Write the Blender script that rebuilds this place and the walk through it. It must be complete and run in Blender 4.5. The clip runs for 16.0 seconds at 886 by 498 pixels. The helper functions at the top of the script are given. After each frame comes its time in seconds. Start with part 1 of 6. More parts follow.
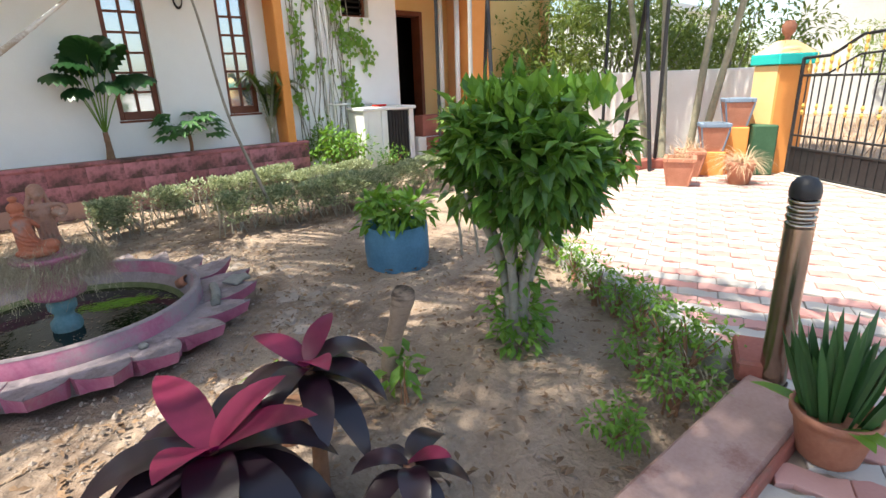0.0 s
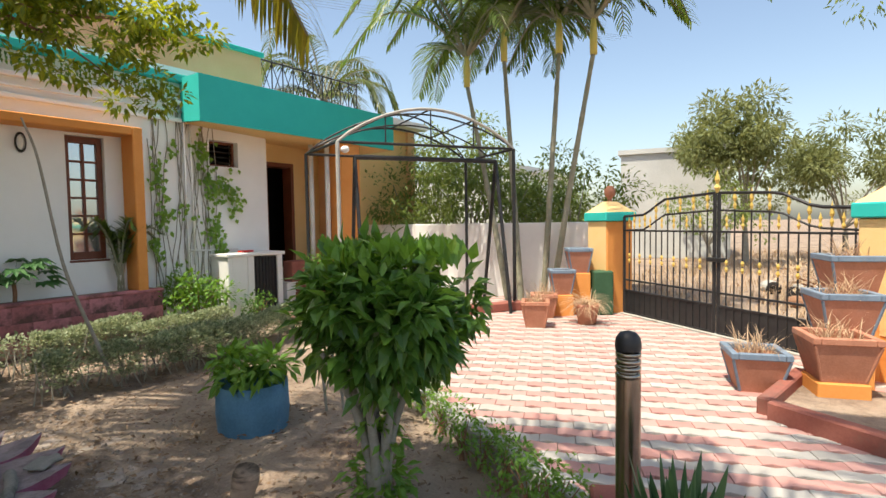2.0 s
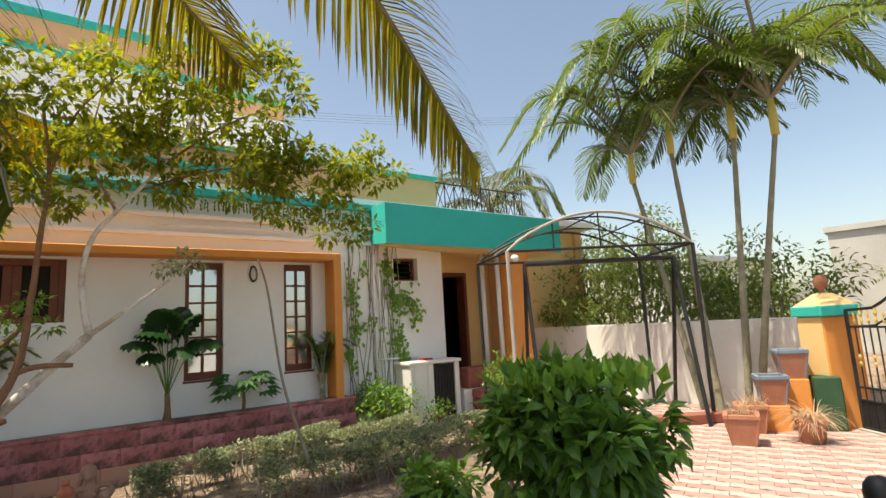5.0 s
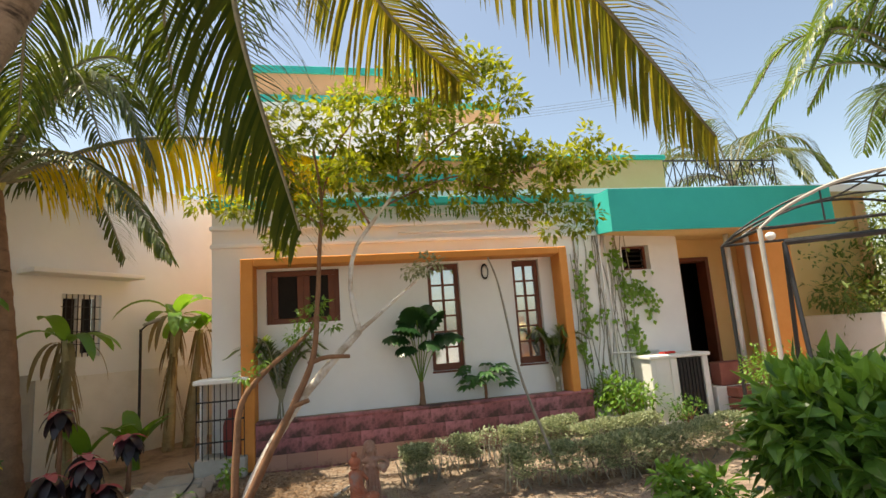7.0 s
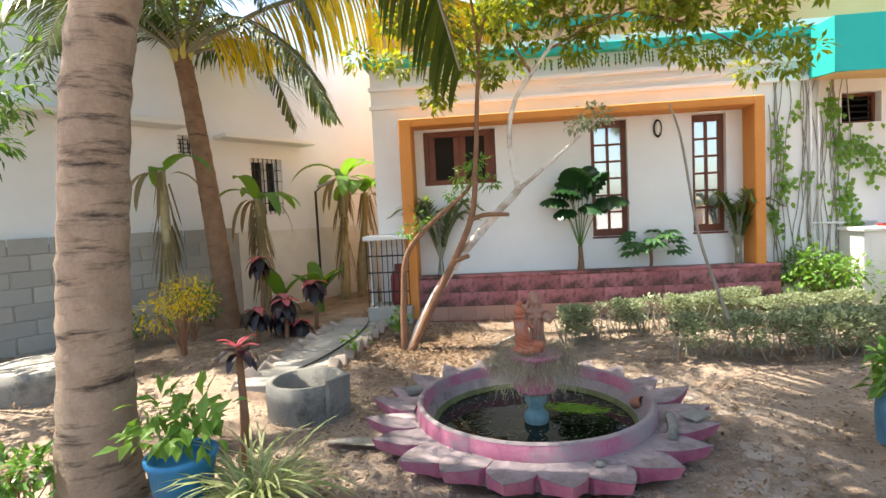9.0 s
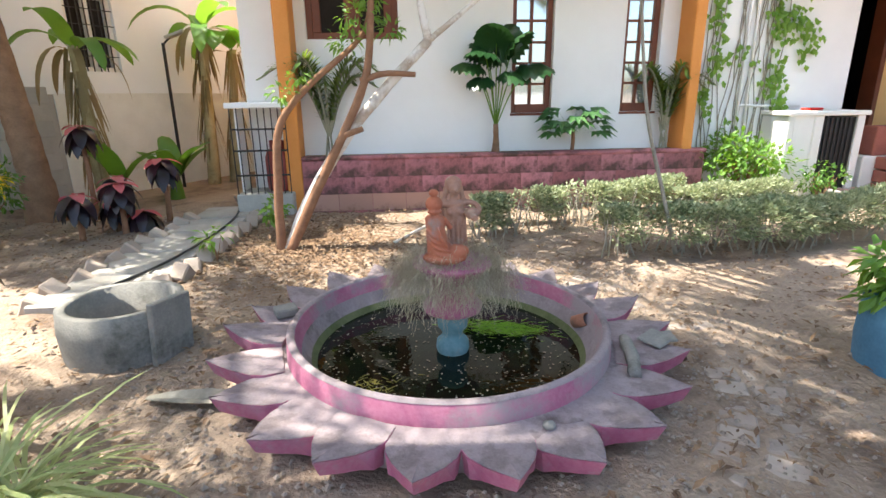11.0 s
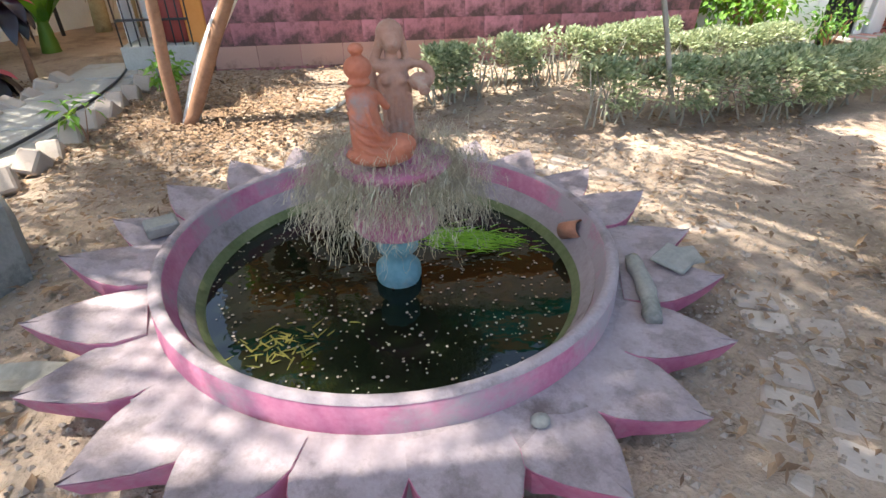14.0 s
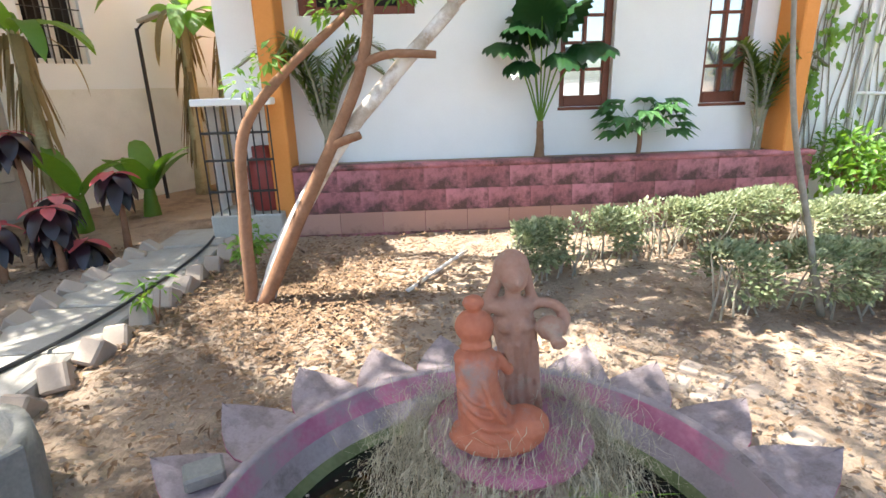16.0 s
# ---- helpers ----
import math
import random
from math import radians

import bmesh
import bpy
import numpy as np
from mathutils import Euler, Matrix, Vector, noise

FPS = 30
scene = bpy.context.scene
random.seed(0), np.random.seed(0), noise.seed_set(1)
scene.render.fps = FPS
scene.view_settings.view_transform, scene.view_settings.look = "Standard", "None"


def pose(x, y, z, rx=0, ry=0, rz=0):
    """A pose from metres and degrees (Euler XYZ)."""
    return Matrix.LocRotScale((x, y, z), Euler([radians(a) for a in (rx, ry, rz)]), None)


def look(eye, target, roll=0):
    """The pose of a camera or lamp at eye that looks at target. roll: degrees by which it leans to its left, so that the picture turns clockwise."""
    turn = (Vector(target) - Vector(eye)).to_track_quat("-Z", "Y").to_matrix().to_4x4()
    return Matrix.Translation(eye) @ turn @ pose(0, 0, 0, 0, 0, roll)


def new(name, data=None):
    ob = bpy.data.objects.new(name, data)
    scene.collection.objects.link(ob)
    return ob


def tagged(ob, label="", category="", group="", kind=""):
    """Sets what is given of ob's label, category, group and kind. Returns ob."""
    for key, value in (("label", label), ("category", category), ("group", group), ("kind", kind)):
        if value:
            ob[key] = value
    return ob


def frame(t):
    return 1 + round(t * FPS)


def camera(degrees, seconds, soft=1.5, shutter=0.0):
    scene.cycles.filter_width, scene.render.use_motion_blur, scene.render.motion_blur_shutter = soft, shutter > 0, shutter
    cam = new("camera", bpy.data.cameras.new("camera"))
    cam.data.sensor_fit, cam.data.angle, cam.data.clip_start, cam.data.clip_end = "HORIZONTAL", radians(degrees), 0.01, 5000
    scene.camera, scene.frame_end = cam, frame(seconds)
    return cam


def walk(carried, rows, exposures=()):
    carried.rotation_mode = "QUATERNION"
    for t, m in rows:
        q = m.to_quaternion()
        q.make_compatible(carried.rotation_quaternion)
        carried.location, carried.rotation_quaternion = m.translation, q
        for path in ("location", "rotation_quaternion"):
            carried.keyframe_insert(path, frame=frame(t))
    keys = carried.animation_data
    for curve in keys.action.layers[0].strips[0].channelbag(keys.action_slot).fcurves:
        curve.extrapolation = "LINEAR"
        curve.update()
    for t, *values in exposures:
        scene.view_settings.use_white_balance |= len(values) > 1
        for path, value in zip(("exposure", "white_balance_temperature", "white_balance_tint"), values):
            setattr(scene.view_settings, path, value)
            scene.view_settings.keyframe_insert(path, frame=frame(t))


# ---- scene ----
cam = camera(80.7, 16.0)
PATH = [
    (0, (-0.27, -7.867, 1.394), (0.953, -6.406, 0.787), -2.0),
    (0.5, (-0.255, -7.874, 1.404), (1.124, -6.529, 0.868), -1.9),
    (1, (-0.232, -7.889, 1.41), (1.263, -6.63, 0.984), -1.5),
    (1.5, (-0.221, -7.91, 1.448), (1.35, -6.703, 1.17), -1.1),
    (2, (-0.195, -7.931, 1.485), (1.418, -6.753, 1.384), -0.9),
    (2.5, (-0.201, -7.908, 1.569), (1.429, -6.751, 1.63), -0.8),
    (3, (-0.218, -7.901, 1.595), (1.381, -6.718, 1.798), -1.1),
    (3.2, (-0.227, -7.911, 1.593), (1.348, -6.704, 1.842), -1.3),
    (5.3, (-0.296, -7.961, 1.62), (0.771, -6.294, 1.907), -3.7),
    (5.5, (-0.294, -7.949, 1.621), (0.704, -6.239, 1.908), -4.0),
    (6, (-0.304, -7.969, 1.608), (0.509, -6.166, 1.904), -4.5),
    (6.5, (-0.347, -7.966, 1.606), (0.272, -6.091, 1.924), -4.5),
    (7, (-0.312, -7.965, 1.633), (0.084, -6.03, 1.949), -4.1),
    (7.5, (-0.271, -7.963, 1.595), (-0.113, -5.989, 1.873), -3.8),
    (8, (-0.258, -7.948, 1.523), (-0.318, -5.958, 1.717), -3.7),
    (8.5, (-0.319, -7.901, 1.518), (-0.51, -5.91, 1.564), -3.6),
    (9, (-0.415, -7.671, 1.471), (-0.604, -5.684, 1.345), -2.9),
    (9.5, (-0.454, -7.339, 1.417), (-0.531, -5.362, 1.129), -2.1),
    (10, (-0.444, -7.117, 1.35), (-0.4, -5.162, 0.931), -1.6),
    (12.3, (-0.43, -5.909, 1.255), (-0.188, -4.086, 0.469), 0.0),
    (12.5, (-0.421, -5.872, 1.24), (-0.174, -4.076, 0.396), 0.1),
    (13, (-0.353, -5.794, 1.208), (-0.108, -4.07, 0.223), 0.3),
    (13.5, (-0.309, -5.775, 1.176), (-0.051, -4.112, 0.095), 0.5),
    (14, (-0.29, -5.738, 1.164), (0.013, -4.072, 0.1), -0.1),
    (14.5, (-0.292, -5.575, 1.173), (0.06, -3.865, 0.197), -0.8),
    (15, (-0.296, -5.399, 1.185), (0.042, -3.628, 0.321), -1.0),
    (15.5, (-0.313, -5.238, 1.191), (-0.08, -3.389, 0.465), -0.7),
    (16, (-0.36, -5.171, 1.28), (-0.269, -3.263, 0.688), -1.6),
]
EXPOSURES = [(s, e, k, 8) for s, e, k in ((0, 1.35, 6700), (1, 1.0, 6700), (1.5, 0.85, 6900), (3, 0.5, 7300), (6.5, 0.75, 7900), (8, 1.05, 7600), (9, 1.55, 6900), (10, 1.75, 6700), (12.5, 1.93, 6500), (16, 1.98, 6500))]
walk(cam, [(t, look(eye, target, roll)) for t, eye, target, roll in PATH], EXPOSURES)

# ---- world, sun, exposure ----
SUN_EL, SUN_AZ = 68.0, 102.0
sun_dir = Vector((-math.cos(radians(SUN_EL)) * math.sin(radians(SUN_AZ - 18)), math.cos(radians(SUN_EL)) * math.cos(radians(SUN_AZ - 18)), math.sin(radians(SUN_EL))))
world = bpy.data.worlds.new("world")
scene.world = world
world.use_nodes = True
wn = world.node_tree
sky = wn.nodes.new("ShaderNodeTexSky")
sky.sky_type = 'NISHITA'
sky.sun_disc = False
sky.sun_elevation = radians(SUN_EL)
sky.sun_rotation = math.atan2(sun_dir.x, sun_dir.y)
sky.dust_density = 2.0
wn.nodes["Background"].inputs[1].default_value = 0.15
wn.links.new(sky.outputs[0], wn.nodes["Background"].inputs[0])
sun = new("sun", bpy.data.lights.new("sun", 'SUN'))
sun.data.energy = 4.5
sun.data.angle = radians(0.55)
sun.data.color = (1.0, 0.95, 0.86)
sun.matrix_world = look(sun_dir * 30, (0, 0, 0))

# ---- materials ----
RNG = random.Random(7)


def material(name, a, b, rough=0.7, scale=6.0, fine=60.0, bump=0.15, metal=0.0, spread=0.5, c=None, c_amount=0.0, per="none", trans=0.0, spec=0.4, bump_d=0.01):
    """Procedural surface: two colours mixed by coarse and fine noise, an optional third as stains, relief, optional translucency."""
    m = bpy.data.materials.new(name)
    m.use_nodes = True
    t = m.node_tree
    n, l = t.nodes, t.links
    p = n["Principled BSDF"]
    tc = n.new("ShaderNodeTexCoord")
    n1 = n.new("ShaderNodeTexNoise")
    n1.inputs["Scale"].default_value = scale
    n1.inputs["Detail"].default_value = 5
    n1.inputs["Roughness"].default_value = 0.6
    n2 = n.new("ShaderNodeTexNoise")
    n2.inputs["Scale"].default_value = fine
    n2.inputs["Detail"].default_value = 4
    for q in (n1, n2):
        l.new(tc.outputs["Object"], q.inputs["Vector"])
    add = n.new("ShaderNodeMath")
    add.operation = 'MULTIPLY_ADD'
    l.new(n2.outputs["Fac"], add.inputs[0])
    add.inputs[1].default_value = 0.45
    l.new(n1.outputs["Fac"], add.inputs[2])
    mr = n.new("ShaderNodeMapRange")
    l.new(add.outputs[0], mr.inputs[0])
    mr.inputs[1].default_value = 0.72 - spread * 0.5
    mr.inputs[2].default_value = 0.72 + spread * 0.5
    fac = mr.outputs[0]
    if per != "none":
        if per == "object":
            src = n.new("ShaderNodeObjectInfo").outputs["Random"]
        else:
            src = n.new("ShaderNodeNewGeometry").outputs["Random Per Island"]
        mm = n.new("ShaderNodeMix")
        mm.inputs[0].default_value = 0.7
        l.new(fac, mm.inputs[2])
        l.new(src, mm.inputs[3])
        fac = mm.outputs[0]
    mix = n.new("ShaderNodeMix")
    mix.data_type = 'RGBA'
    l.new(fac, mix.inputs[0])
    mix.inputs[6].default_value = (*a, 1)
    mix.inputs[7].default_value = (*b, 1)
    col = mix.outputs[2]
    if c:
        n3 = n.new("ShaderNodeTexNoise")
        n3.inputs["Scale"].default_value = scale * 0.45
        n3.inputs["Detail"].default_value = 7
        n3.inputs["Roughness"].default_value = 0.72
        l.new(tc.outputs["Object"], n3.inputs["Vector"])
        r3 = n.new("ShaderNodeMapRange")
        l.new(n3.outputs["Fac"], r3.inputs[0])
        r3.inputs[1].default_value = 0.66 - 0.3 * c_amount
        r3.inputs[2].default_value = 0.80 - 0.3 * c_amount
        mix3 = n.new("ShaderNodeMix")
        mix3.data_type = 'RGBA'
        l.new(r3.outputs[0], mix3.inputs[0])
        l.new(col, mix3.inputs[6])
        mix3.inputs[7].default_value = (*c, 1)
        col = mix3.outputs[2]
    l.new(col, p.inputs["Base Color"])
    p.inputs["Roughness"].default_value = rough
    p.inputs["Metallic"].default_value = metal
    p.inputs["Specular IOR Level"].default_value = spec
    if bump > 0:
        bp = n.new("ShaderNodeBump")
        bp.inputs["Strength"].default_value = bump
        bp.inputs["Distance"].default_value = bump_d
        l.new(add.outputs[0], bp.inputs["Height"])
        l.new(bp.outputs[0], p.inputs["Normal"])
    if trans > 0:
        tr = n.new("ShaderNodeBsdfTranslucent")
        hs = n.new("ShaderNodeHueSaturation")
        hs.inputs["Hue"].default_value = 0.475
        hs.inputs["Saturation"].default_value = 1.1
        hs.inputs["Value"].default_value = 2.2
        l.new(col, hs.inputs["Color"])
        l.new(hs.outputs[0], tr.inputs["Color"])
        ms = n.new("ShaderNodeMixShader")
        ms.inputs[0].default_value = trans
        l.new(p.outputs[0], ms.inputs[1])
        l.new(tr.outputs[0], ms.inputs[2])
        l.new(ms.outputs[0], n["Material Output"].inputs["Surface"])
    return m


M = {}
M["soil"] = material("soil", (0.215, 0.152, 0.108), (0.41, 0.315, 0.235), 0.95, 2.2, 42, 1.0, c=(0.15, 0.103, 0.075), c_amount=0.55, bump_d=0.04, spread=0.75)
M["white"] = material("whitewash", (0.80, 0.80, 0.785), (0.86, 0.86, 0.85), 0.85, 2.0, 70, 0.12, c=(0.60, 0.59, 0.55), c_amount=-0.15)
M["coolwhite"] = material("cool_whitewash", (0.78, 0.81, 0.83), (0.84, 0.87, 0.89), 0.85, 1.6, 60, 0.15, c=(0.60, 0.61, 0.60), c_amount=-0.1)
M["offwhite"] = material("old_whitewash", (0.74, 0.73, 0.69), (0.82, 0.81, 0.78), 0.85, 2.2, 60, 0.2, c=(0.50, 0.47, 0.42), c_amount=0.1)
M["orange"] = material("orange_paint", (0.66, 0.25, 0.055), (0.74, 0.31, 0.085), 0.75, 2.5, 60, 0.12, c=(0.48, 0.20, 0.07), c_amount=-0.1)
M["peach"] = material("peach_paint", (0.74, 0.42, 0.22), (0.80, 0.48, 0.27), 0.8, 2.0, 60, 0.12, c=(0.60, 0.36, 0.22), c_amount=-0.1)
M["cream"] = material("yellow_paint", (0.78, 0.53, 0.22), (0.82, 0.58, 0.28), 0.8, 2.0, 60, 0.1)
M["teal"] = material("teal_paint", (0.012, 0.44, 0.39), (0.02, 0.50, 0.44), 0.7, 2.0, 60, 0.1, c=(0.02, 0.30, 0.28), c_amount=-0.2)
M["plinth"] = material("faded_maroon_paint", (0.30, 0.105, 0.11), (0.50, 0.20, 0.22), 0.9, 4.0, 60, 0.6, c=(0.09, 0.05, 0.045), c_amount=0.75)
M["plinth_block"] = material("painted_block", (0.28, 0.10, 0.105), (0.56, 0.235, 0.27), 0.9, 5.0, 60, 0.6, c=(0.10, 0.055, 0.05), c_amount=0.75, per="object")
M["plinth_low"] = material("muddy_block", (0.36, 0.20, 0.155), (0.46, 0.27, 0.21), 0.95, 3.0, 60, 0.5, c=(0.17, 0.09, 0.07), c_amount=0.4, per="object")
M["plaster"] = material("old_grey_plaster", (0.66, 0.67, 0.63), (0.78, 0.79, 0.75), 0.9, 3, 60, 0.3, c=(0.50, 0.49, 0.42), c_amount=0.15)
M["banana_stem"] = material("dry_banana_sheath", (0.30, 0.25, 0.12), (0.52, 0.45, 0.27), 0.9, 6, 50, 0.5, c=(0.17, 0.12, 0.06), c_amount=0.35)
M["wood"] = material("brown_window_wood", (0.13, 0.035, 0.016), (0.20, 0.06, 0.028), 0.45, 4, 70, 0.1)
# near-black for the shade of unlit interiors; also slats and some rubble
M["dark"] = material("shade_and_rubble_black", (0.012, 0.009, 0.008), (0.02, 0.015, 0.012), 0.9, 3, 40, 0)
M["concrete"] = material("grey_concrete", (0.33, 0.32, 0.29), (0.44, 0.43, 0.39), 0.9, 5, 70, 0.4, c=(0.20, 0.19, 0.16), c_amount=0.2)
M["block"] = material("grey_block", (0.34, 0.34, 0.32), (0.50, 0.49, 0.46), 0.95, 6, 60, 0.5, c=(0.24, 0.25, 0.22), c_amount=0.2, per="object")
M["ringcon"] = material("weathered_ring", (0.17, 0.165, 0.15), (0.29, 0.275, 0.245), 0.9, 5, 70, 0.5, c=(0.085, 0.085, 0.07), c_amount=0.4)
M["mortar"] = material("mortar", (0.36, 0.35, 0.32), (0.45, 0.44, 0.40), 0.95, 6, 60, 0.4)
M["slab"] = material("path_slab", (0.29, 0.27, 0.235), (0.40, 0.37, 0.33), 0.95, 4, 60, 0.4, c=(0.28, 0.23, 0.18), c_amount=0.3)
M["pink"] = material("pool_pink_paint", (0.33, 0.085, 0.16), (0.46, 0.19, 0.26), 0.8, 5, 60, 0.4, c=(0.29, 0.235, 0.245), c_amount=0.62)
M["lilac"] = material("faded_pink_petal", (0.225, 0.18, 0.187), (0.325, 0.268, 0.276), 0.9, 7, 70, 0.6, c=(0.13, 0.10, 0.095), c_amount=0.42)
M["moss"] = material("mossy_wall", (0.07, 0.09, 0.03), (0.16, 0.17, 0.08), 0.8, 8, 60, 0.4)
M["terracotta"] = material("statue_terracotta", (0.32, 0.095, 0.052), (0.42, 0.15, 0.085), 0.85, 9, 70, 0.5, c=(0.24, 0.19, 0.17), c_amount=0.45)
M["statue2"] = material("statue_weathered", (0.28, 0.14, 0.095), (0.37, 0.22, 0.16), 0.85, 9, 70, 0.4, c=(0.33, 0.28, 0.22), c_amount=0.45)
M["pot"] = material("terracotta_pot", (0.30, 0.12, 0.07), (0.40, 0.18, 0.11), 0.85, 8, 60, 0.4, c=(0.19, 0.13, 0.10), c_amount=0.42)
M["potbox"] = material("square_pot_clay", (0.36, 0.15, 0.09), (0.48, 0.22, 0.14), 0.85, 6, 60, 0.4, c=(0.25, 0.15, 0.11), c_amount=0.4)
M["bluegrey"] = material("blue_grey_paint", (0.12, 0.17, 0.23), (0.2, 0.26, 0.33), 0.7, 6, 60, 0.2)
M["bluetub"] = material("blue_plastic_tub", (0.015, 0.16, 0.36), (0.03, 0.22, 0.44), 0.5, 5, 60, 0.1, c=(0.12, 0.20, 0.26), c_amount=0.1)
M["bluetub_old"] = material("worn_blue_paint", (0.05, 0.14, 0.22), (0.09, 0.22, 0.33), 0.7, 4, 60, 0.2, c=(0.33, 0.30, 0.26), c_amount=0.1)
M["kerb"] = material("pink_kerb", (0.33, 0.20, 0.165), (0.43, 0.29, 0.245), 0.9, 5, 60, 0.45, c=(0.24, 0.11, 0.085), c_amount=0.42)
M["redkerb"] = material("red_oxide_paint", (0.24, 0.075, 0.055), (0.33, 0.12, 0.09), 0.85, 5, 60, 0.3, c=(0.20, 0.11, 0.085), c_amount=0.45)
M["paver_red"] = material("red_paver", (0.41, 0.20, 0.175), (0.52, 0.30, 0.265), 0.9, 5, 70, 0.35, c=(0.42, 0.27, 0.23), c_amount=0.1, per="object")
M["paver_grey"] = material("grey_paver", (0.35, 0.325, 0.295), (0.47, 0.44, 0.40), 0.9, 5, 70, 0.35, c=(0.36, 0.31, 0.27), c_amount=0.1, per="object")
M["paver_base"] = material("sand_joint", (0.22, 0.17, 0.13), (0.30, 0.24, 0.19), 0.95, 8, 60, 0.3)
M["brick"] = material("sunken_brick", (0.30, 0.24, 0.20), (0.42, 0.35, 0.29), 0.95, 7, 60, 0.5, c=(0.24, 0.17, 0.12), c_amount=0.3, per="object")
M["black"] = material("black_iron", (0.018, 0.018, 0.02), (0.035, 0.035, 0.036), 0.45, 8, 60, 0.1, metal=0.2)
M["gold"] = material("gold_paint", (0.72, 0.48, 0.10), (0.80, 0.58, 0.18), 0.4, 8, 60, 0.05, metal=0.4)
M["steel"] = material("brushed_bronze_steel", (0.30, 0.25, 0.19), (0.42, 0.37, 0.30), 0.25, 8, 90, 0.05, metal=1.0)
M["pipe"] = material("white_pipe", (0.70, 0.70, 0.68), (0.78, 0.78, 0.76), 0.5, 5, 60, 0.05)
M["gas"] = material("red_cylinder", (0.22, 0.035, 0.03), (0.28, 0.05, 0.04), 0.45, 6, 60, 0.05)
M["trunk_palm"] = material("coconut_bark", (0.22, 0.16, 0.115), (0.36, 0.275, 0.205), 0.95, 7, 50, 0.7, c=(0.10, 0.075, 0.055), c_amount=0.15)
M["trunk_dark"] = material("brown_palm_bark", (0.17, 0.10, 0.06), (0.28, 0.17, 0.105), 0.95, 7, 50, 0.7, c=(0.09, 0.055, 0.035), c_amount=0.25)
M["bark"] = material("pale_bark", (0.36, 0.28, 0.21), (0.55, 0.46, 0.37), 0.9, 9, 60, 0.5, c=(0.74, 0.70, 0.64), c_amount=0.85)
M["bark_brown"] = material("brown_bark", (0.20, 0.10, 0.055), (0.32, 0.17, 0.10), 0.95, 9, 60, 0.6, c=(0.12, 0.07, 0.045), c_amount=0.2)
M["bark_grey"] = material("grey_bark", (0.22, 0.20, 0.16), (0.36, 0.33, 0.27), 0.95, 9, 60, 0.5)
M["ringed"] = material("ringed_stem", (0.19, 0.19, 0.13), (0.32, 0.30, 0.22), 0.8, 9, 60, 0.3)
M["shaft"] = material("yellow_crownshaft", (0.48, 0.45, 0.12), (0.62, 0.52, 0.14), 0.5, 6, 50, 0.1)
M["straw"] = material("dry_roots", (0.33, 0.28, 0.19), (0.50, 0.45, 0.33), 0.95, 9, 60, 0, per="island")
M["litter"] = material("dry_leaf", (0.085, 0.048, 0.028), (0.30, 0.19, 0.11), 0.9, 9, 60, 0.1, per="island")
M["pebble"] = material("pebble", (0.20, 0.155, 0.12), (0.36, 0.30, 0.25), 0.9, 9, 60, 0.2, per="island")


def leafm(name, a, b, rough=0.45, trans=0.3, per="island", spec=0.35):
    return material(name, a, b, rough, 12, 60, 0.08, per=per, trans=trans, spec=spec, spread=0.7)


M["leaf_bush"] = leafm("bush_leaf", (0.022, 0.075, 0.014), (0.125, 0.25, 0.045), 0.30, 0.28)
M["leaf_hedge"] = leafm("hedge_leaf", (0.08, 0.125, 0.05), (0.42, 0.45, 0.29))
M["leaf_light"] = leafm("light_leaf", (0.075, 0.18, 0.025), (0.16, 0.29, 0.05))
M["leaf_tree"] = leafm("tree_leaf", (0.055, 0.10, 0.015), (0.26, 0.29, 0.04), trans=0.5)
M["leaf_creeper"] = leafm("creeper_leaf", (0.10, 0.22, 0.03), (0.20, 0.33, 0.06), trans=0.3)
# Two copies: backlit fronds darker, sunlit front ones yellower, light put in the colour.
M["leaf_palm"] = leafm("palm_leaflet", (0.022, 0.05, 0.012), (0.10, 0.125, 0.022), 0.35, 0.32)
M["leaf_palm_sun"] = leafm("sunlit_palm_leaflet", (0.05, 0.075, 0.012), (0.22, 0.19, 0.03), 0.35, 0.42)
M["leaf_yellow"] = leafm("yellowed_leaflet", (0.40, 0.34, 0.03), (0.62, 0.54, 0.07), 0.5, 0.45)
M["leaf_areca"] = leafm("areca_leaflet", (0.04, 0.085, 0.017), (0.13, 0.19, 0.038), 0.38, 0.35)
M["leaf_dark"] = leafm("dark_glossy_leaf", (0.012, 0.045, 0.014), (0.03, 0.085, 0.025), 0.3, 0.12, per="object")
M["leaf_papaya"] = leafm("papaya_leaf", (0.04, 0.12, 0.035), (0.08, 0.19, 0.055), 0.45, 0.2)
M["leaf_banana"] = leafm("banana_leaf", (0.06, 0.17, 0.025), (0.13, 0.27, 0.045), 0.4, 0.35, per="object")
M["leaf_oldbanana"] = leafm("dry_banana_leaf", (0.14, 0.115, 0.055), (0.30, 0.25, 0.13), 0.7, 0.25, per="object")
M["leaf_cordy"] = leafm("cordyline_leaf", (0.010, 0.007, 0.011), (0.030, 0.016, 0.022), 0.30, 0.08, per="object", spec=0.5)
M["leaf_magenta"] = leafm("cordyline_young_leaf", (0.09, 0.008, 0.027), (0.24, 0.026, 0.07), 0.35, 0.15, per="object")
M["leaf_redtip"] = leafm("red_young_leaf", (0.42, 0.03, 0.04), (0.62, 0.22, 0.22), 0.5, 0.2, per="object")
M["leaf_snake"] = leafm("snake_plant_leaf", (0.025, 0.075, 0.025), (0.065, 0.14, 0.045), 0.35, 0.05, per="object")
M["leaf_spider"] = leafm("variegated_leaf", (0.20, 0.27, 0.10), (0.48, 0.50, 0.27), 0.45, 0.3)
M["leaf_drygrass"] = leafm("dry_grass", (0.36, 0.25, 0.15), (0.54, 0.42, 0.28), 0.8, 0.2)
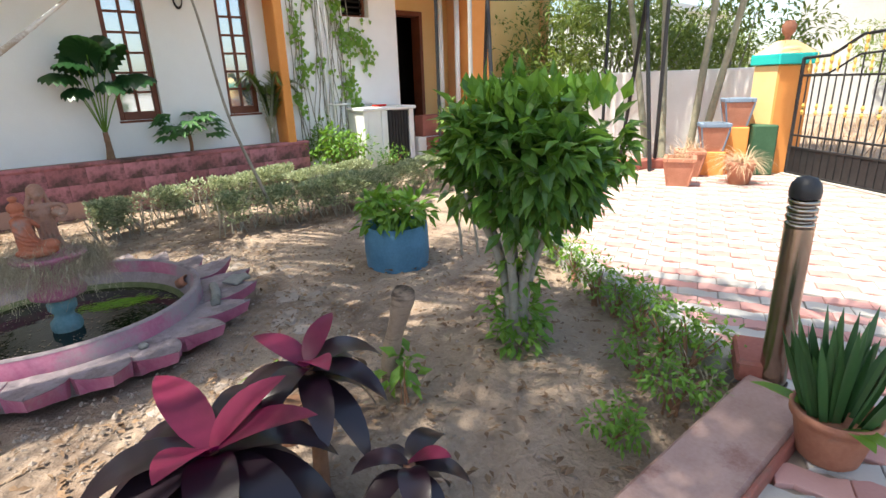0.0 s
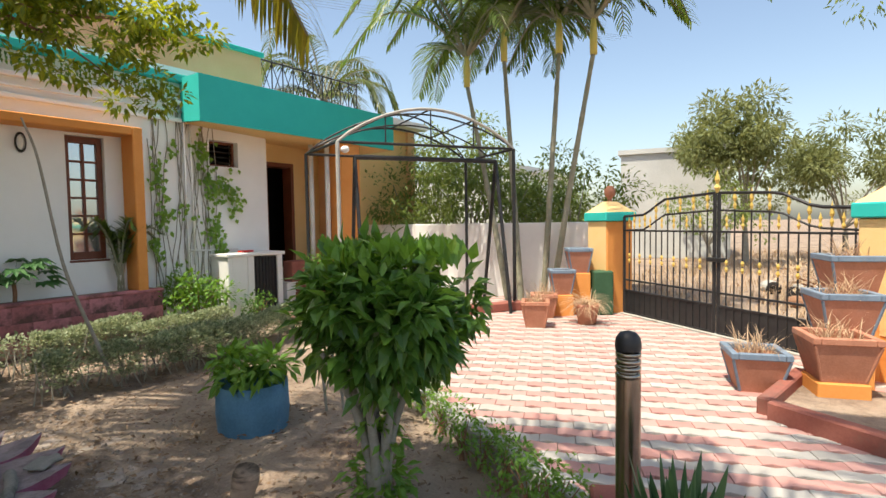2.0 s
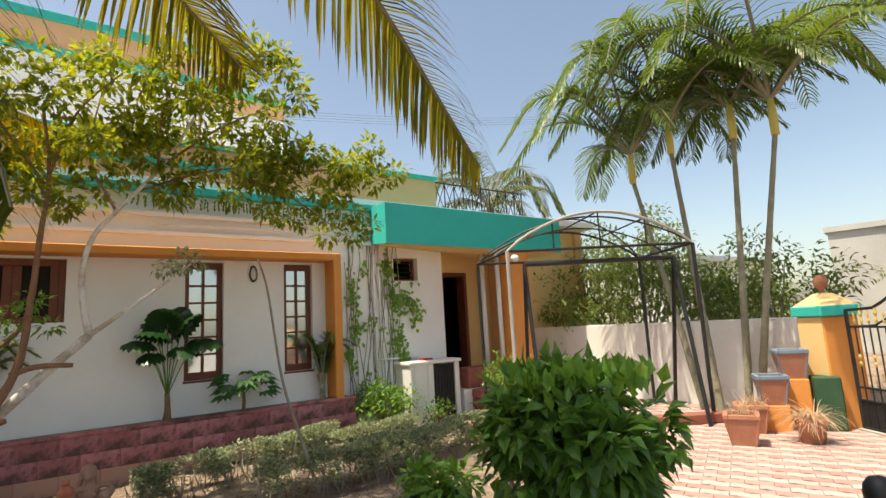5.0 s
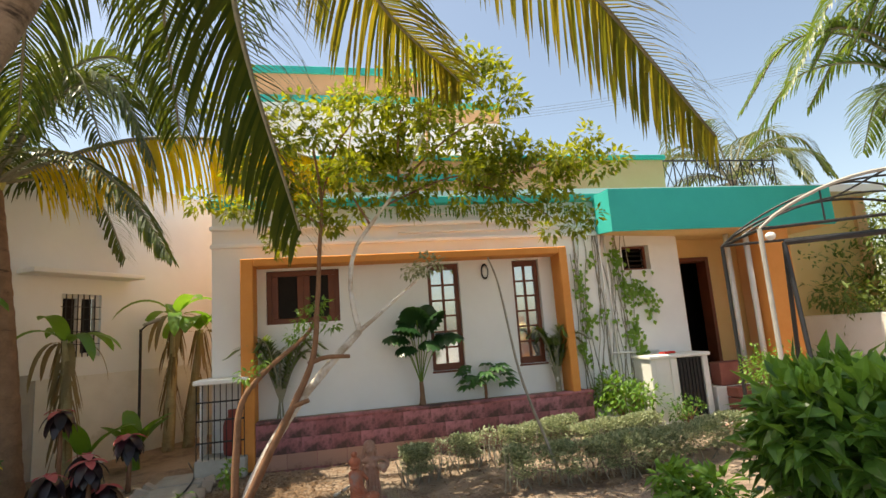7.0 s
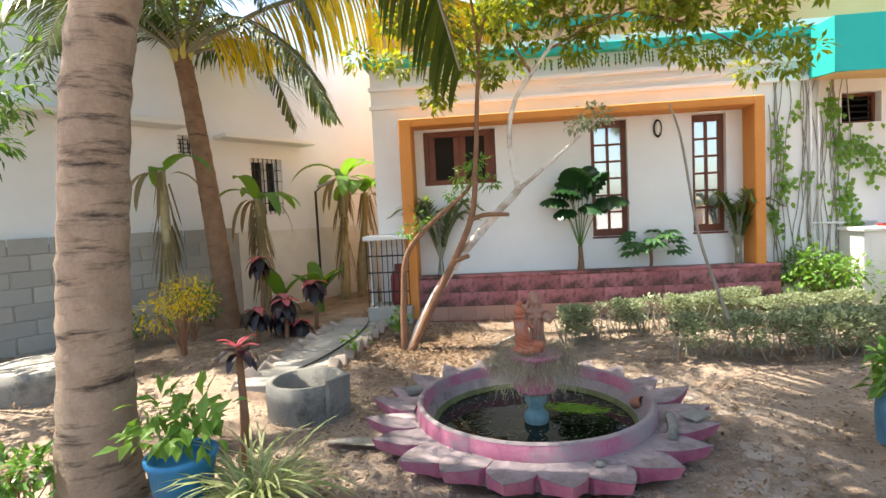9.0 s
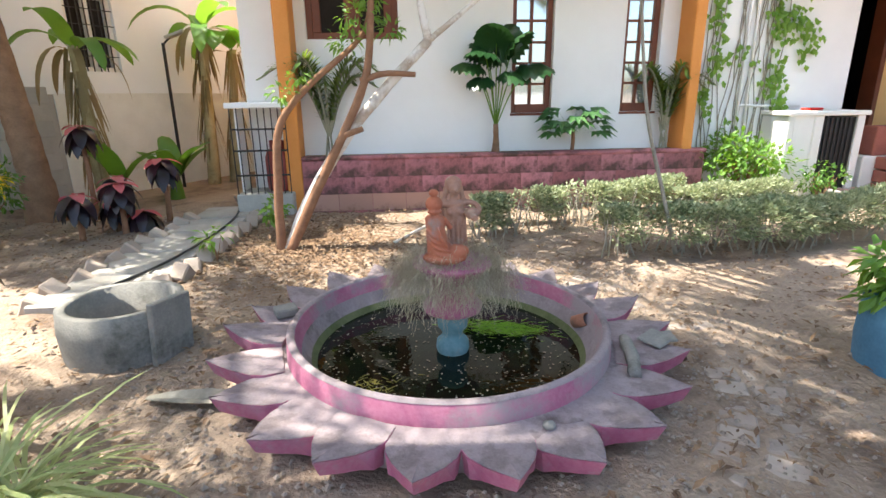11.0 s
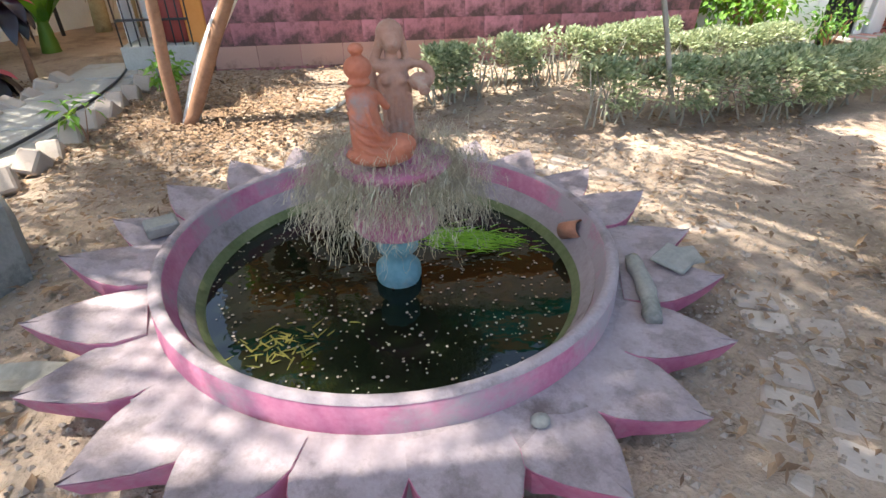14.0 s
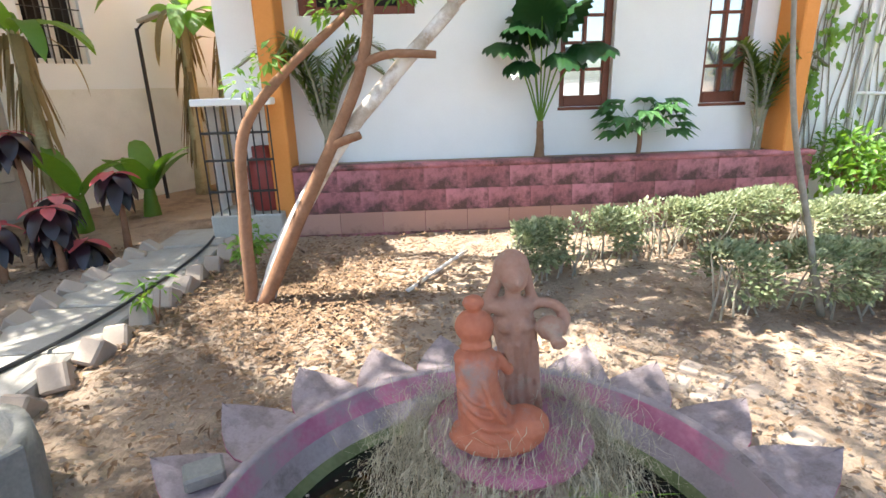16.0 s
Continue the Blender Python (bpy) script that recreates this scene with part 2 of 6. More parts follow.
M["leaf_far"] = leafm("far_leaf", (0.075, 0.12, 0.03), (0.20, 0.26, 0.07), 0.6, 0.3)
M["leaf_acacia"] = leafm("acacia_leaf", (0.10, 0.125, 0.045), (0.21, 0.23, 0.09), 0.6, 0.3)
M["algae"] = leafm("bright_algae", (0.10, 0.26, 0.015), (0.26, 0.46, 0.03), 0.5, 0.2)
M["flower"] = leafm("red_flower", (0.55, 0.02, 0.015), (0.70, 0.06, 0.03), 0.5, 0.2)
M["greyfield"] = material("far_render", (0.42, 0.42, 0.40), (0.54, 0.54, 0.51), 0.9, 0.8, 20, 0.2)

for key, ca, cb in (("trunk_palm", (0.05, 0.035, 0.026), 0.42), ("trunk_dark", (0.04, 0.024, 0.015), 0.5)):
    tn = M[key].node_tree
    bsdf = tn.nodes["Principled BSDF"]
    link = bsdf.inputs["Base Color"].links[0]
    src = link.from_socket
    tc = tn.nodes.new("ShaderNodeTexCoord")
    mp = tn.nodes.new("ShaderNodeMapping")
    mp.inputs["Scale"].default_value = (2.2, 2.2, 13.0)
    nz = tn.nodes.new("ShaderNodeTexNoise")
    nz.inputs["Scale"].default_value = 1.0
    nz.inputs["Detail"].default_value = 6
    nz.inputs["Roughness"].default_value = 0.7
    rp = tn.nodes.new("ShaderNodeMapRange")
    rp.inputs[1].default_value = cb + 0.10
    rp.inputs[2].default_value = cb + 0.24
    mx = tn.nodes.new("ShaderNodeMix")
    mx.data_type = 'RGBA'
    mx.inputs[7].default_value = (*ca, 1)
    tn.links.new(tc.outputs["Object"], mp.inputs["Vector"])
    tn.links.new(mp.outputs[0], nz.inputs["Vector"])
    tn.links.new(nz.outputs["Fac"], rp.inputs[0])
    tn.links.new(rp.outputs[0], mx.inputs[0])
    tn.links.new(src, mx.inputs[6])
    tn.links.new(mx.outputs[2], bsdf.inputs["Base Color"])

glass = bpy.data.materials.new("window_glass")
glass.use_nodes = True
gp = glass.node_tree.nodes["Principled BSDF"]
gp.inputs["Base Color"].default_value = (0.62, 0.66, 0.68, 1)
gp.inputs["Metallic"].default_value = 0.75
gp.inputs["Roughness"].default_value = 0.06
gn = glass.node_tree.nodes.new("ShaderNodeTexNoise")
gn.inputs["Scale"].default_value = 3.0
gb = glass.node_tree.nodes.new("ShaderNodeBump")
gb.inputs["Strength"].default_value = 0.06
glass.node_tree.links.new(gn.outputs["Fac"], gb.inputs["Height"])
glass.node_tree.links.new(gb.outputs[0], gp.inputs["Normal"])

water_m = bpy.data.materials.new("dark_pond_water")
water_m.use_nodes = True
wp = water_m.node_tree.nodes["Principled BSDF"]
wp.inputs["Base Color"].default_value = (0.006, 0.009, 0.004, 1)
wp.inputs["Roughness"].default_value = 0.03
wp.inputs["Specular IOR Level"].default_value = 0.27
wno = water_m.node_tree.nodes.new("ShaderNodeTexNoise")
wno.inputs["Scale"].default_value = 9.0
wno.inputs["Detail"].default_value = 3
wbp = water_m.node_tree.nodes.new("ShaderNodeBump")
wbp.inputs["Strength"].default_value = 0.22
wbp.inputs["Distance"].default_value = 0.01
water_m.node_tree.links.new(wno.outputs["Fac"], wbp.inputs["Height"])
water_m.node_tree.links.new(wbp.outputs[0], wp.inputs["Normal"])


# ---- builders ----
def part(name, vf, mat, parent=None, label="", smooth=False, at=None):
    """One mesh object out of (verts, faces), or out of a mesh, under a parent."""
    if isinstance(vf, bpy.types.Mesh):
        me = vf
    else:
        me = bpy.data.meshes.new(name)
        me.from_pydata([tuple(v) for v in vf[0]], [], vf[1])
        me.materials.append(M[mat] if isinstance(mat, str) else mat)
        if smooth:
            me.shade_smooth()
    ob = new(name, me)
    if parent is not None:
        ob.parent = parent
    if at is not None:
        ob.matrix_basis = at
    if label:
        tagged(ob, label)
    if name in ("foliage", "leaves", "stemwork", "undergrowth", "top_growth"):
        tagged(ob, kind="stuff")
    return ob


def thing(name, label, category, at=None, group="", kind=""):
    ob = new(name)
    ob.empty_display_size = 0.1
    if at is not None:
        ob.matrix_basis = at
    return tagged(ob, label, category, group, kind)


def join(*vfs):
    vs, fs = [], []
    for v, f in vfs:
        k = len(vs)
        vs += [tuple(q) for q in v]
        fs += [tuple(i + k for i in g) for g in f]
    return vs, fs


def moved(vf, m):
    return [m @ Vector(v) for v in vf[0]], vf[1]


def box(x0, x1, y0, y1, z0, z1, b=0.0):
    """Box with chamfered edges."""
    if b <= 0:
        v = [(x, y, z) for x in (x0, x1) for y in (y0, y1) for z in (z0, z1)]
        return v, [(0, 1, 3, 2), (4, 6, 7, 5), (0, 4, 5, 1), (2, 3, 7, 6), (0, 2, 6, 4), (1, 5, 7, 3)]
    bm = bmesh.new()
    bmesh.ops.create_cube(bm, size=1)
    for v in bm.verts:
        v.co = Vector(((x0 + x1) / 2 + v.co.x * (x1 - x0), (y0 + y1) / 2 + v.co.y * (y1 - y0), (z0 + z1) / 2 + v.co.z * (z1 - z0)))
    bmesh.ops.bevel(bm, geom=bm.edges[:], offset=b, segments=1, affect='EDGES')
    bm.verts.index_update()
    out = [v.co.copy() for v in bm.verts], [tuple(v.index for v in f.verts) for f in bm.faces]
    bm.free()
    return out


def tube(points, radii, seg=8, wob=0.0, rng=None, cap=True):
    """Tapered tube along points."""
    pts = [Vector(p) for p in points]
    if isinstance(radii, (int, float)):
        radii = [radii] * len(pts)
    v, f = [], []
    ref = Vector((0.31, 0.87, 0.2)).normalized()
    for i, p in enumerate(pts):
        d = (pts[min(i + 1, len(pts) - 1)] - pts[max(i - 1, 0)]).normalized()
        if abs(d.dot(ref)) > 0.95:
            ref = Vector((0.9, 0.1, 0.3)).normalized()
        a = d.cross(ref).normalized()
        b = d.cross(a)
        for k in range(seg):
            th = 2 * math.pi * k / seg
            r = radii[i] * (1 + (rng.uniform(-wob, wob) if rng else 0))
            v.append(p + (a * math.cos(th) + b * math.sin(th)) * r)
        if i:
            for k in range(seg):
                f.append(((i - 1) * seg + k, (i - 1) * seg + (k + 1) % seg, i * seg + (k + 1) % seg, i * seg + k))
    if cap:
        f.append(tuple(range(seg - 1, -1, -1)))
        f.append(tuple((len(pts) - 1) * seg + k for k in range(seg)))
    return v, f


def curve(points, n=10):
    """Smooth points through the given ones (Catmull-Rom)."""
    p = [Vector(q) for q in points]
    p = [p[0] * 2 - p[1]] + p + [p[-1] * 2 - p[-2]]
    out = []
    for i in range(1, len(p) - 2):
        for k in range(n):
            t = k / n
            out.append(0.5 * ((2 * p[i]) + (p[i + 1] - p[i - 1]) * t + (2 * p[i - 1] - 5 * p[i] + 4 * p[i + 1] - p[i + 2]) * t * t + (3 * p[i] - p[i - 1] - 3 * p[i + 1] + p[i + 2]) * t ** 3))
    out.append(p[-2])
    return out


def lathe(profile, seg=24, cx=0.0, cy=0.0, closed=False):
    v, f = [], []
    for r, z in profile:
        for k in range(seg):
            th = 2 * math.pi * k / seg
            v.append((cx + r * math.cos(th), cy + r * math.sin(th), z))
    n = len(profile)
    for i in range(n if closed else n - 1):
        for k in range(seg):
            j = (i + 1) % n
            f.append((i * seg + k, i * seg + (k + 1) % seg, j * seg + (k + 1) % seg, j * seg + k))
    return v, f


def blade(base, d, up, length, width, droop=0.3, n=4, fold=0.15, shape=None, twist=0.0):
    """One leaf: a folded, curved strip; shape(t) gives the half width along it."""
    d = Vector(d).normalized()
    up = Vector(up)
    side = d.cross(up)
    if side.length < 1e-4:
        side = d.cross(Vector((0.3, 0.9, 0.1)))
    side.normalize()
    nrm = side.cross(d).normalized()
    v, f = [], []
    p = Vector(base)
    shape = shape or (lambda t: math.sin(math.pi * min(1, 0.06 + t * 0.94)) ** 0.8)
    for i in range(n + 1):
        t = i / n
        w = width * 0.5 * max(shape(t), 0.02)
        tw = twist * t
        s2 = side * math.cos(tw) + nrm * math.sin(tw)
        v += [p - s2 * w + nrm * w * fold, p.copy(), p + s2 * w + nrm * w * fold]
        if i < n:
            p = p + d * (length / n)
            d = (d + Vector((0, 0, -1)) * droop / n).normalized()
            nrm = side.cross(d).normalized()
        if i:
            k = 3 * (i - 1)
            f += [(k, k + 1, k + 4, k + 3), (k + 1, k + 2, k + 5, k + 4)]
    return v, f


def unit(rng, zlo=-1.0, zhi=1.0):
    z = rng.uniform(zlo, zhi)
    a = rng.uniform(0, 2 * math.pi)
    r = math.sqrt(max(0, 1 - z * z))
    return Vector((r * math.cos(a), r * math.sin(a), z))


class Leaves:
    """Gathers many small leaves into one mesh."""

    def __init__(self):
        self.v, self.f = [], []

    def add(self, p, d, up, length, width):
        d = d.normalized()
        s = d.cross(up)
        if s.length < 1e-3:
            s = d.cross(Vector((0.5, 0.4, 0.2)))
        s.normalize()
        nrm = s.cross(d)
        k = len(self.v)
        h = width * 0.5
        m = p + d * length * 0.45
        t = p + d * length - nrm * length * 0.14
        self.v += [p, m - s * h + nrm * h * 0.3, m, m + s * h + nrm * h * 0.3, t]
        self.f += [(k, k + 2, k + 1), (k, k + 3, k + 2), (k + 1, k + 2, k + 4), (k + 2, k + 3, k + 4)]

    def strip(self, p, d, length, width, droop, rng, n=3):
        d = d.normalized()
        s = d.cross(Vector((0, 0, 1)))
        if s.length < 1e-3:
            s = Vector((1, 0, 0))
        s.normalize()
        p = p.copy()
        k = len(self.v)
        for i in range(n):
            w = width * 0.5 * (1 - 0.3 * i / n)
            self.v += [p - s * w, p + s * w]
            p = p + d * (length / n)
            d = (d + Vector((0, 0, -droop / n))).normalized()
        self.v.append(p)
        for i in range(n - 1):
            self.f.append((k + 2 * i, k + 2 * i + 1, k + 2 * i + 3, k + 2 * i + 2))
        self.f.append((k + 2 * n - 2, k + 2 * n - 1, k + 2 * n))

    def curl(self, p, d, length, width, rng, n=6, wild=0.7, drop=0.5):
        """A thin wandering thread."""
        k = len(self.v)
        d = d.normalized()
        p = p.copy()
        for i in range(n + 1):
            s = d.cross(Vector((0.2, 0.5, 0.9))).normalized() * width * .5
            self.v += [p - s, p + s]
            if i:
                self.f.append((k + 2 * i - 2, k + 2 * i - 1, k + 2 * i + 1, k + 2 * i))
            p = p + d * (length / n)
            d = (d + unit(rng) * wild * .6 + Vector((0, 0, -drop / n))).normalized()

    def out(self):
        return self.v, self.f


def frond(points, leaf_len, count, rng, droop=0.8, width=0.035, spread=1.0, start=0.12, vee=0.3):
    """A feather palm frond: (stalk, leaflets) along the given line."""
    c = curve(points, 10)
    n = len(c)
    stalk = tube(c, [0.030 * (1 - 0.85 * i / (n - 1)) * (leaf_len / 0.7) ** 0.5 + 0.004 for i in range(n)], 5)
    lv = Leaves()
    for i in range(count):
        t = start + (1 - start) * i / (count - 1)
        x = t * (n - 1)
        a = min(int(x), n - 2)
        p = c[a].lerp(c[a + 1], x - a)
        d = (c[a + 1] - c[a]).normalized()
        side = d.cross(Vector((0, 0, 1)))
        if side.length < 0.05:
            side = Vector((1, 0, 0))
        side.normalize()
        upv = side.cross(d)
        env = (math.sin(math.pi * (0.16 + 0.80 * t)) ** 0.6)
        for s in (-1, 1):
            dd = side * s * spread + d * (0.45 + 0.6 * t) + upv * vee + Vector((rng.uniform(-.1, .1), rng.uniform(-.1, .1), rng.uniform(-.12, .08)))
            lv.strip(p, dd, leaf_len * env * rng.uniform(0.85, 1.1), width * rng.uniform(.8, 1.15), droop * rng.uniform(0.7, 1.3), rng, 4)
    return stalk, lv.out()


def crown_leaves(centres, rng, count, length, width, flat=0.7):
    """Leaves round a list of (centre, radius) clumps."""
    lv = Leaves()
    tot = sum(r ** 2 for _, r in centres)
    for c, r in centres:
        for _ in range(max(3, int(count * r * r / tot))):
            u = unit(rng)
            p = Vector(c) + Vector((u.x, u.y, u.z * flat)) * r * rng.uniform(0.45, 1.05)
            d = (u + unit(rng) * 0.7 + Vector((0, 0, -0.25)))
            lv.add(p, d, Vector((0, 0, 1)) + unit(rng) * 0.6, length * rng.uniform(0.6, 1.2), width * rng.uniform(0.7, 1.15))
    return lv.out()


def wall_with_holes(x0, x1, z0, z1, y0, y1, holes):
    """A slab in the xz plane, y0 to y1 thick, with rectangular openings right through it."""
    xs = sorted({x0, x1, *[h[0] for h in holes], *[h[1] for h in holes]})
    zs = sorted({z0, z1, *[h[2] for h in holes], *[h[3] for h in holes]})
    solid = {}
    for i in range(len(xs) - 1):
        for k in range(len(zs) - 1):
            cx, cz = (xs[i] + xs[i + 1]) / 2, (zs[k] + zs[k + 1]) / 2
            solid[i, k] = not any(h[0] < cx < h[1] and h[2] < cz < h[3] for h in holes)
    v, f, idx = [], [], {}

    def q(x, y, z):
        key = (round(x, 4), round(y, 4), round(z, 4))
        if key not in idx:
            idx[key] = len(v)
            v.append((x, y, z))
        return idx[key]
    for (i, k), s in solid.items():
        if not s:
            continue
        a, b, c, d = xs[i], xs[i + 1], zs[k], zs[k + 1]
        f.append((q(a, y0, c), q(b, y0, c), q(b, y0, d), q(a, y0, d)))
        f.append((q(b, y1, c), q(a, y1, c), q(a, y1, d), q(b, y1, d)))
        if not solid.get((i - 1, k)):
            f.append((q(a, y1, c), q(a, y0, c), q(a, y0, d), q(a, y1, d)))
        if not solid.get((i + 1, k)):
            f.append((q(b, y0, c), q(b, y1, c), q(b, y1, d), q(b, y0, d)))
        if not solid.get((i, k - 1)):
            f.append((q(a, y1, c), q(b, y1, c), q(b, y0, c), q(a, y0, c)))
        if not solid.get((i, k + 1)):
            f.append((q(a, y0, d), q(b, y0, d), q(b, y1, d), q(a, y1, d)))
    return v, f


# ---- the large structure ----
def axis_steps(lo, hi, fine_lo, fine_hi, step):
    a = [fine_lo + step * i for i in range(int((fine_hi - fine_lo) / step) + 1)]
    g, x = [], step * 2
    while a[-1] + sum(g) + x < hi:
        g.append(x)
        x *= 1.6
    right = list(np.cumsum([a[-1]] + g))[1:] + [hi]
    left = [a[0] - (r - a[-1]) for r in right]
    return sorted(left) + a + right


gx = axis_steps(-400, 400, -6.6, 4.6, 0.045)
gy = axis_steps(-400, 400, -8.2, 0.4, 0.045)
gv, gf = [], []
for yv in gy:
    for xv in gx:
        h = 0.0
        if -7 < xv < 5 and -8.3 < yv < 0.5:
            h = 0.030 * noise.noise(Vector((xv * 1.1, yv * 1.1, 0))) + 0.016 * noise.noise(Vector((xv * 4, yv * 4, 3))) + 0.013 * noise.noise(Vector((xv * 10, yv * 10, 5))) + 0.008 * noise.noise(Vector((xv * 21, yv * 21, 9)))
            if xv < -2.3:
                h += 0.05 * noise.noise(Vector((xv * 2.2, yv * 2.2, 8)))
            fall = math.hypot(xv + 0.185, yv + 4.10)
            if fall < 1.1:
                h = h * 0.3 - 0.22 * max(0.0, 1 - fall / 1.0)
        gv.append((xv, yv, h - 0.012))
nx = len(gx)
gf = [(j * nx + i, j * nx + i + 1, (j + 1) * nx + i + 1, (j + 1) * nx + i) for j in range(len(gy) - 1) for i in range(nx - 1)]
ground = tagged(part("ground", (gv, gf), "soil", smooth=True), "bare sandy brown garden soil with dry leaves", "ground", kind="structure")

# house walls
WALL_Y0, WALL_Y1 = -0.10, 0.16
W1, W2, W3, VENT = (1.02, 1.52, 1.07, 2.69), (2.39, 2.84, 1.07, 2.69), (-1.35, -0.31, 1.915, 2.69), (4.33, 4.83, 2.44, 2.85)
wall_front = tagged(part("wall_front", wall_with_holes(-2.08, 5.37, 0.0, 3.72, WALL_Y0, WALL_Y1, [W1, W2, W3, VENT]), "white"), "whitewashed house wall with faint stains", "wall", kind="structure")
tagged(part("wall_left_side", box(-2.08, -1.84, WALL_Y1, 8, 0, 3.72), "peach"), "peach painted side wall of the house", "wall", kind="structure")
tagged(part("wall_back", box(-2.08, 10, 8, 8.25, 0, 3.72), "white"), "plain white back wall", "wall", kind="structure")
tagged(part("wall_right_side", box(9.75, 10, 0.35, 8, 0, 3.72), "peach"), "peach painted side wall", "wall", kind="structure")
tagged(part("wall_porch_side", box(5.13, 5.37, WALL_Y1, 0.55, 0, 3.1), "cream"), "yellow painted porch return wall", "wall", kind="structure")
tagged(part("wall_porch", wall_with_holes(5.37, 9.75, 0.0, 3.72, 0.42, 0.66, [(5.66, 6.32, 0.5, 2.66)]), "cream"), "yellow painted porch wall beside the doorway", "wall", kind="structure")
tagged(part("roof_slab", box(-2.08, 10, WALL_Y0 + .02, 8.25, 3.72, 3.86), "white"), "concrete roof slab", "ceiling", kind="structure")
tagged(part("floor", box(-1.8, 9.7, 0.17, 7.9, 0.3, 0.5), "concrete"), "dim house floor", "floor", kind="structure")
# added near-black sheet across the house so that the rooms stay dim
tagged(part("wall_inner", box(-1.8, 9.7, 2.4, 2.5, 0.5, 3.72), "dark"), "near-black sheet behind the windows standing in for unlit rooms", "wall", kind="structure")
# cornice lines above the niche
for k, (z0, z1, d) in enumerate(((3.04, 3.10, .05), (3.30, 3.36, .07))):
    tagged(part("trim", box(-2.1, 3.9, WALL_Y0 - d, WALL_Y0 + .002, z0, z1, 0.008), "white"), "white plaster cornice line", "trim", kind="structure")
tagged(part("trim", box(-2.14, 5.40, WALL_Y0 - .12, WALL_Y1, 3.62, 3.735, 0.01), "teal"), "teal painted roof edge band", "trim", kind="structure")
par = thing("parapet", "peach parapet wall with a teal coping", "parapet", kind="structure")
part("wall", box(-2.08, 5.35, WALL_Y0 + .03, 0.12, 3.735, 4.36), "peach", par)
part("coping", box(-2.12, 5.39, WALL_Y0 - .02, 0.17, 4.36, 4.44, 0.01), "teal", par, "teal painted coping")
part("panel", box(-0.3, 2.0, WALL_Y0 - .0, WALL_Y0 + .028, 4.02, 4.14, 0.004), "teal", par, "teal painted band")
# upper rooms
up1 = thing("upper_room", "peach upper storey tower with teal bands", "building", kind="structure")
part("wall", box(-2.0, 1.7, 3.0, 7.5, 3.86, 7.5), "peach", up1)
for z in (5.2, 6.75, 7.42):
    part("band", box(-2.06, 1.76, 2.94, 7.56, z, z + 0.16, 0.01), "teal", up1, "teal painted band")
part("wall", box(-1.9, 1.72, 2.97, 3.02, 5.36, 6.75), "white", up1, "white painted panel")
up2 = thing("upper_stair_block", "lower peach stair block with teal coping", "building", kind="structure")
part("wall", box(1.7, 3.5, 3.0, 7.0, 3.86, 6.65), "peach", up2)
for z in (5.3, 6.65):
    part("band", box(1.77, 3.56, 2.94, 7.06, z, z + 0.14, 0.01), "teal", up2, "teal painted band")
part("wall", box(1.78, 3.48, 2.97, 3.02, 5.44, 6.3), "white", up2, "white painted panel")
part("wall", box(3.5, 4.4, 3.4, 7.0, 3.86, 5.5), "peach", up2)
part("band", box(3.57, 4.46, 3.34, 7.06, 5.5, 5.62, 0.01), "teal", up2, "teal painted band")

# orange niche frame
FX0, FX1, FZ = -1.60, 3.18, 2.83
nf = thing("niche_frame", "orange painted projecting frame round the windows", "wall frame", kind="structure")
part("pillar", box(FX0 - .04, FX0 + .13, -0.46, WALL_Y0 - .002, 0.02, FZ, 0.012), "orange", nf)
part("pillar", box(FX1 - .13, FX1, -0.46, WALL_Y0 - .002, 0.62, FZ, 0.012), "orange", nf)
part("lintel", box(FX0 + .132, FX1 - .132, -0.46, WALL_Y0 - .002, FZ - .11, FZ, 0.012), "orange", nf)
# planter plinth below it
pl = thing("planter_wall", "low maroon painted block planter wall, faded and stained", "planter", kind="structure")
part("core", box(FX0 + .135, 3.36, -0.445, WALL_Y0 - .004, -0.05, 0.585), "plinth", pl)
pbm = {}
for row in range(3):
    for k in range(13):
        bx = FX0 + .33 + k * .392 - (.196 if row % 2 else 0)
        lo, hi = max(bx - .194, FX0 + .14), min(bx + .194, 3.355)
        if hi - lo < .08:
            continue
        key = (round(hi - lo, 2), row == 0)
        if key not in pbm:
            pbm[key] = part("block", box(-(hi - lo) / 2, (hi - lo) / 2, -.012, .012, -.0970, .0970, .002), "plinth_low" if row == 0 else "plinth_block", pl, at=pose((lo + hi) / 2, -.436, .098 + row * .196)).data
        else:
            part("block", pbm[key], None, pl, at=pose((lo + hi) / 2, -.436 - RNG.uniform(0, .004), .098 + row * .196))
part("cap", box(FX0 + .135, 3.38, -0.47, -0.33, 0.587, 0.635, 0.015), "plinth", pl)
part("soil_bed", box(FX0 + .14, 3.36, -0.328, WALL_Y0 - .004, 0.587, 0.62, 0.01), "soil", pl, "brown soil bed")

# porch canopy
cn = thing("porch_canopy", "thick teal concrete canopy slab over the porch", "canopy", kind="structure")
cvs = [(3.74, -0.92, 2.95), (7.78, -0.92, 2.95), (7.78, 0.42, 2.95), (3.90, -0.10, 3.06), (3.90, 0.42, 3.06)]
top = [(3.74, -0.92, 3.61), (7.78, -0.92, 3.61), (7.78, 0.42, 3.61), (3.90, -0.10, 3.70), (3.90, 0.42, 3.70)]
part("slab", (cvs + top, [(0, 1, 6, 5), (1, 2, 7, 6), (3, 0, 5, 8), (4, 3, 8, 9), (2, 4, 9, 7), (5, 6, 7, 9, 8)]), "teal", cn)
part("soffit", ([(3.75, -0.91, 2.948), (7.77, -0.91, 2.948), (7.77, 0.418, 2.948), (3.91, 0.418, 3.045), (3.91, -0.1, 3.045)], [(4, 3, 2, 1, 0)]), "cream", cn, "yellowish painted soffit")
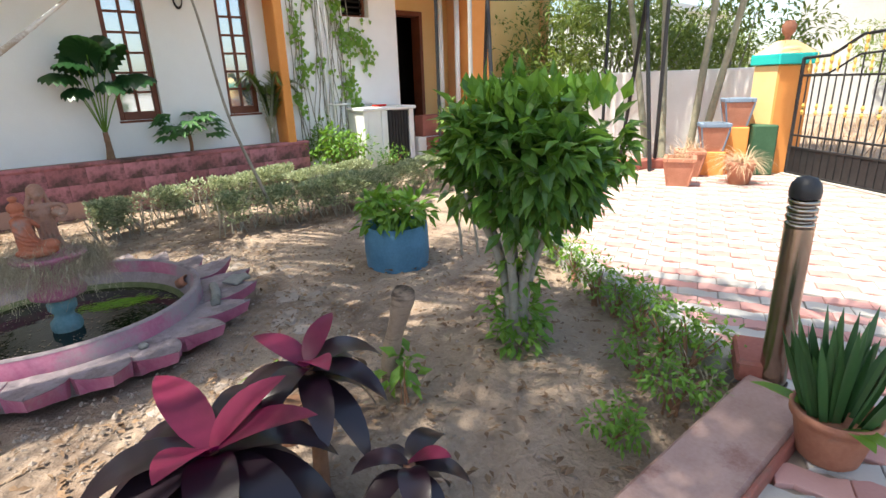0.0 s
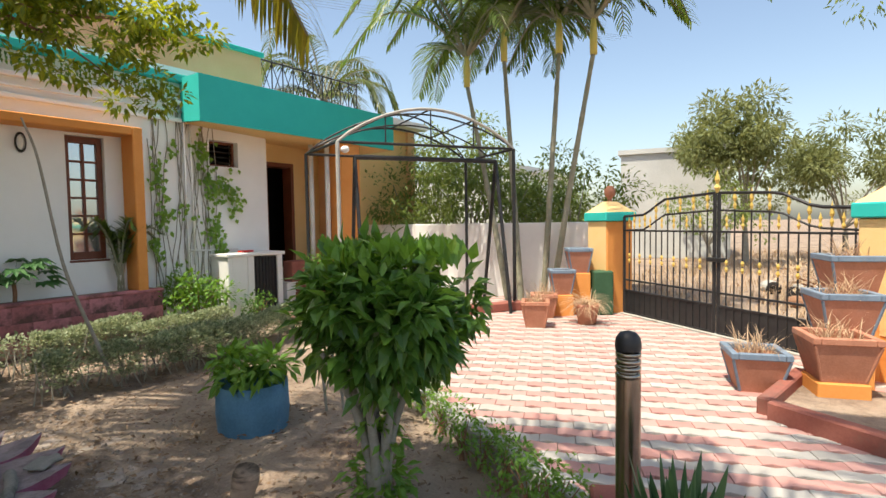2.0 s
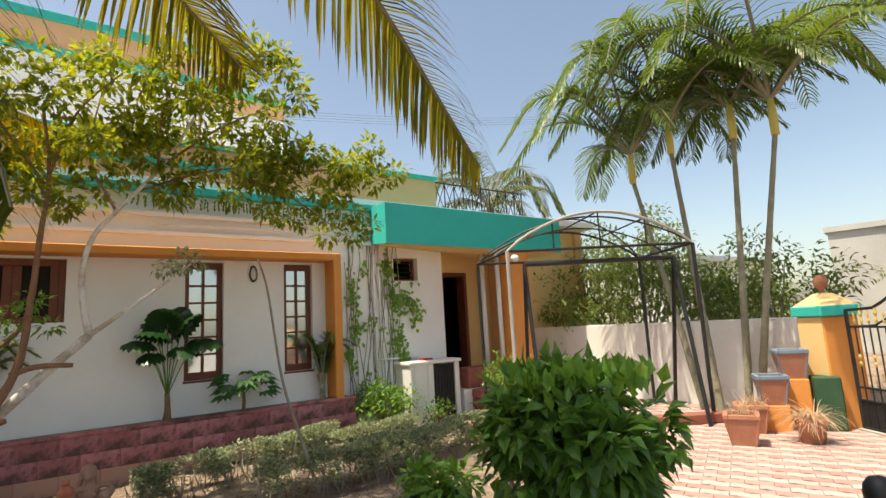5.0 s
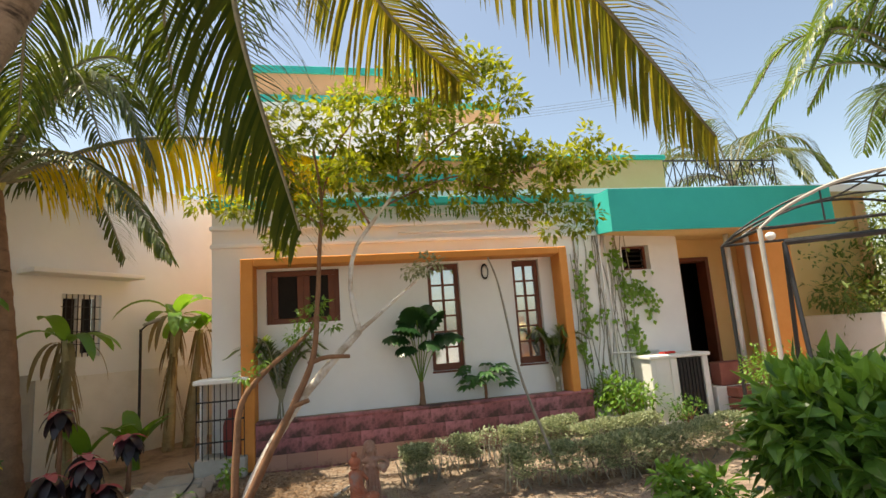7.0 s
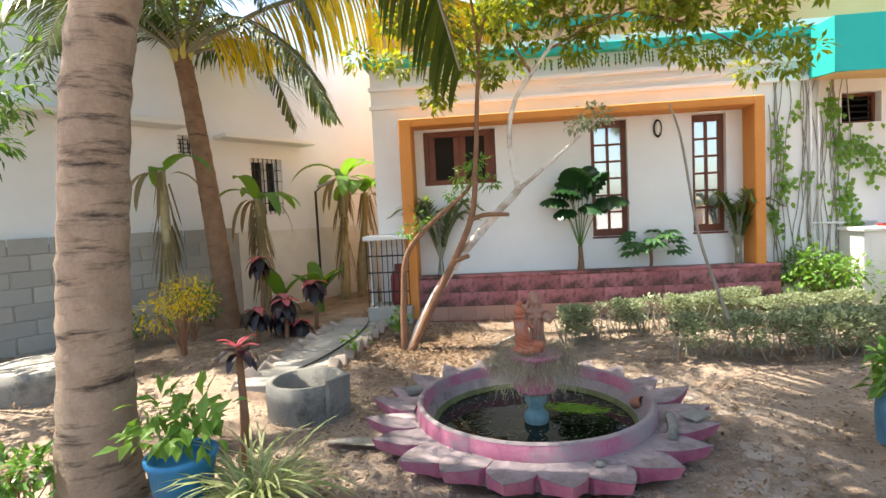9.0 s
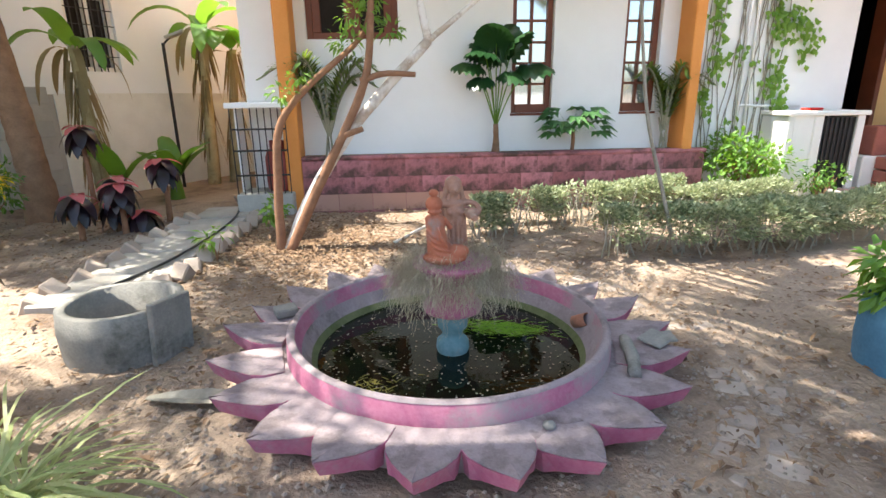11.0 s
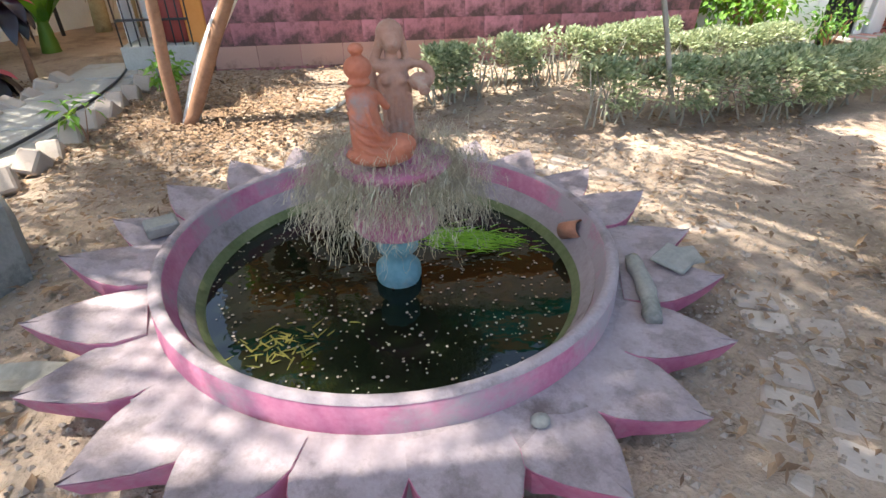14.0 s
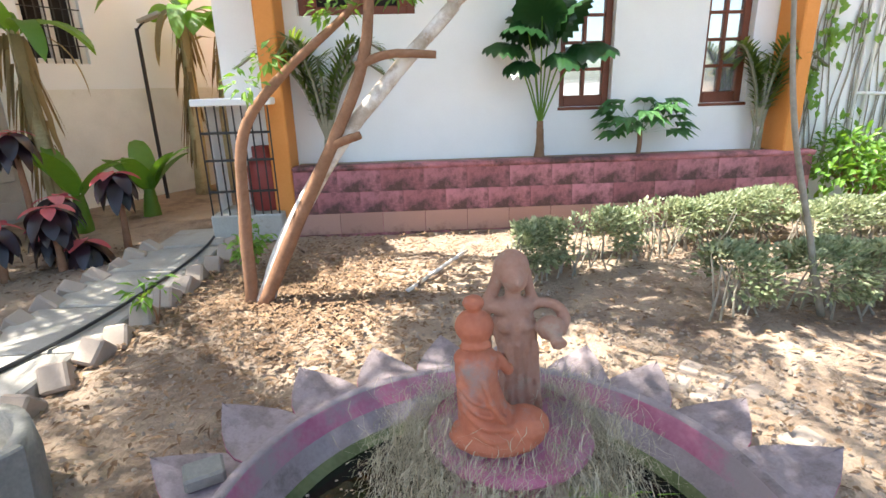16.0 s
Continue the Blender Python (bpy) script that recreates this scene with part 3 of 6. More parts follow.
# porch platform, steps, columns
tagged(part("porch_floor", box(5.39, 9.6, -0.55, 0.415, 0, 0.5, 0.012), "offwhite"), "pale porch platform", "floor", kind="structure")
st = thing("porch_steps", "red oxide painted porch steps", "steps", kind="structure")
for k in range(3):
    part("step", box(5.55, 6.35, -1.35 + k * .27, -0.552, 0.015 + 0.165 * k, 0.165 * (k + 1), 0.012), "redkerb", st)
part("ledge", box(5.5, 6.5, -0.548, -0.30, 0.502, 0.86, 0.012), "redkerb", st, "red painted ledge")
tagged(part("porch_column", box(6.38, 6.86, -0.88, -0.57, 0.0, 2.945, 0.015), "orange"), "square orange porch column", "column", kind="structure")
tagged(part("porch_column", box(6.95, 7.15, -0.2, 0.415, 0.5, 2.945, 0.015), "peach"), "peach painted porch pier", "column", kind="structure")
for px, py in ((6.28, -0.62), (6.18, -0.30)):
    tagged(part("drain_pipe", tube([(px, py, 0.5), (px, py, 2.945)], 0.045, 10), "pipe", smooth=True), "white plastic drain pipe", "pipe")
# terrace railing
rl = thing("terrace_railing", "black iron railing of criss-cross bars on the roof", "railing", kind="structure")
for z in (3.75, 4.38):
    part("rail", tube([(5.4, 0.05, z), (7.75, 0.05, z)], 0.018, 6), "black", rl)
for k in range(11):
    x = 5.42 + k * 0.232
    part("bar", tube([(x, 0.05, 3.7), (x, 0.05, 4.42)], 0.012, 6), "black", rl)
for k in range(10):
    x = 5.42 + k * 0.232
    part("brace", tube([(x, 0.05, 3.78), (x + .232, 0.05, 4.36)], 0.008, 5), "black", rl)
    part("brace", tube([(x + .232, 0.05, 3.78), (x, 0.05, 4.36)], 0.008, 5), "black", rl)


# windows
def window(n, hole, cols, rows, label):
    x0, x1, z0, z1 = hole
    w = tagged(thing(f"window_{n}", label, "window", kind="structure"))
    y0, y1 = -0.02, 0.05
    fr = join(box(x0, x0 + .065, y0, y1, z0, z1, .006), box(x1 - .065, x1, y0, y1, z0, z1, .006), box(x0 + .065, x1 - .065, y0, y1, z0, z0 + .10, .006), box(x0 + .065, x1 - .065, y0, y1, z1 - .09, z1, .006))
    part("window_frame", fr, "wood", w)
    ix0, ix1, iz0, iz1 = x0 + .065, x1 - .065, z0 + .10, z1 - .09
    for c in range(1, cols):
        x = ix0 + (ix1 - ix0) * c / cols
        part("mullion", box(x - .017, x + .017, y0 + .01, y1 - .01, iz0, iz1, .004), "wood", w)
    for r in range(1, rows):
        z = iz0 + (iz1 - iz0) * r / rows
        part("glazing_bar", box(ix0, ix1, y0 + .014, y1 - .014, z - .014, z + .014, .004), "wood", w)
    for c in range(cols):
        for r in range(rows):
            a, b = ix0 + (ix1 - ix0) * c / cols, ix0 + (ix1 - ix0) * (c + 1) / cols
            p, q = iz0 + (iz1 - iz0) * r / rows, iz0 + (iz1 - iz0) * (r + 1) / rows
            part("pane", box(a + .002, b - .002, 0.018, 0.024, p + .002, q - .002), glass, w)
    part("window_sill", box(x0 - .01, x1 + .01, WALL_Y0 - .012, y0 - .001, z0 - .03, z0 - .002, .006), "wood", w)
    return w


window(1, W1, 2, 6, "tall brown wooden window with small glass panes")
window(2, W2, 2, 6, "tall brown wooden window with small glass panes beside the niche end")
x0, x1, z0, z1 = W3
w3 = thing("window_3", "wide brown wooden window with dark arched panes", "window", kind="structure")
part("window_frame", join(box(x0, x0 + .07, -.02, .05, z0, z1, .006), box(x1 - .07, x1, -.02, .05, z0, z1, .006), box(x0 + .07, x1 - .07, -.02, .05, z0, z0 + .08, .006), box(x0 + .07, x1 - .07, -.02, .05, z1 - .08, z1, .006)), "wood", w3)
for k in range(2):
    a = x0 + .07 + k * (x1 - x0 - .14) / 2
    b = a + (x1 - x0 - .14) / 2
    part("shutter_frame", join(box(a, a + .09, -.01, .04, z0 + .08, z1 - .08, .005), box(b - .09, b, -.01, .04, z0 + .08, z1 - .08, .005)), "wood", w3)
    # pane coloured near-black for the unlit room behind it
    part("pane", box(a + .092, b - .092, 0.012, 0.018, z0 + .08, z1 - .08), "dark", w3, "near-black pane standing in for the unlit room")
x0, x1, z0, z1 = VENT
vt = thing("window_4", "small dark louvred ventilator in the white wall", "ventilator", kind="structure")
part("window_frame", join(box(x0, x0 + .04, .02, .08, z0, z1, .004), box(x1 - .04, x1, .02, .08, z0, z1, .004), box(x0 + .04, x1 - .04, .02, .08, z1 - .04, z1, .004), box(x0 + .04, x1 - .04, .02, .08, z0, z0 + .04, .004)), "wood", vt)
for k in range(4):
    z = z0 + .05 + k * .085
    part("slat", moved(box(x0 + .042, x1 - .042, -.03, .03, -.004, .004), Matrix.Translation((0, .055, z + .03)) @ pose(0, 0, 0, 35)), "dark", vt)
# doorway
dr = thing("door_1", "dark open doorway with a brown wooden frame", "door", kind="structure")
part("door_frame", join(box(5.66, 5.73, .38, .64, .5, 2.66, .006), box(6.25, 6.32, .38, .64, .5, 2.66, .006), box(5.73, 6.25, .38, .64, 2.58, 2.66, .006)), "wood", dr)
part("door_leaf", box(5.74, 5.78, .68, 1.3, .51, 2.57, .006), "wood", dr, "open brown door leaf")
# near-black sheet gives the doorway its darkness
part("door_room", box(5.4, 6.6, 1.5, 1.55, .5, 3.0), "dark", dr, "near-black sheet standing in for the dim room")

# neighbouring building and boundary wall, turned against the house
NB = Matrix.Translation((-5.5, -0.4, 0)) @ pose(0, 0, 0, 0, 0, math.degrees(math.atan2(.842, .54)))
nbr = thing("neighbour_house", "plain white neighbouring house", "house", NB)
NW = [(1.85, 2.5, 1.66, 2.66), (-0.98, -0.42, 1.70, 2.74), (0.62, 0.92, 2.62, 2.95)]
part("wall", wall_with_holes(-6, 14, 0.0, 4.6, 0.10, 0.35, NW), "coolwhite", nbr)
part("roof", box(-6, 14, 0.10, 6, 4.6, 4.75), "coolwhite", nbr)
part("side_wall", box(-6.2, -6, 0.1, 6, 0, 4.6), "coolwhite", nbr)
part("sunshade", box(-3.2, 0.62, -0.32, 0.098, 3.02, 3.10, .01), "white", nbr, "white concrete sunshade")
part("sunshade", box(1.2, 3.0, -0.30, 0.098, 2.92, 2.99, .01), "white", nbr, "white concrete sunshade")
for a, b, c, d in NW:
    wd = part("window", join(box(a, a + .06, .16, .24, c, d), box(b - .06, b, .16, .24, c, d), box(a, b, .16, .24, d - .06, d), box(a, b, .16, .24, c, c + .06), box((a + b) / 2 - .03, (a + b) / 2 + .03, .16, .24, c, d)), "offwhite", nbr, "barred window")
    # near-black sheet in place of the unlit room
    part("backing", box(a - .1, b + .1, 0.5, 0.52, c - .1, d + .1), "dark", wd, "near-black sheet standing in for the unlit room")
    nb = int((b - a) / .085)
    for k in range(1, nb):
        x = a + (b - a) * k / nb
        part("bar", box(x - .006, x + .006, .12, .135, c, d), "black", wd, "black iron bar")
    for k in range(1, 5):
        z = c + (d - c) * k / 5
        part("bar", box(a, b, .118, .132, z - .006, z + .006), "black", wd, "black iron bar")
bw = thing("boundary_wall", "unplastered grey concrete block boundary wall", "wall", NB, kind="structure")
part("core", box(-6, 14, -0.085, 0.098, -0.1, 1.36), "mortar", bw)
part("plaster_face", box(1.42, 14, -0.102, -0.086, -0.1, 1.37, .004), "plaster", bw, "pale grey plastered stretch")
BLOCK = box(-.205, .205, -.012, .012, -.1, .1, .006)
bme = None
for r in range(7):
    for k in range(30):
        x = -5.3 + k * .43 + (.215 if r % 2 else 0)
        if x > 1.2:
            continue
        if bme is None:
            ob = part("block", BLOCK, "block", bw, at=pose(x, -.088, .02 + r * .205 + .1))
            bme = ob.data
        else:
            part("block", bme, None, bw, at=pose(x, -.088 - RNG.uniform(0, .004), .02 + r * .205 + .1))

# compound wall on the gate side
tagged(part("compound_wall", box(8.2, 8.42, -5.2, 9, 0, 1.46, .015), "offwhite"), "whitewashed compound wall with grey streaks", "wall", kind="structure")

# paving
PAVE = [(2.10, -7.30), (3.05, -5.45), (4.55, -3.25), (4.95, -0.56), (8.19, -0.56), (8.19, -4.95), (7.75, -5.42), (5.55, -8.72), (5.0, -12.5), (-6.5, -12.5), (-6.5, -7.46), (2.0, -7.46)]


def inside(x, y, poly):
    c = False
    for (ax, ay), (bx, by) in zip(poly, poly[1:] + poly[:1]):
        if (ay > y) != (by > y) and x < (bx - ax) * (y - ay) / (by - ay) + ax:
            c = not c
    return c


pv = thing("paving", "interlocking zigzag pavers in pink and grey rows", "paving", kind="structure")
n = len(PAVE)
part("bed", ([(x, y, -.05) for x, y in PAVE] + [(x, y, .098) for x, y in PAVE], [tuple(range(n, 2 * n))] + [(i, (i + 1) % n, n + (i + 1) % n, n + i) for i in range(n)]), "paver_base", pv)
PT = math.atan2(-0.91, 0.42)
PL, PW = 0.222, 0.122
zig = [(0, 0), (.25, .16), (.5, 0), (.75, -.16), (1, 0)]
g = 0.012


def paver_shape():
    lo = [((u - .5) * PL * .985, -PW / 2 + w * PW * .9 + g / 2) for u, w in zig]
    hi = [((u - .5) * PL * .985, PW / 2 + w * PW * .9 - g / 2) for u, w in zig]
    ring = lo + hi[::-1]
    m = len(ring)
    topr = [(x * .975, y * .95) for x, y in ring]
    v = [(x, y, -.03) for x, y in ring] + [(x, y, -.004) for x, y in ring] + [(x, y, 0) for x, y in topr]
    f = [(i, (i + 1) % m, m + (i + 1) % m, m + i) for i in range(m)] + [(m + i, m + (i + 1) % m, 2 * m + (i + 1) % m, 2 * m + i) for i in range(m)]
    k = len(lo)
    f += [(2 * m + i, 2 * m + i + 1, 2 * m + m - 2 - i, 2 * m + m - 1 - i) for i in range(k - 1)]
    return v, f


PS = paver_shape()
pcells = []
ca, sa = math.cos(PT), math.sin(PT)
for r in range(-140, 140):
    for k in range(-70, 70):
        u, w = (k + (.5 if (r // 1) % 2 else 0)) * PL, r * PW
        x, y = 2.5 + ca * u - sa * w, -6.5 + sa * u + ca * w
        if inside(x, y, PAVE) and y > -11 and x > -3.2:
            pcells.append((math.hypot(x - 2.6, y + 7.2), r, x, y))
pcells.sort()
pm = {}
rest = {0: [[], []], 1: [[], []]}
for i, (dist, r, x, y) in enumerate(pcells):
    key = r % 2
    tilt = pose(x, y, .118 + RNG.uniform(-.002, .002), RNG.uniform(-.6, .6), RNG.uniform(-.6, .6), math.degrees(PT) + RNG.uniform(-.5, .5))
    if i < 300:
        if key in pm:
            part("paver", pm[key], None, pv, at=tilt)
        else:
            pm[key] = part("paver", PS, "paver_red" if key else "paver_grey", pv, at=tilt).data
    else:
        k0 = len(rest[key][0])
        rest[key][0].extend(tilt @ Vector(q) for q in PS[0])
        rest[key][1].extend(tuple(q + k0 for q in ff) for ff in PS[1])
M["paver_red2"] = material("red_paver_far", (0.41, 0.20, 0.175), (0.52, 0.30, 0.265), 0.9, 5, 70, 0.35, c=(0.42, 0.27, 0.23), c_amount=0.1, per="island")
M["paver_grey2"] = material("grey_paver_far", (0.35, 0.325, 0.295), (0.47, 0.44, 0.40), 0.9, 5, 70, 0.35, c=(0.36, 0.31, 0.27), c_amount=0.1, per="island")
for key in (0, 1):
    tagged(part("pavers", rest[key], "paver_red2" if key else "paver_grey2", pv), kind="stuff")

# kerbs
kb = thing("garden_kerb", "pink washed concrete garden kerb with a red edge", "kerb", kind="structure")
part("kerb_stone", box(-6.5, 1.98, -7.455, -7.19, -0.05, .165, .015), "kerb", kb)
part("kerb_edge", box(-6.5, 1.98, -7.475, -7.457, .09, .168, .004), "redkerb", kb, "red painted edge")


def along(p, q, w, z0, z1, b=.012):
    """Box from p to q in plan, w wide."""
    p, q = Vector((*p, 0)), Vector((*q, 0))
    d = q - p
    return moved(box(0, d.length, -w / 2, w / 2, z0, z1, b), Matrix.Translation(p) @ pose(0, 0, 0, 0, 0, math.degrees(math.atan2(d.y, d.x))))


part("kerb_stone", along((2.16, -7.08), (3.0, -5.46), .12, -.05, .135), "concrete", kb, "grey concrete edging")
part("kerb_stone", along((3.02, -5.4), (4.5, -3.3), .12, -.05, .135), "concrete", kb, "grey concrete edging")
part("kerb_block", moved(box(-.14, .14, -.07, .07, 0, .10, .012), pose(2.1, -7.16, .12, 0, 0, 25)), "redkerb", kb, "red painted kerb block")
part("kerb_block", along((5.9, -3.42), (7.05, -4.15), .2, .12, .25), "redkerb", kb, "red painted kerb block")


# ---- fountain pool ----
PC = Vector((-0.185, -4.10, 0))
pool = thing("fountain_pool", "round lotus-shaped garden pool with faded pink petals", "fountain", pose(PC.x, PC.y, 0))
part("rim", lathe([(0.752, 0.175), (0.756, 0.198), (0.766, 0.210), (0.784, 0.210), (0.797, 0.199), (0.804, 0.07)], 72), "pink", pool, "pink painted raised rim", True)
part("rim_top", lathe([(0.758, 0.2055), (0.767, 0.2145), (0.784, 0.2155), (0.796, 0.205)], 72), "lilac", pool, "worn pale rim top", True)
part("inner_band", lathe([(0.731, 0.128), (0.7535, 0.188)], 72), "pink", pool, "bright pink painted band inside the rim", True)
part("inner_wall", lathe([(0.61, -0.16), (0.665, 0.03), (0.700, 0.075), (0.730, 0.132)], 72), "lilac", pool, "stained pale lilac inside wall", True)
part("waterline", lathe([(0.650, 0.0), (0.667, 0.040), (0.690, 0.066)], 72), "moss", pool, "green mossy waterline", True)
part("collar", lathe([(0.800, 0.112), (0.89, 0.105), (0.93, 0.098), (0.93, 0.02), (0.79, 0.0)], 72), "lilac", pool, "pale plastered collar", True)
part("footing", lathe([(0.62, -0.2), (0.77, -0.2), (0.79, 0.06)], 32), "concrete", pool, "concrete footing", True)
outline = [(.82, .126), (.91, .137), (.97, .124), (1.035, .090), (1.095, .046), (1.150, .0)]


def petal_parts():
    def zt(r):
        return 0.100 + 0.050 * max(0, (r - .9) / .28) ** 1.5
    ring = [(r, w) for r, w in outline] + [(r, -w) for r, w in outline[-2::-1]]
    m = len(ring)
    body = [(r, w, zt(r)) for r, w in ring] + [(r - .03 * (r > 1.0), w * .93, zt(r) - .095 + .03 * max(0, (r - .9) / .28)) for r, w in ring]
    bf = [(i, (i + 1) % m, m + (i + 1) % m, m + i)[::-1] for i in range(m)] + [tuple(range(m, 2 * m))]
    k = len(outline)
    tv, tf = [], []
    for r, w in outline:
        tv += [(r, w * .985, zt(r) + .003), (r, 0, zt(r) + .010), (r, -w * .985, zt(r) + .003)]
    for i in range(k - 1):
        a = 3 * i
        tf += [(a, a + 1, a + 4, a + 3), (a + 1, a + 2, a + 5, a + 4)]
    bf += [(i, i + 1, m - 2 - i, m - 1 - i) for i in range(k - 1)]
    return (body, bf), (tv, tf)


pb, pt = petal_parts()
mb = mt = None
for k in range(22):
    at = pose(0, 0, RNG.uniform(-.006, .006), RNG.uniform(-1.5, 1.5), RNG.uniform(-2.0, .3), k * 360 / 22 - 151 + RNG.uniform(-1, 1))
    if mb is None:
        q = part("petal", pb, "pink", pool, at=at)
        mb = q.data
        mt = part("petal_top", pt, "lilac", q).data
    else:
        q = part("petal", mb, None, pool, at=at)
        part("petal_top", mt, None, q)
tagged(part("pool_water", lathe([(0.0005, 0.034), (0.3, 0.034), (0.671, 0.034)], 64), water_m, at=pose(PC.x, PC.y, 0)), "dark green still pond water reflecting the sky", "water", kind="structure")
tagged(part("pool_bed", lathe([(0.0005, -0.15), (0.59, -0.15)], 32), "moss", at=pose(PC.x, PC.y, 0)), "murky pool bed", "pool bed", kind="structure")
rng = random.Random(3)
fl = ([], [])
for _ in range(750):
    a, r = rng.uniform(0, 6.283), 0.655 * math.sqrt(rng.uniform(0.02, 1))
    s = rng.uniform(.0018, .0065)
    k = len(fl[0])
    for j in range(6):
        fl[0].append((PC.x + r * math.cos(a) + s * rng.uniform(.7, 1.2) * math.cos(j * 1.047), PC.y + r * math.sin(a) + s * rng.uniform(.7, 1.2) * math.sin(j * 1.047), .0365 + rng.uniform(0, .002)))
    fl[1].append(tuple(range(k, k + 6)))
tagged(part("floating_debris", fl, "pebble"), "small pale leaf bits floating on the water", "floating leaves", kind="stuff")
lv = Leaves()
for _ in range(800):
    a, r = rng.gauss(0, .11), rng.gauss(0, .045)
    p = Vector((PC.x + .30 + a, PC.y + .20 + r - a * .25, .030 + rng.uniform(0, .008)))
    lv.strip(p, Vector((rng.uniform(.3, 1), rng.uniform(-.5, .2), .02)), rng.uniform(.04, .09), .005, .1, rng, 2)
tagged(part("algae", lv.out(), "algae"), "bright green thread algae in the pool", "algae", kind="stuff")
lv = Leaves()
for _ in range(80):
    p = Vector((PC.x - .38 + rng.gauss(0, .06), PC.y - .34 + rng.gauss(0, .05), .032 + rng.uniform(0, .006)))
    lv.strip(p, Vector((rng.uniform(-1, 1), rng.uniform(-1, 1), .02)), rng.uniform(.03, .06), .007, .1, rng, 2)
tagged(part("algae", lv.out(), leafm("dull_algae", (0.09, 0.085, 0.015), (0.20, 0.17, 0.03), 0.6, 0.1)), "dull yellow-green weed clump in the pool", "algae", kind="stuff")

ped = thing("fountain_pedestal", "pink baluster pedestal on a pale blue foot in the pool", "pedestal", pose(-0.165, -4.13, 0))
ped.scale = (1, 1, 1.13)
part("foot", lathe([(.06, -.15), (.075, .02), (.085, .05), (.082, .08), (.055, .105), (.05, .125), (.075, .15), (.078, .185), (.05, .205)], 24), material("pale_blue_paint", (.10, .21, .23), (.19, .32, .33), .8, 8, 60, .3, c=(.30, .26, .20), c_amount=.25), ped, "pale blue turned foot", True)
part("bowl", lathe([(.05, .2), (.10, .215), (.145, .235), (.15, .255), (.12, .285), (.11, .33), (.165, .42), (.195, .445), (.19, .458), (.0005, .462)], 28), "pink", ped, "weathered pink bowl", True)


def ball(c, r, seg=14):
    c = Vector(c)
    r = r if isinstance(r, tuple) else (r, r, r)
    prof = [(math.sin(math.pi * i / 8), math.cos(math.pi * i / 8)) for i in range(9)]
    v, f = lathe([(max(p, .004), z) for p, z in prof], seg)
    return [(c.x + x * r[0], c.y + y * r[1], c.z + z * r[2]) for x, y, z in v], f + [tuple(range(seg)), tuple(range(len(v) - 1, len(v) - seg - 1, -1))]


def statue(name, vfs, mat, label):
    ob = part(name, join(*vfs), mat, smooth=True)
    md = ob.modifiers.new("remesh", 'REMESH')
    md.mode = 'VOXEL'
    md.voxel_size = 0.0045
    md.use_smooth_shade = True
    sm = ob.modifiers.new("smooth", 'SMOOTH')
    sm.iterations = 2
    return tagged(ob, label, "statue")


fx, fy = -0.250, -4.21
LIFT = Matrix.Translation((fx, fy, .885)) @ Matrix.Diagonal((.86, .88, .77, 1)) @ Matrix.Translation((-fx, -fy, -.838))
statue("kneeling_statue", [moved(q, LIFT) for q in [
    ball((fx + .05, fy, .415), (.125, .085, .045)), ball((fx + .115, fy - .015, .452), (.065, .058, .046)), ball((fx + .03, fy, .455), (.075, .068, .06)),
    tube(curve([(fx + .03, fy, .42), (fx + .012, fy, .50), (fx, fy, .59), (fx - .004, fy, .675)], 5), [.074, .072, .070, .068, .066, .063, .060, .057, .055, .053, .052, .052, .053, .052, .046, .034], 16),
    ball((fx - .003, fy, .655), (.056, .042, .032)), tube([(fx - .004, fy, .675), (fx - .005, fy, .715)], .024, 10),
    ball((fx - .006, fy, .748), (.048, .047, .046)), ball((fx - .008, fy - .004, .816), (.027, .027, .021)),
    *[ball((fx - .034 + .014 * k, fy - .036 + .004 * abs(k - 2), .706 - .004 * (k % 2)), .011, 8) for k in range(5)],
    tube(curve([(fx + .046, fy + .01, .655), (fx + .078, fy + .02, .60), (fx + .085, fy + .055, .585)], 5), .015, 8),
    *[tube(curve([(fx - .052 + .006 * k, fy - .030, .60 - .038 * k), (fx - .01 + .008 * k, fy - .060 - .004 * k, .560 - .036 * k), (fx + .052 + .012 * k, fy - .044 - .006 * k, .530 - .030 * k)], 5), .0085, 6) for k in range(4)],
    tube(curve([(fx + .01, fy - .055, .62), (fx + .03, fy - .066, .55), (fx + .06, fy - .066, .495)], 5), .009, 6),
] ], "terracotta", "terracotta statue of a kneeling figure with a hair bun")
wx, wy = -0.130, -4.03
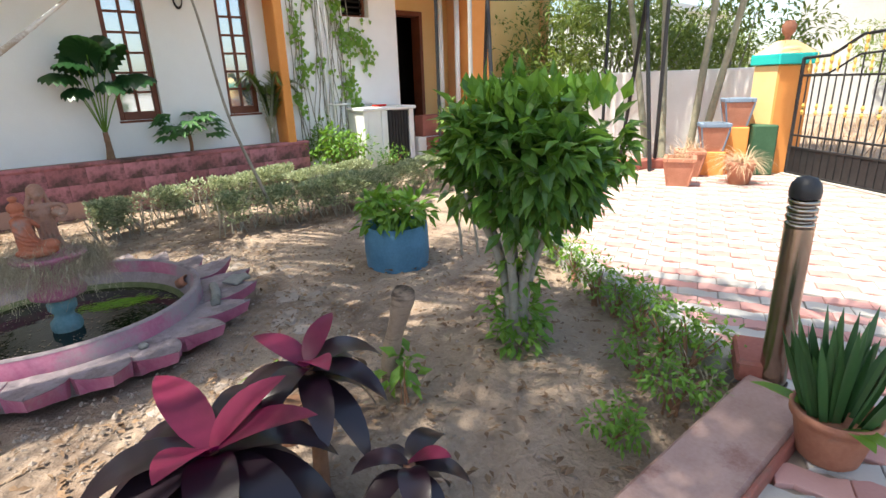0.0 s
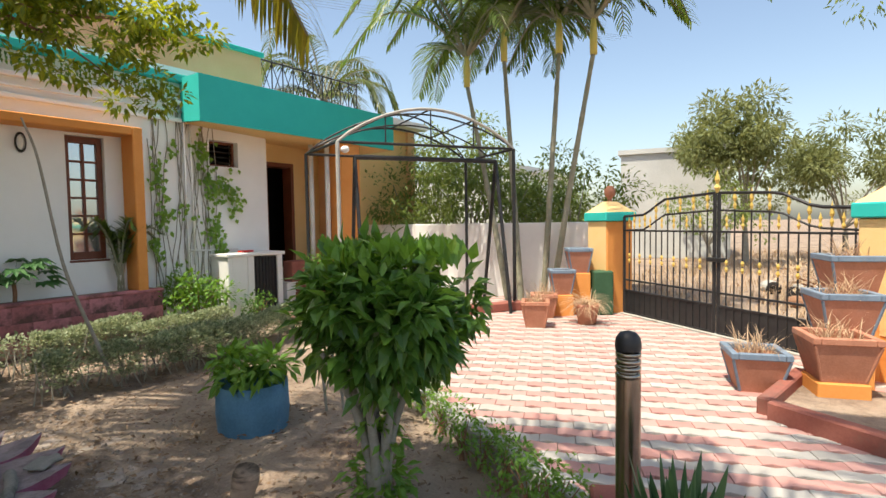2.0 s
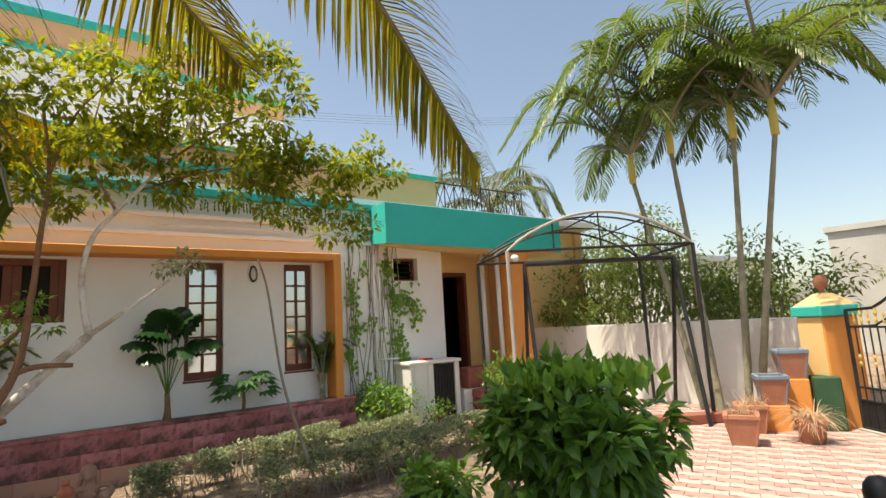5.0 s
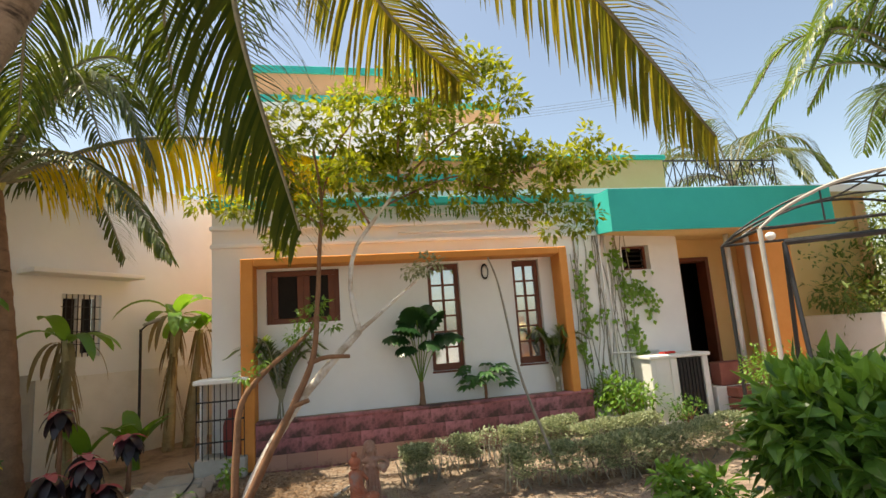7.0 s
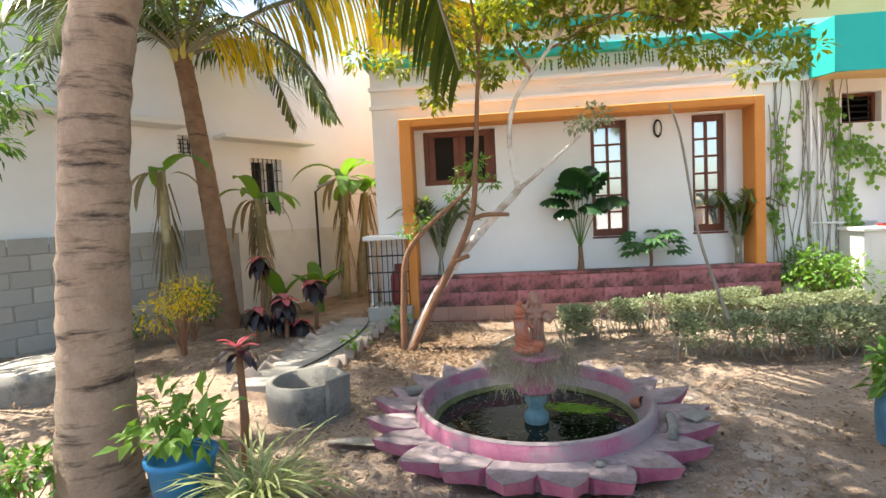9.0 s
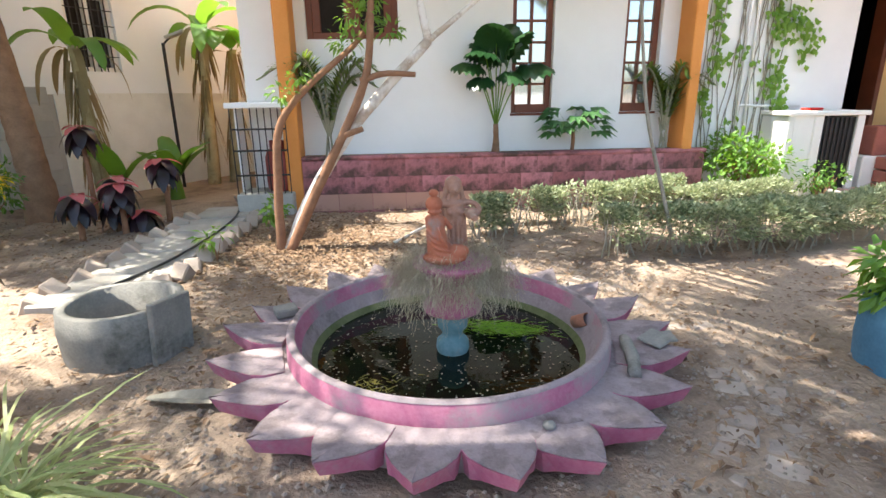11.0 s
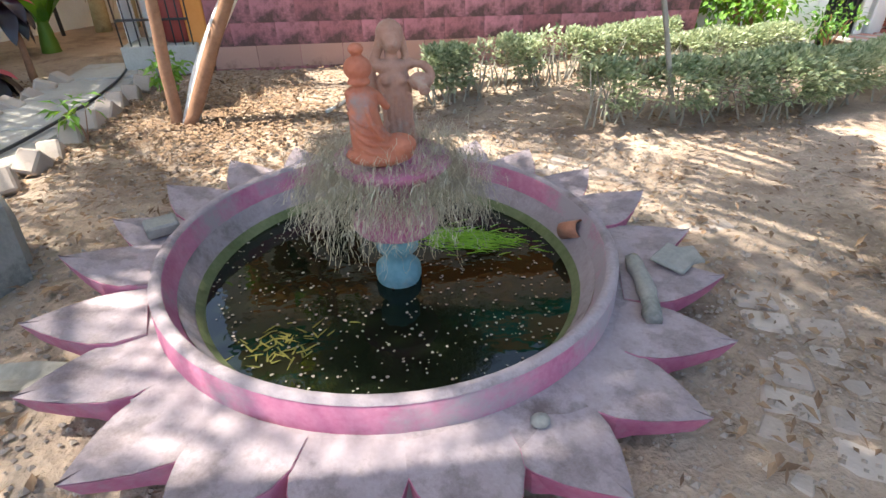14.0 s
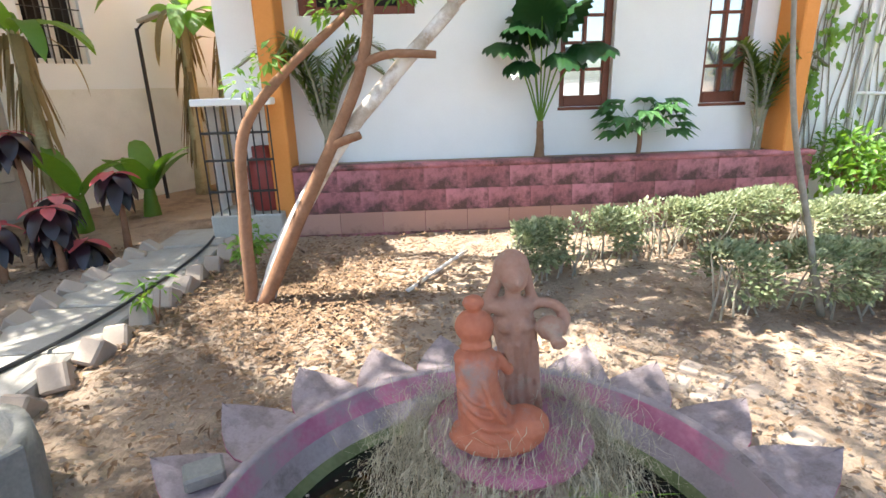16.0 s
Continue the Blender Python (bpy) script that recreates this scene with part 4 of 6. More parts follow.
statue("water_bearer_statue", [moved(q, Matrix.Translation((wx, wy, .062)) @ Matrix.Diagonal((1.1, 1.05, .91, 1)) @ Matrix.Translation((-wx, -wy, 0))) for q in [
    tube(curve([(wx + .01, wy, .40), (wx + .008, wy, .54), (wx, wy, .66), (wx - .012, wy, .79)], 5), [.060, .058, .056, .053, .050, .047, .044, .042, .041, .042, .044, .047, .049, .048, .042, .03], 16),
    ball((wx - .014, wy, .785), (.056, .036, .026)), tube([(wx - .012, wy, .79), (wx - .012, wy, .84)], .018, 10), ball((wx - .010, wy - .014, .868), (.028, .030, .038)),
    ball((wx - .014, wy + .010, .890), (.040, .040, .047)), ball((wx - .010, wy - .045, .864), (.006, .008, .009)),
    tube(curve([(wx - .040, wy + .008, .88), (wx - .052, wy + .010, .83), (wx - .074, wy + .008, .76), (wx - .066, wy + .01, .62)], 5), .015, 8),
    tube(curve([(wx + .018, wy + .012, .88), (wx + .026, wy + .012, .83), (wx + .042, wy + .01, .77)], 5), .012, 8),
    tube(curve([(wx + .034, wy, .795), (wx + .080, wy - .004, .785), (wx + .098, wy - .02, .755), (wx + .080, wy - .048, .725)], 5), .0145, 8),
    ball((wx + .062, wy - .045, .742), (.032, .032, .032)), tube([(wx + .064, wy - .070, .732), (wx + .070, wy - .098, .722)], [.013, .018], 10),
    ball((wx - .034, wy - .034, .745), (.019, .017, .020)), ball((wx + .008, wy - .036, .745), (.019, .017, .020)),
    *[tube(curve([(wx - .046 + .02 * k, wy - .035 - .006 * (2 - abs(k - 2)), .70), (wx - .042 + .02 * k, wy - .046, .58), (wx - .05 + .026 * k, wy - .05, .42)], 4), .007, 6) for k in range(5)],
] ], "statue2", "weathered statue of a woman holding a water pitcher")
lv = Leaves()
for _ in range(6500):
    a = rng.uniform(0, 6.283)
    r = min(.27, abs(rng.gauss(.15, .05)) + .03)
    z = .505 - .9 * max(0, r - .16) + rng.gauss(0, .035)
    p = Vector((-.17 + r * 1.15 * math.cos(a), -4.13 + r * math.sin(a), z))
    out_ = a + rng.gauss(0, .9)
    d = Vector((math.cos(out_) * rng.uniform(.1, .7), math.sin(out_) * rng.uniform(.1, .7), rng.uniform(-1.0, .45)))
    lv.curl(p, d, rng.uniform(.05, .17), rng.uniform(.0009, .0020), rng, 6, 1.2, rng.uniform(.3, 2.2))
tagged(part("dry_roots", lv.out(), "straw"), "matted dry straw-coloured roots hanging round the pedestal", "dry roots", kind="stuff")

# loose things on the pool
bt = thing("tin_can", "rusty open tin can lying on the pool wall", "can", pose(0.53, -4.07, .130, 62, 0, 35))
part("can_wall", lathe([(.0005, -.045), (.034, -.045), (.036, .045), (.033, .045), (.031, -.04)], 20), "pot", bt, "", True)
tagged(part("slate_piece", join(moved(box(-.075, .05, -.065, .06, 0, .016, .005), pose(0, 0, 0, 0, 0, 12)), moved(box(-.03, .085, -.05, .045, 0, .013, .005), pose(0, 0, .001, 0, 0, -24))), "ringcon", at=pose(.80, -4.36, .150, 3, -6, 20)), "broken blue-grey slate piece on a petal", "slate")
tagged(part("wood_stick", tube(curve([(0.655, -4.32, .14), (.625, -4.47, .135), (.565, -4.64, .13)], 5), [.026, .03, .03, .028, .03, .03, .03, .028, .027, .03, .026], 8, .12, rng), "ringcon", smooth=True), "grey weathered stick against the pool rim", "stick")
tagged(part("stone", ball((0, 0, .012), (.026, .022, .018), 10), "ringcon", at=pose(.10, -4.93, .108), smooth=True), "dark grey stone on the pool collar", "stone")
tagged(part("brick_piece", box(-.06, .06, -.045, .045, 0, .05, .008), "ringcon", at=pose(-1.06, -3.78, .125, 4, 0, 25)), "broken concrete piece on a petal", "rubble")

# ---- concrete well ring ----
def ring_thing(x, y, r, h, label, tilt=0):
    w = thing("well_ring", label, "concrete ring", pose(x, y, 0, tilt, 0, 0))
    part("ring_wall", lathe([(r, -.05), (r + .012, h * .6), (r, h), (r - .045, h), (r - .05, -.05)], 40), "ringcon", w, "", True)
    return w


wr = ring_thing(-1.90, -3.80, .30, .27, "cracked grey concrete well ring used as a tub")
part("ring_slab", moved(box(-.13, .13, -.018, .018, -.17, .17, .006), pose(.28, -.12, .14, 0, 4, 68)), "ringcon", wr, "loose curved concrete slab")
part("dry_fill", lathe([(.0005, .10), (.2, .085), (.285, .07)], 24), "soil", wr, "dry soil inside")
r2 = ring_thing(-4.72, -3.15, .46, .27, "low pale concrete ring beside the wall")
part("lid", lathe([(.0005, .285), (.43, .275), (.455, .262)], 32), "slab", r2, "pale concrete lid", True)

# ---- slab path and edging stones ----
sp = thing("slab_path", "grey concrete slab path dusted with soil", "path", kind="structure")
for k in range(5):
    y0 = -3.3 + k * .62
    xs = -2.57 - .035 * (4 - k)
    part("slab", moved(box(-.32, .32, -.30, .30, -.04, .05, .012), pose(xs + .27, y0 + .3, RNG.uniform(-.006, .006), RNG.uniform(-1, 1), RNG.uniform(-1, 1), RNG.uniform(-3, 3))), "slab", sp)
eme = None
for k in range(11):
    for side in (0, 1):
        y = -3.2 + k * .235 + RNG.uniform(-.03, .03)
        x = (-2.08 + .0165 * k) if side else (-2.78 + .014 * k)
        at = pose(x + RNG.uniform(-.02, .02), y, .0 + RNG.uniform(-.02, .015), RNG.uniform(-18, 18), RNG.uniform(24, 44), RNG.uniform(-20, 20) + 90 * side)
        eb = tagged(part("edging_stone", eme if eme else box(-.075, .075, -.06, .06, -.04, .10, .012), None if eme else "brick", at=at), "half-buried tilted tan edging brick along the path", "edging stone", "path edging stones")
        eme = eb.data

tagged(part("garden_hose", tube(curve([(-2.5, .4, .062), (-2.2, -.5, .066), (-2.12, -1.38, .066), (-2.22, -2.46, .068), (-2.46, -3.2, .066)], 8), .011, 7), "black", smooth=True), "black rubber hose lying along the slab path", "hose")

# sunken bricks beside the pool
sb = thing("sunken_bricks", "old bricks sunk in the soil in a curved row", "bricks", kind="structure")
bme = None
for k in range(24):
    a = radians(-80 + k * 5.4)
    for j in range(2):
        r = 1.33 + j * .17
        at = pose(PC.x + r * math.cos(a), PC.y + r * math.sin(a), -.036 + RNG.uniform(-.012, .008), RNG.uniform(-5, 5), RNG.uniform(-5, 5), RNG.uniform(-6, 6) + math.degrees(a) + RNG.uniform(-5, 5))
        q = part("brick", bme if bme else box(-.075, .075, -.052, .052, -.03, .03, .01), None if bme else "brick", sb, at=at)
        bme = q.data

# ---- gas cage ----
gc = thing("gas_cage", "white topped cage with a black iron grille", "cage", pose(-1.87, -.36, 0))
part("base", box(-.31, .31, -.24, .24, 0, .25, .012), "concrete", gc, "stained concrete base")
part("top_slab", box(-.33, .33, -.26, .24, 1.18, 1.24, .01), "white", gc, "white slab top")
part("side_panel", box(-.29, -.27, -.05, .24, .25, 1.18, .004), "white", gc, "white side panel")
for k in range(9):
    x = -.29 + k * .0725
    part("bar", tube([(x, -.22, .14), (x, -.22, 1.18)], .007, 6), "black", gc)
for z in (.22, .45, .72, .95):
    part("rail", box(-.295, .295, -.228, -.212, z, z + .02, .003), "black", gc)
gy = thing("gas_cylinder", "dark red gas cylinder inside the cage", "gas cylinder", pose(-1.74, -.34, .25))
part("shell", lathe([(.0005, .0), (.12, .0), (.14, .03), (.145, .1), (.145, .38), (.12, .46), (.05, .50), (.0005, .505)], 24), "gas", gy, "", True)
part("collar", lathe([(.085, .46), (.085, .57), (.078, .57), (.078, .46)], 20), "gas", gy, "", True)

# ---- white utility box by the porch ----
ub = thing("utility_box", "white plastered utility box with a grille door", "cabinet", pose(4.78, -.33, 0))
part("side", box(-.50, -.42, -.26, .22, 0, 1.0, .01), "offwhite", ub)
part("side", box(.40, .50, -.26, .22, 0, 1.0, .01), "offwhite", ub)
part("post", box(-.16, -.04, -.262, -.16, 0, 1.0, .01), "offwhite", ub, "white front post")
part("infill", box(-.42, -.16, -.25, -.2, 0, 1.0, .006), "offwhite", ub)
# shade inside the box is a near-black back sheet
part("back", box(-.42, .40, .18, .22, 0, 1.0), "dark", ub, "near-black back sheet standing in for the shaded inside")
part("top", box(-.53, .53, -.30, .224, 1.0, 1.055, .012), "offwhite", ub, "white slab top")
gd = part("grille_door", box(-.03, .39, -.236, -.226, .05, .98), "black", ub, "black sheet door")
for k in range(7):
    part("bar", box(.0 + k * .06, .012 + k * .06, -.255, -.238, .05, .98), "black", gd)
tagged(part("cloth", box(-.12, .12, -.07, .07, 0, .03, .012), "flower", at=pose(4.75, -.35, 1.057, 0, 0, 15)), "small pinkish red cloth on the box top", "cloth")

# wall lamp, pipes, wires
lp = thing("wall_lamp", "oval bulkhead wall lamp with a dark rim", "lamp", pose(1.93, -.10, 2.53))
part("rim", moved(lathe([(.055, 0), (.06, .02), (.055, .04), (.045, .04)], 20), Matrix.Diagonal((1, 1, 2.1, 1)) @ pose(0, 0, 0, 90)), "black", lp, "dark oval rim", True)
part("diffuser", moved(ball((0, 0, 0), (.046, .1, .03)), pose(0, -.012, 0, 90)), "offwhite", lp, "frosted glass", True)
for (a, b) in (((3.92, -.13, .35), (3.92, -.13, 3.58)), ((4.02, -.13, .9), (4.02, -.13, 3.2)), ((3.92, -.13, 1.12), (4.75, -.13, 1.10)), ((0.6, -.15, 3.18), (3.92, -.15, 3.20)), ((0.6, -.15, 3.46), (3.9, -.15, 3.5))):
    tagged(part("wall_pipe", tube([a, b], .017, 8), "pipe", smooth=True), "thin white wall pipe", "pipe")


# ---- plants in the garden ----
def multi(name, label, category, at=None, kind=""):
    return thing(name, label, category, at, kind=kind)


rng = random.Random(11)


def hedge(points, label, depth, height, seed, count):
    r = random.Random(seed)
    h = thing("hedge", label, "hedge")
    line = curve([(x, y, 0) for x, y in points], 14)
    stems, lv = [], Leaves()
    for i in range(int(len(line) * 2.2)):
        p = line[r.randrange(len(line))] + Vector((r.uniform(-.08, .08), r.uniform(-.5, .5) * depth * .6, -.02))
        t = p + Vector((r.uniform(-.12, .12), r.uniform(-.12, .12), height * r.uniform(.55, .9)))
        stems.append(tube([p, p.lerp(t, .5) + Vector((r.uniform(-.03, .03), r.uniform(-.03, .03), 0)), t], [.007, .006, .003], 5))
    for i in range(count):
        u = r.uniform(0, len(line) - 1.001)
        a = int(u)
        c = line[a].lerp(line[a + 1], u - a)
        gap = noise.noise(Vector((c.x * 3.4 + seed, c.y * 3.4, 2.0)))
        if gap < -.12 and r.random() < min(.9, -gap * 3.2):
            continue
        lump = 1 + .34 * noise.noise(Vector((c.x * 2.3, c.y * 2.3, seed)))
        ang = r.uniform(-.35, math.pi + .35)
        q = r.uniform(.55, 1.05) ** .6
        off = Vector((r.uniform(-.05, .05), math.cos(ang) * depth * .5 * q * lump, height * (.45 + .5 * math.sin(ang) * q * lump)))
        if off.z < .15 and r.random() < .85:
            continue
        lv.add(c + off, Vector((r.uniform(-1, 1), math.cos(ang) + r.uniform(-.5, .5), math.sin(ang) * .8 + r.uniform(-.3, .6))), Vector((0, 0, 1)) + unit(r) * .7, r.uniform(.03, .06), r.uniform(.016, .03))
    part("stemwork", join(*stems), "bark_grey", h, "thin woody stems")
    part("leaves", lv.out(), "leaf_hedge", h, "small pale green leaves")
    return h


hedge([(.32, -1.84), (.9, -1.60), (1.8, -1.22), (2.8, -.92)], "low clipped hedge with small pale green leaves by the planter wall", .42, .40, 5, 17000)
hedge([(1.30, -2.48), (2.45, -2.52), (3.4, -2.35), (4.7, -1.95)], "low clipped hedge with small pale green leaves along the lawn", .5, .42, 6, 22000)
hedge([(2.5, -1.45), (3.2, -1.2), (3.9, -1.15)], "thin back row of clipped hedge", .4, .36, 9, 7000)



def leafy_clump(name, label, x, y, z, rx, rz, count, ll, lw, mat, seed, stems=10, category="shrub", cz=None):
    """A bush: stems from the ground and leaves in uneven clumps."""
    r = random.Random(seed)
    t = thing(name, label, category, pose(x, y, z))
    cz = cz if cz is not None else rz
    cl, st = [], []
    for i in range(stems):
        u = unit(r, -.3, .9)
        c = Vector((u.x * rx * .62, u.y * rx * .62, cz + u.z * rz * .6))
        cl.append((c, rx * r.uniform(.38, .58)))
        st.append(tube(curve([(r.uniform(-.03, .03), r.uniform(-.03, .03), -.03), (c.x * .35, c.y * .35, c.z * .5), tuple(c)], 5), [.014 * rx / .4 * (1 - .07 * j) for j in range(11)], 5))
    part("stemwork", join(*st), "bark_brown", t, "woody stems")
    part("leaves", crown_leaves(cl, r, count, ll, lw, .9), mat, t)
    return t


# large glossy bush in the middle of the soil bed
bs = thing("garden_bush", "dense green bush with glossy pointed leaves on several bare stems", "bush", pose(1.74, -6.08, 0))
stems = []
cl = []
r = random.Random(21)
for i in range(7):
    a = i * .9
    top = Vector((math.cos(a) * .28, math.sin(a) * .28, .95 + r.uniform(-.1, .1)))
    stems.append(tube(curve([(math.cos(a) * .03, math.sin(a) * .03, -.05), (math.cos(a) * .05, math.sin(a) * .05, .28), (math.cos(a) * .14, math.sin(a) * .14, .6), tuple(top)], 6), [.036 - .0013 * j for j in range(19)], 7, .1, r))
for i in range(40):
    u = unit(r, -.8, 1)
    wide = .27 + .13 * u.z
    cl.append((Vector((.06 + u.x * wide, -.05 + u.y * wide, .99 + u.z * .27 + r.uniform(-.05, .05))), r.uniform(.09, .2)))
for i in range(9):
    a = r.uniform(0, 6.283)
    cl.append((Vector((.05 + math.cos(a) * .40, -.05 + math.sin(a) * .40, r.uniform(.78, 1.2))), r.uniform(.06, .11)))
part("stem", join(*stems), "bark_grey", bs, "pale bare stems", True)
part("crown", crown_leaves(cl, r, 3300, .125, .066, .85), "leaf_bush", bs, "glossy green leaves")
part("undergrowth", crown_leaves([(Vector((.0, .0, .16)), .17), (Vector((-.05, -.08, .07)), .15), (Vector((.03, 0, .35)), .1), (Vector((0, 0, .48)), .1)], r, 330, .085, .04), "leaf_light", bs, "young light green shoots at the foot")
# lighter leaves put on the bush top in place of sunlight there
lv = Leaves()
for i in range(230):
    a = r.uniform(0, 6.283)
    p = Vector((.1 + math.cos(a) * r.uniform(.0, .42), -.08 + math.sin(a) * r.uniform(0, .42), 1.24 + r.uniform(0, .1)))
    lv.add(p, Vector((r.uniform(-.6, .6), r.uniform(-.6, .6), 1)), unit(r), r.uniform(.08, .12), r.uniform(.05, .07))
part("top_growth", lv.out(), "leaf_light", bs, "lighter leaves on top standing in for the sunlit crown")

# blue tub
tb = thing("blue_tub", "cut blue barrel planter standing on the soil", "planter", pose(2.06, -4.50, 0))
part("barrel", lathe([(.25, -.02), (.262, .12), (.255, .33), (.243, .33), (.24, .26), (.0005, .25)], 28), "bluetub_old", tb, "", True)
part("plant", crown_leaves([(Vector((math.cos(k * 1.1) * .17, math.sin(k * 1.1) * .17, .40 + .04 * (k % 3))), .15) for k in range(9)], rng, 420, .12, .055), "leaf_light", tb, "light green leafy plant")
# wooden stake and sticks
tagged(part("tree_stump", tube(curve([(.94, -5.99, -.03), (.93, -6.03, .2), (.945, -6.09, .4), (.955, -6.13, .535)], 6), [.05, .049, .046, .045, .046, .043, .042, .044, .042, .04, .041, .04, .043, .045, .047, .05, .052, .052, .046], 12, .05, rng), "trunk_palm", smooth=True), "grey barkless stump of a cut stem", "stump")
leafy_clump("weed", "small light green sapling at the stump", .90, -6.16, 0, .12, .14, 46, .09, .045, "leaf_light", 31, 4, "weed")
tagged(part("leaning_stick", tube(curve([(1.88, -2.60, 0), (1.72, -2.6, .49), (1.51, -2.6, 1.17), (1.37, -2.6, 2.06), (1.27, -2.6, 2.40)], 6), [.02 - .0005 * j for j in range(25)], 7, .08, rng), "bark_grey", smooth=True), "thin pale bare stem leaning over the hedge", "stick")
for k in range(3):
    tagged(part("bare_stem", tube(curve([(2.55 + k * .09, -4.75 - k * .1, 0), (2.55 + k * .08, -4.72 - k * .1, .25), (2.5 + k * .1, -4.7, .5 + .1 * k)], 5), .012, 6), "bark_grey"), "thin dry bare stem in the soil", "stick")
# weeds along the kerb
for k, (x, y, s) in enumerate(((2.02, -6.92, .24), (2.18, -6.72, .22), (2.3, -6.5, .2), (1.72, -7.0, .18), (2.5, -6.1, .2), (2.42, -6.28, .17), (2.75, -5.75, .18), (1.35, -6.95, .13), (1.9, -6.75, .16), (2.95, -5.5, .18))):
    leafy_clump("weed", "straggling light green weed beside the kerb", x, y, 0, s, s * .8, 240, .045, .02, "leaf_light", 40 + k, 9, "weed")
lv = Leaves()
for k in range(60):
    p = Vector((1.95 + rng.gauss(0, .1), -6.98 + rng.gauss(0, .08), .02))
    lv.strip(p, Vector((rng.uniform(-1, 1), rng.uniform(-1, 1), rng.uniform(.1, .8))), rng.uniform(.1, .25), .006, .8, rng, 3)
tagged(part("dry_twigs", lv.out(), "straw"), "pale dry twigs among the weeds", "twigs", kind="stuff")


# cordylines
def cordyline(x, y, z, n, length, width, h, young, seed, label, stem=True, mat="leaf_cordy", mat2="leaf_magenta", zlo=.0):
    r = random.Random(seed)
    t = thing("cordyline", label, "plant", pose(x, y, z))
    part("stem", tube(curve([(.0, 0, -.04), (.01, .0, h * .5), (0, 0, h)], 4), [.032, .03, .028, .026, .026, .024, .022, .02, .02], 8, .1, r), "bark_brown", t, "brown ringed stem", True)
    for i in range(n):
        a = i * 2.4 + r.uniform(-.2, .2)
        q = i / n
        el = zlo + q * (.85 if zlo >= 0 else 1.1)
        d = Vector((math.cos(a) * math.cos(el), math.sin(a) * math.cos(el), math.sin(el)))
        y_ = i >= n - young
        part("leaf", blade(Vector((0, 0, h - .06 + .07 * q)), d, (0, 0, 1), length * r.uniform(.85, 1.1) * (.72 if y_ else 1), width * r.uniform(.85, 1.1) * (.85 if y_ else 1), .9 if y_ else 1.9, 9, .16, lambda s: math.sin(math.pi * min(1, .10 + s * .90)) ** .8 * (1 if s > .12 else .55 + s * 3)), mat2 if y_ else mat, t, "pink young leaf" if y_ else "", True)
    return t


cordyline(.0, -6.51, 0, 22, .45, .14, .44, 4, 2, "dark purple cordyline with magenta young leaves")
cordyline(.37, -6.37, 0, 17, .34, .117, .50, 3, 4, "dark purple cordyline with a pink heart")
cordyline(.495, -6.75, 0, 11, .24, .09, .27, 1, 8, "small dark purple cordyline on the soil")
tagged(part("tree_stump", tube([(.42, -6.02, -.02), (.43, -6.03, .1), (.44, -6.03, .17)], [.06, .055, .05], 10, .1, rng), "bark_brown"), "short brown cut stump with fresh shoots", "stump")
leafy_clump("weed", "fresh green shoots on a stump", .40, -5.95, .1, .10, .1, 26, .09, .035, "leaf_light", 77, 4, "weed")
cordyline(-2.0, -4.64, 0, 14, .19, .06, .74, 6, 12, "red tipped cordyline on a bare brown stem", mat2="leaf_redtip")
for k, (x, y, h, nn) in enumerate(((-3.12, -1.2, .50, 22), (-3.28, -1.0, .30, 18), (-2.92, -.62, .66, 24), (-3.72, -.55, 1.02, 18), (-3.0, -1.05, .2, 16), (-3.35, -.75, .5, 20), (-3.45, -1.35, .42, 20))):
    cordyline(x, y, 0, nn, .30, .12, h, 4, 60 + k, "dark leaved cordyline with red crown leaves", mat2="leaf_redtip", zlo=-.9)

# snake plant in a pot
sn = thing("snake_plant", "potted snake plant with upright dark green leaves", "potted plant", pose(1.68, -7.56, .118))
part("flower_pot", lathe([(.0005, 0), (.095, 0), (.115, .02), (.145, .17), (.155, .20), (.165, .205), (.168, .24), (.15, .24), (.142, .20), (.0005, .19)], 28), "pot", sn, "worn terracotta pot", True)
r = random.Random(5)
for i in range(46):
    a = r.uniform(0, 6.283)
    rr = r.uniform(.0, .10)
    d = Vector((math.cos(a) * (.08 + rr * 3.2), math.sin(a) * (.08 + rr * 3.2), 1))
    part("leaf", blade((math.cos(a) * rr, math.sin(a) * rr, .18), d, Vector((math.cos(a + r.uniform(-1, 1)), math.sin(a + 1), 0)), r.uniform(.28, .50), r.uniform(.034, .05), -.05, 6, .35, lambda s: (.75 + .5 * s) if s < .55 else 1.03 * (1 - ((s - .55) / .45) ** 1.8) + .01, r.uniform(-.5, .5)), "leaf_snake", sn, "", True)
for i in range(7):
    a = r.uniform(0, 6.283)
    part("leaf", blade((math.cos(a) * .08, math.sin(a) * .08, .2), (math.cos(a), math.sin(a), .5), (0, 0, 1), r.uniform(.16, .26), .075, .7, 5, .2), "leaf_light", sn, "broad lighter leaf", True)
sn.scale = (.8, .8, .8)
# bollard
bo = thing("bollard_lamp", "bronze steel bollard light with a domed black cap", "bollard", pose(2.03, -7.27, .118))
part("base_plate", lathe([(.0005, .0), (.085, 0), (.085, .012), (.06, .02)], 28), "concrete", bo, "", True)
part("post", lathe([(.052, .01), (.052, .70)], 28), "steel", bo, "", True)
for k in range(4):
    part("louvre", lathe([(.040, .705 + k * .03), (.053, .70 + k * .03), (.053, .716 + k * .03), (.040, .722 + k * .03)], 28), "steel", bo, "", True)
part("core", lathe([(.038, .69), (.038, .83)], 20), "offwhite", bo, "white lamp core", True)
part("cap", lathe([(.053, .815), (.055, .84), (.050, .868), (.034, .890), (.0005, .900)], 28), "black", bo, "black domed cap", True)

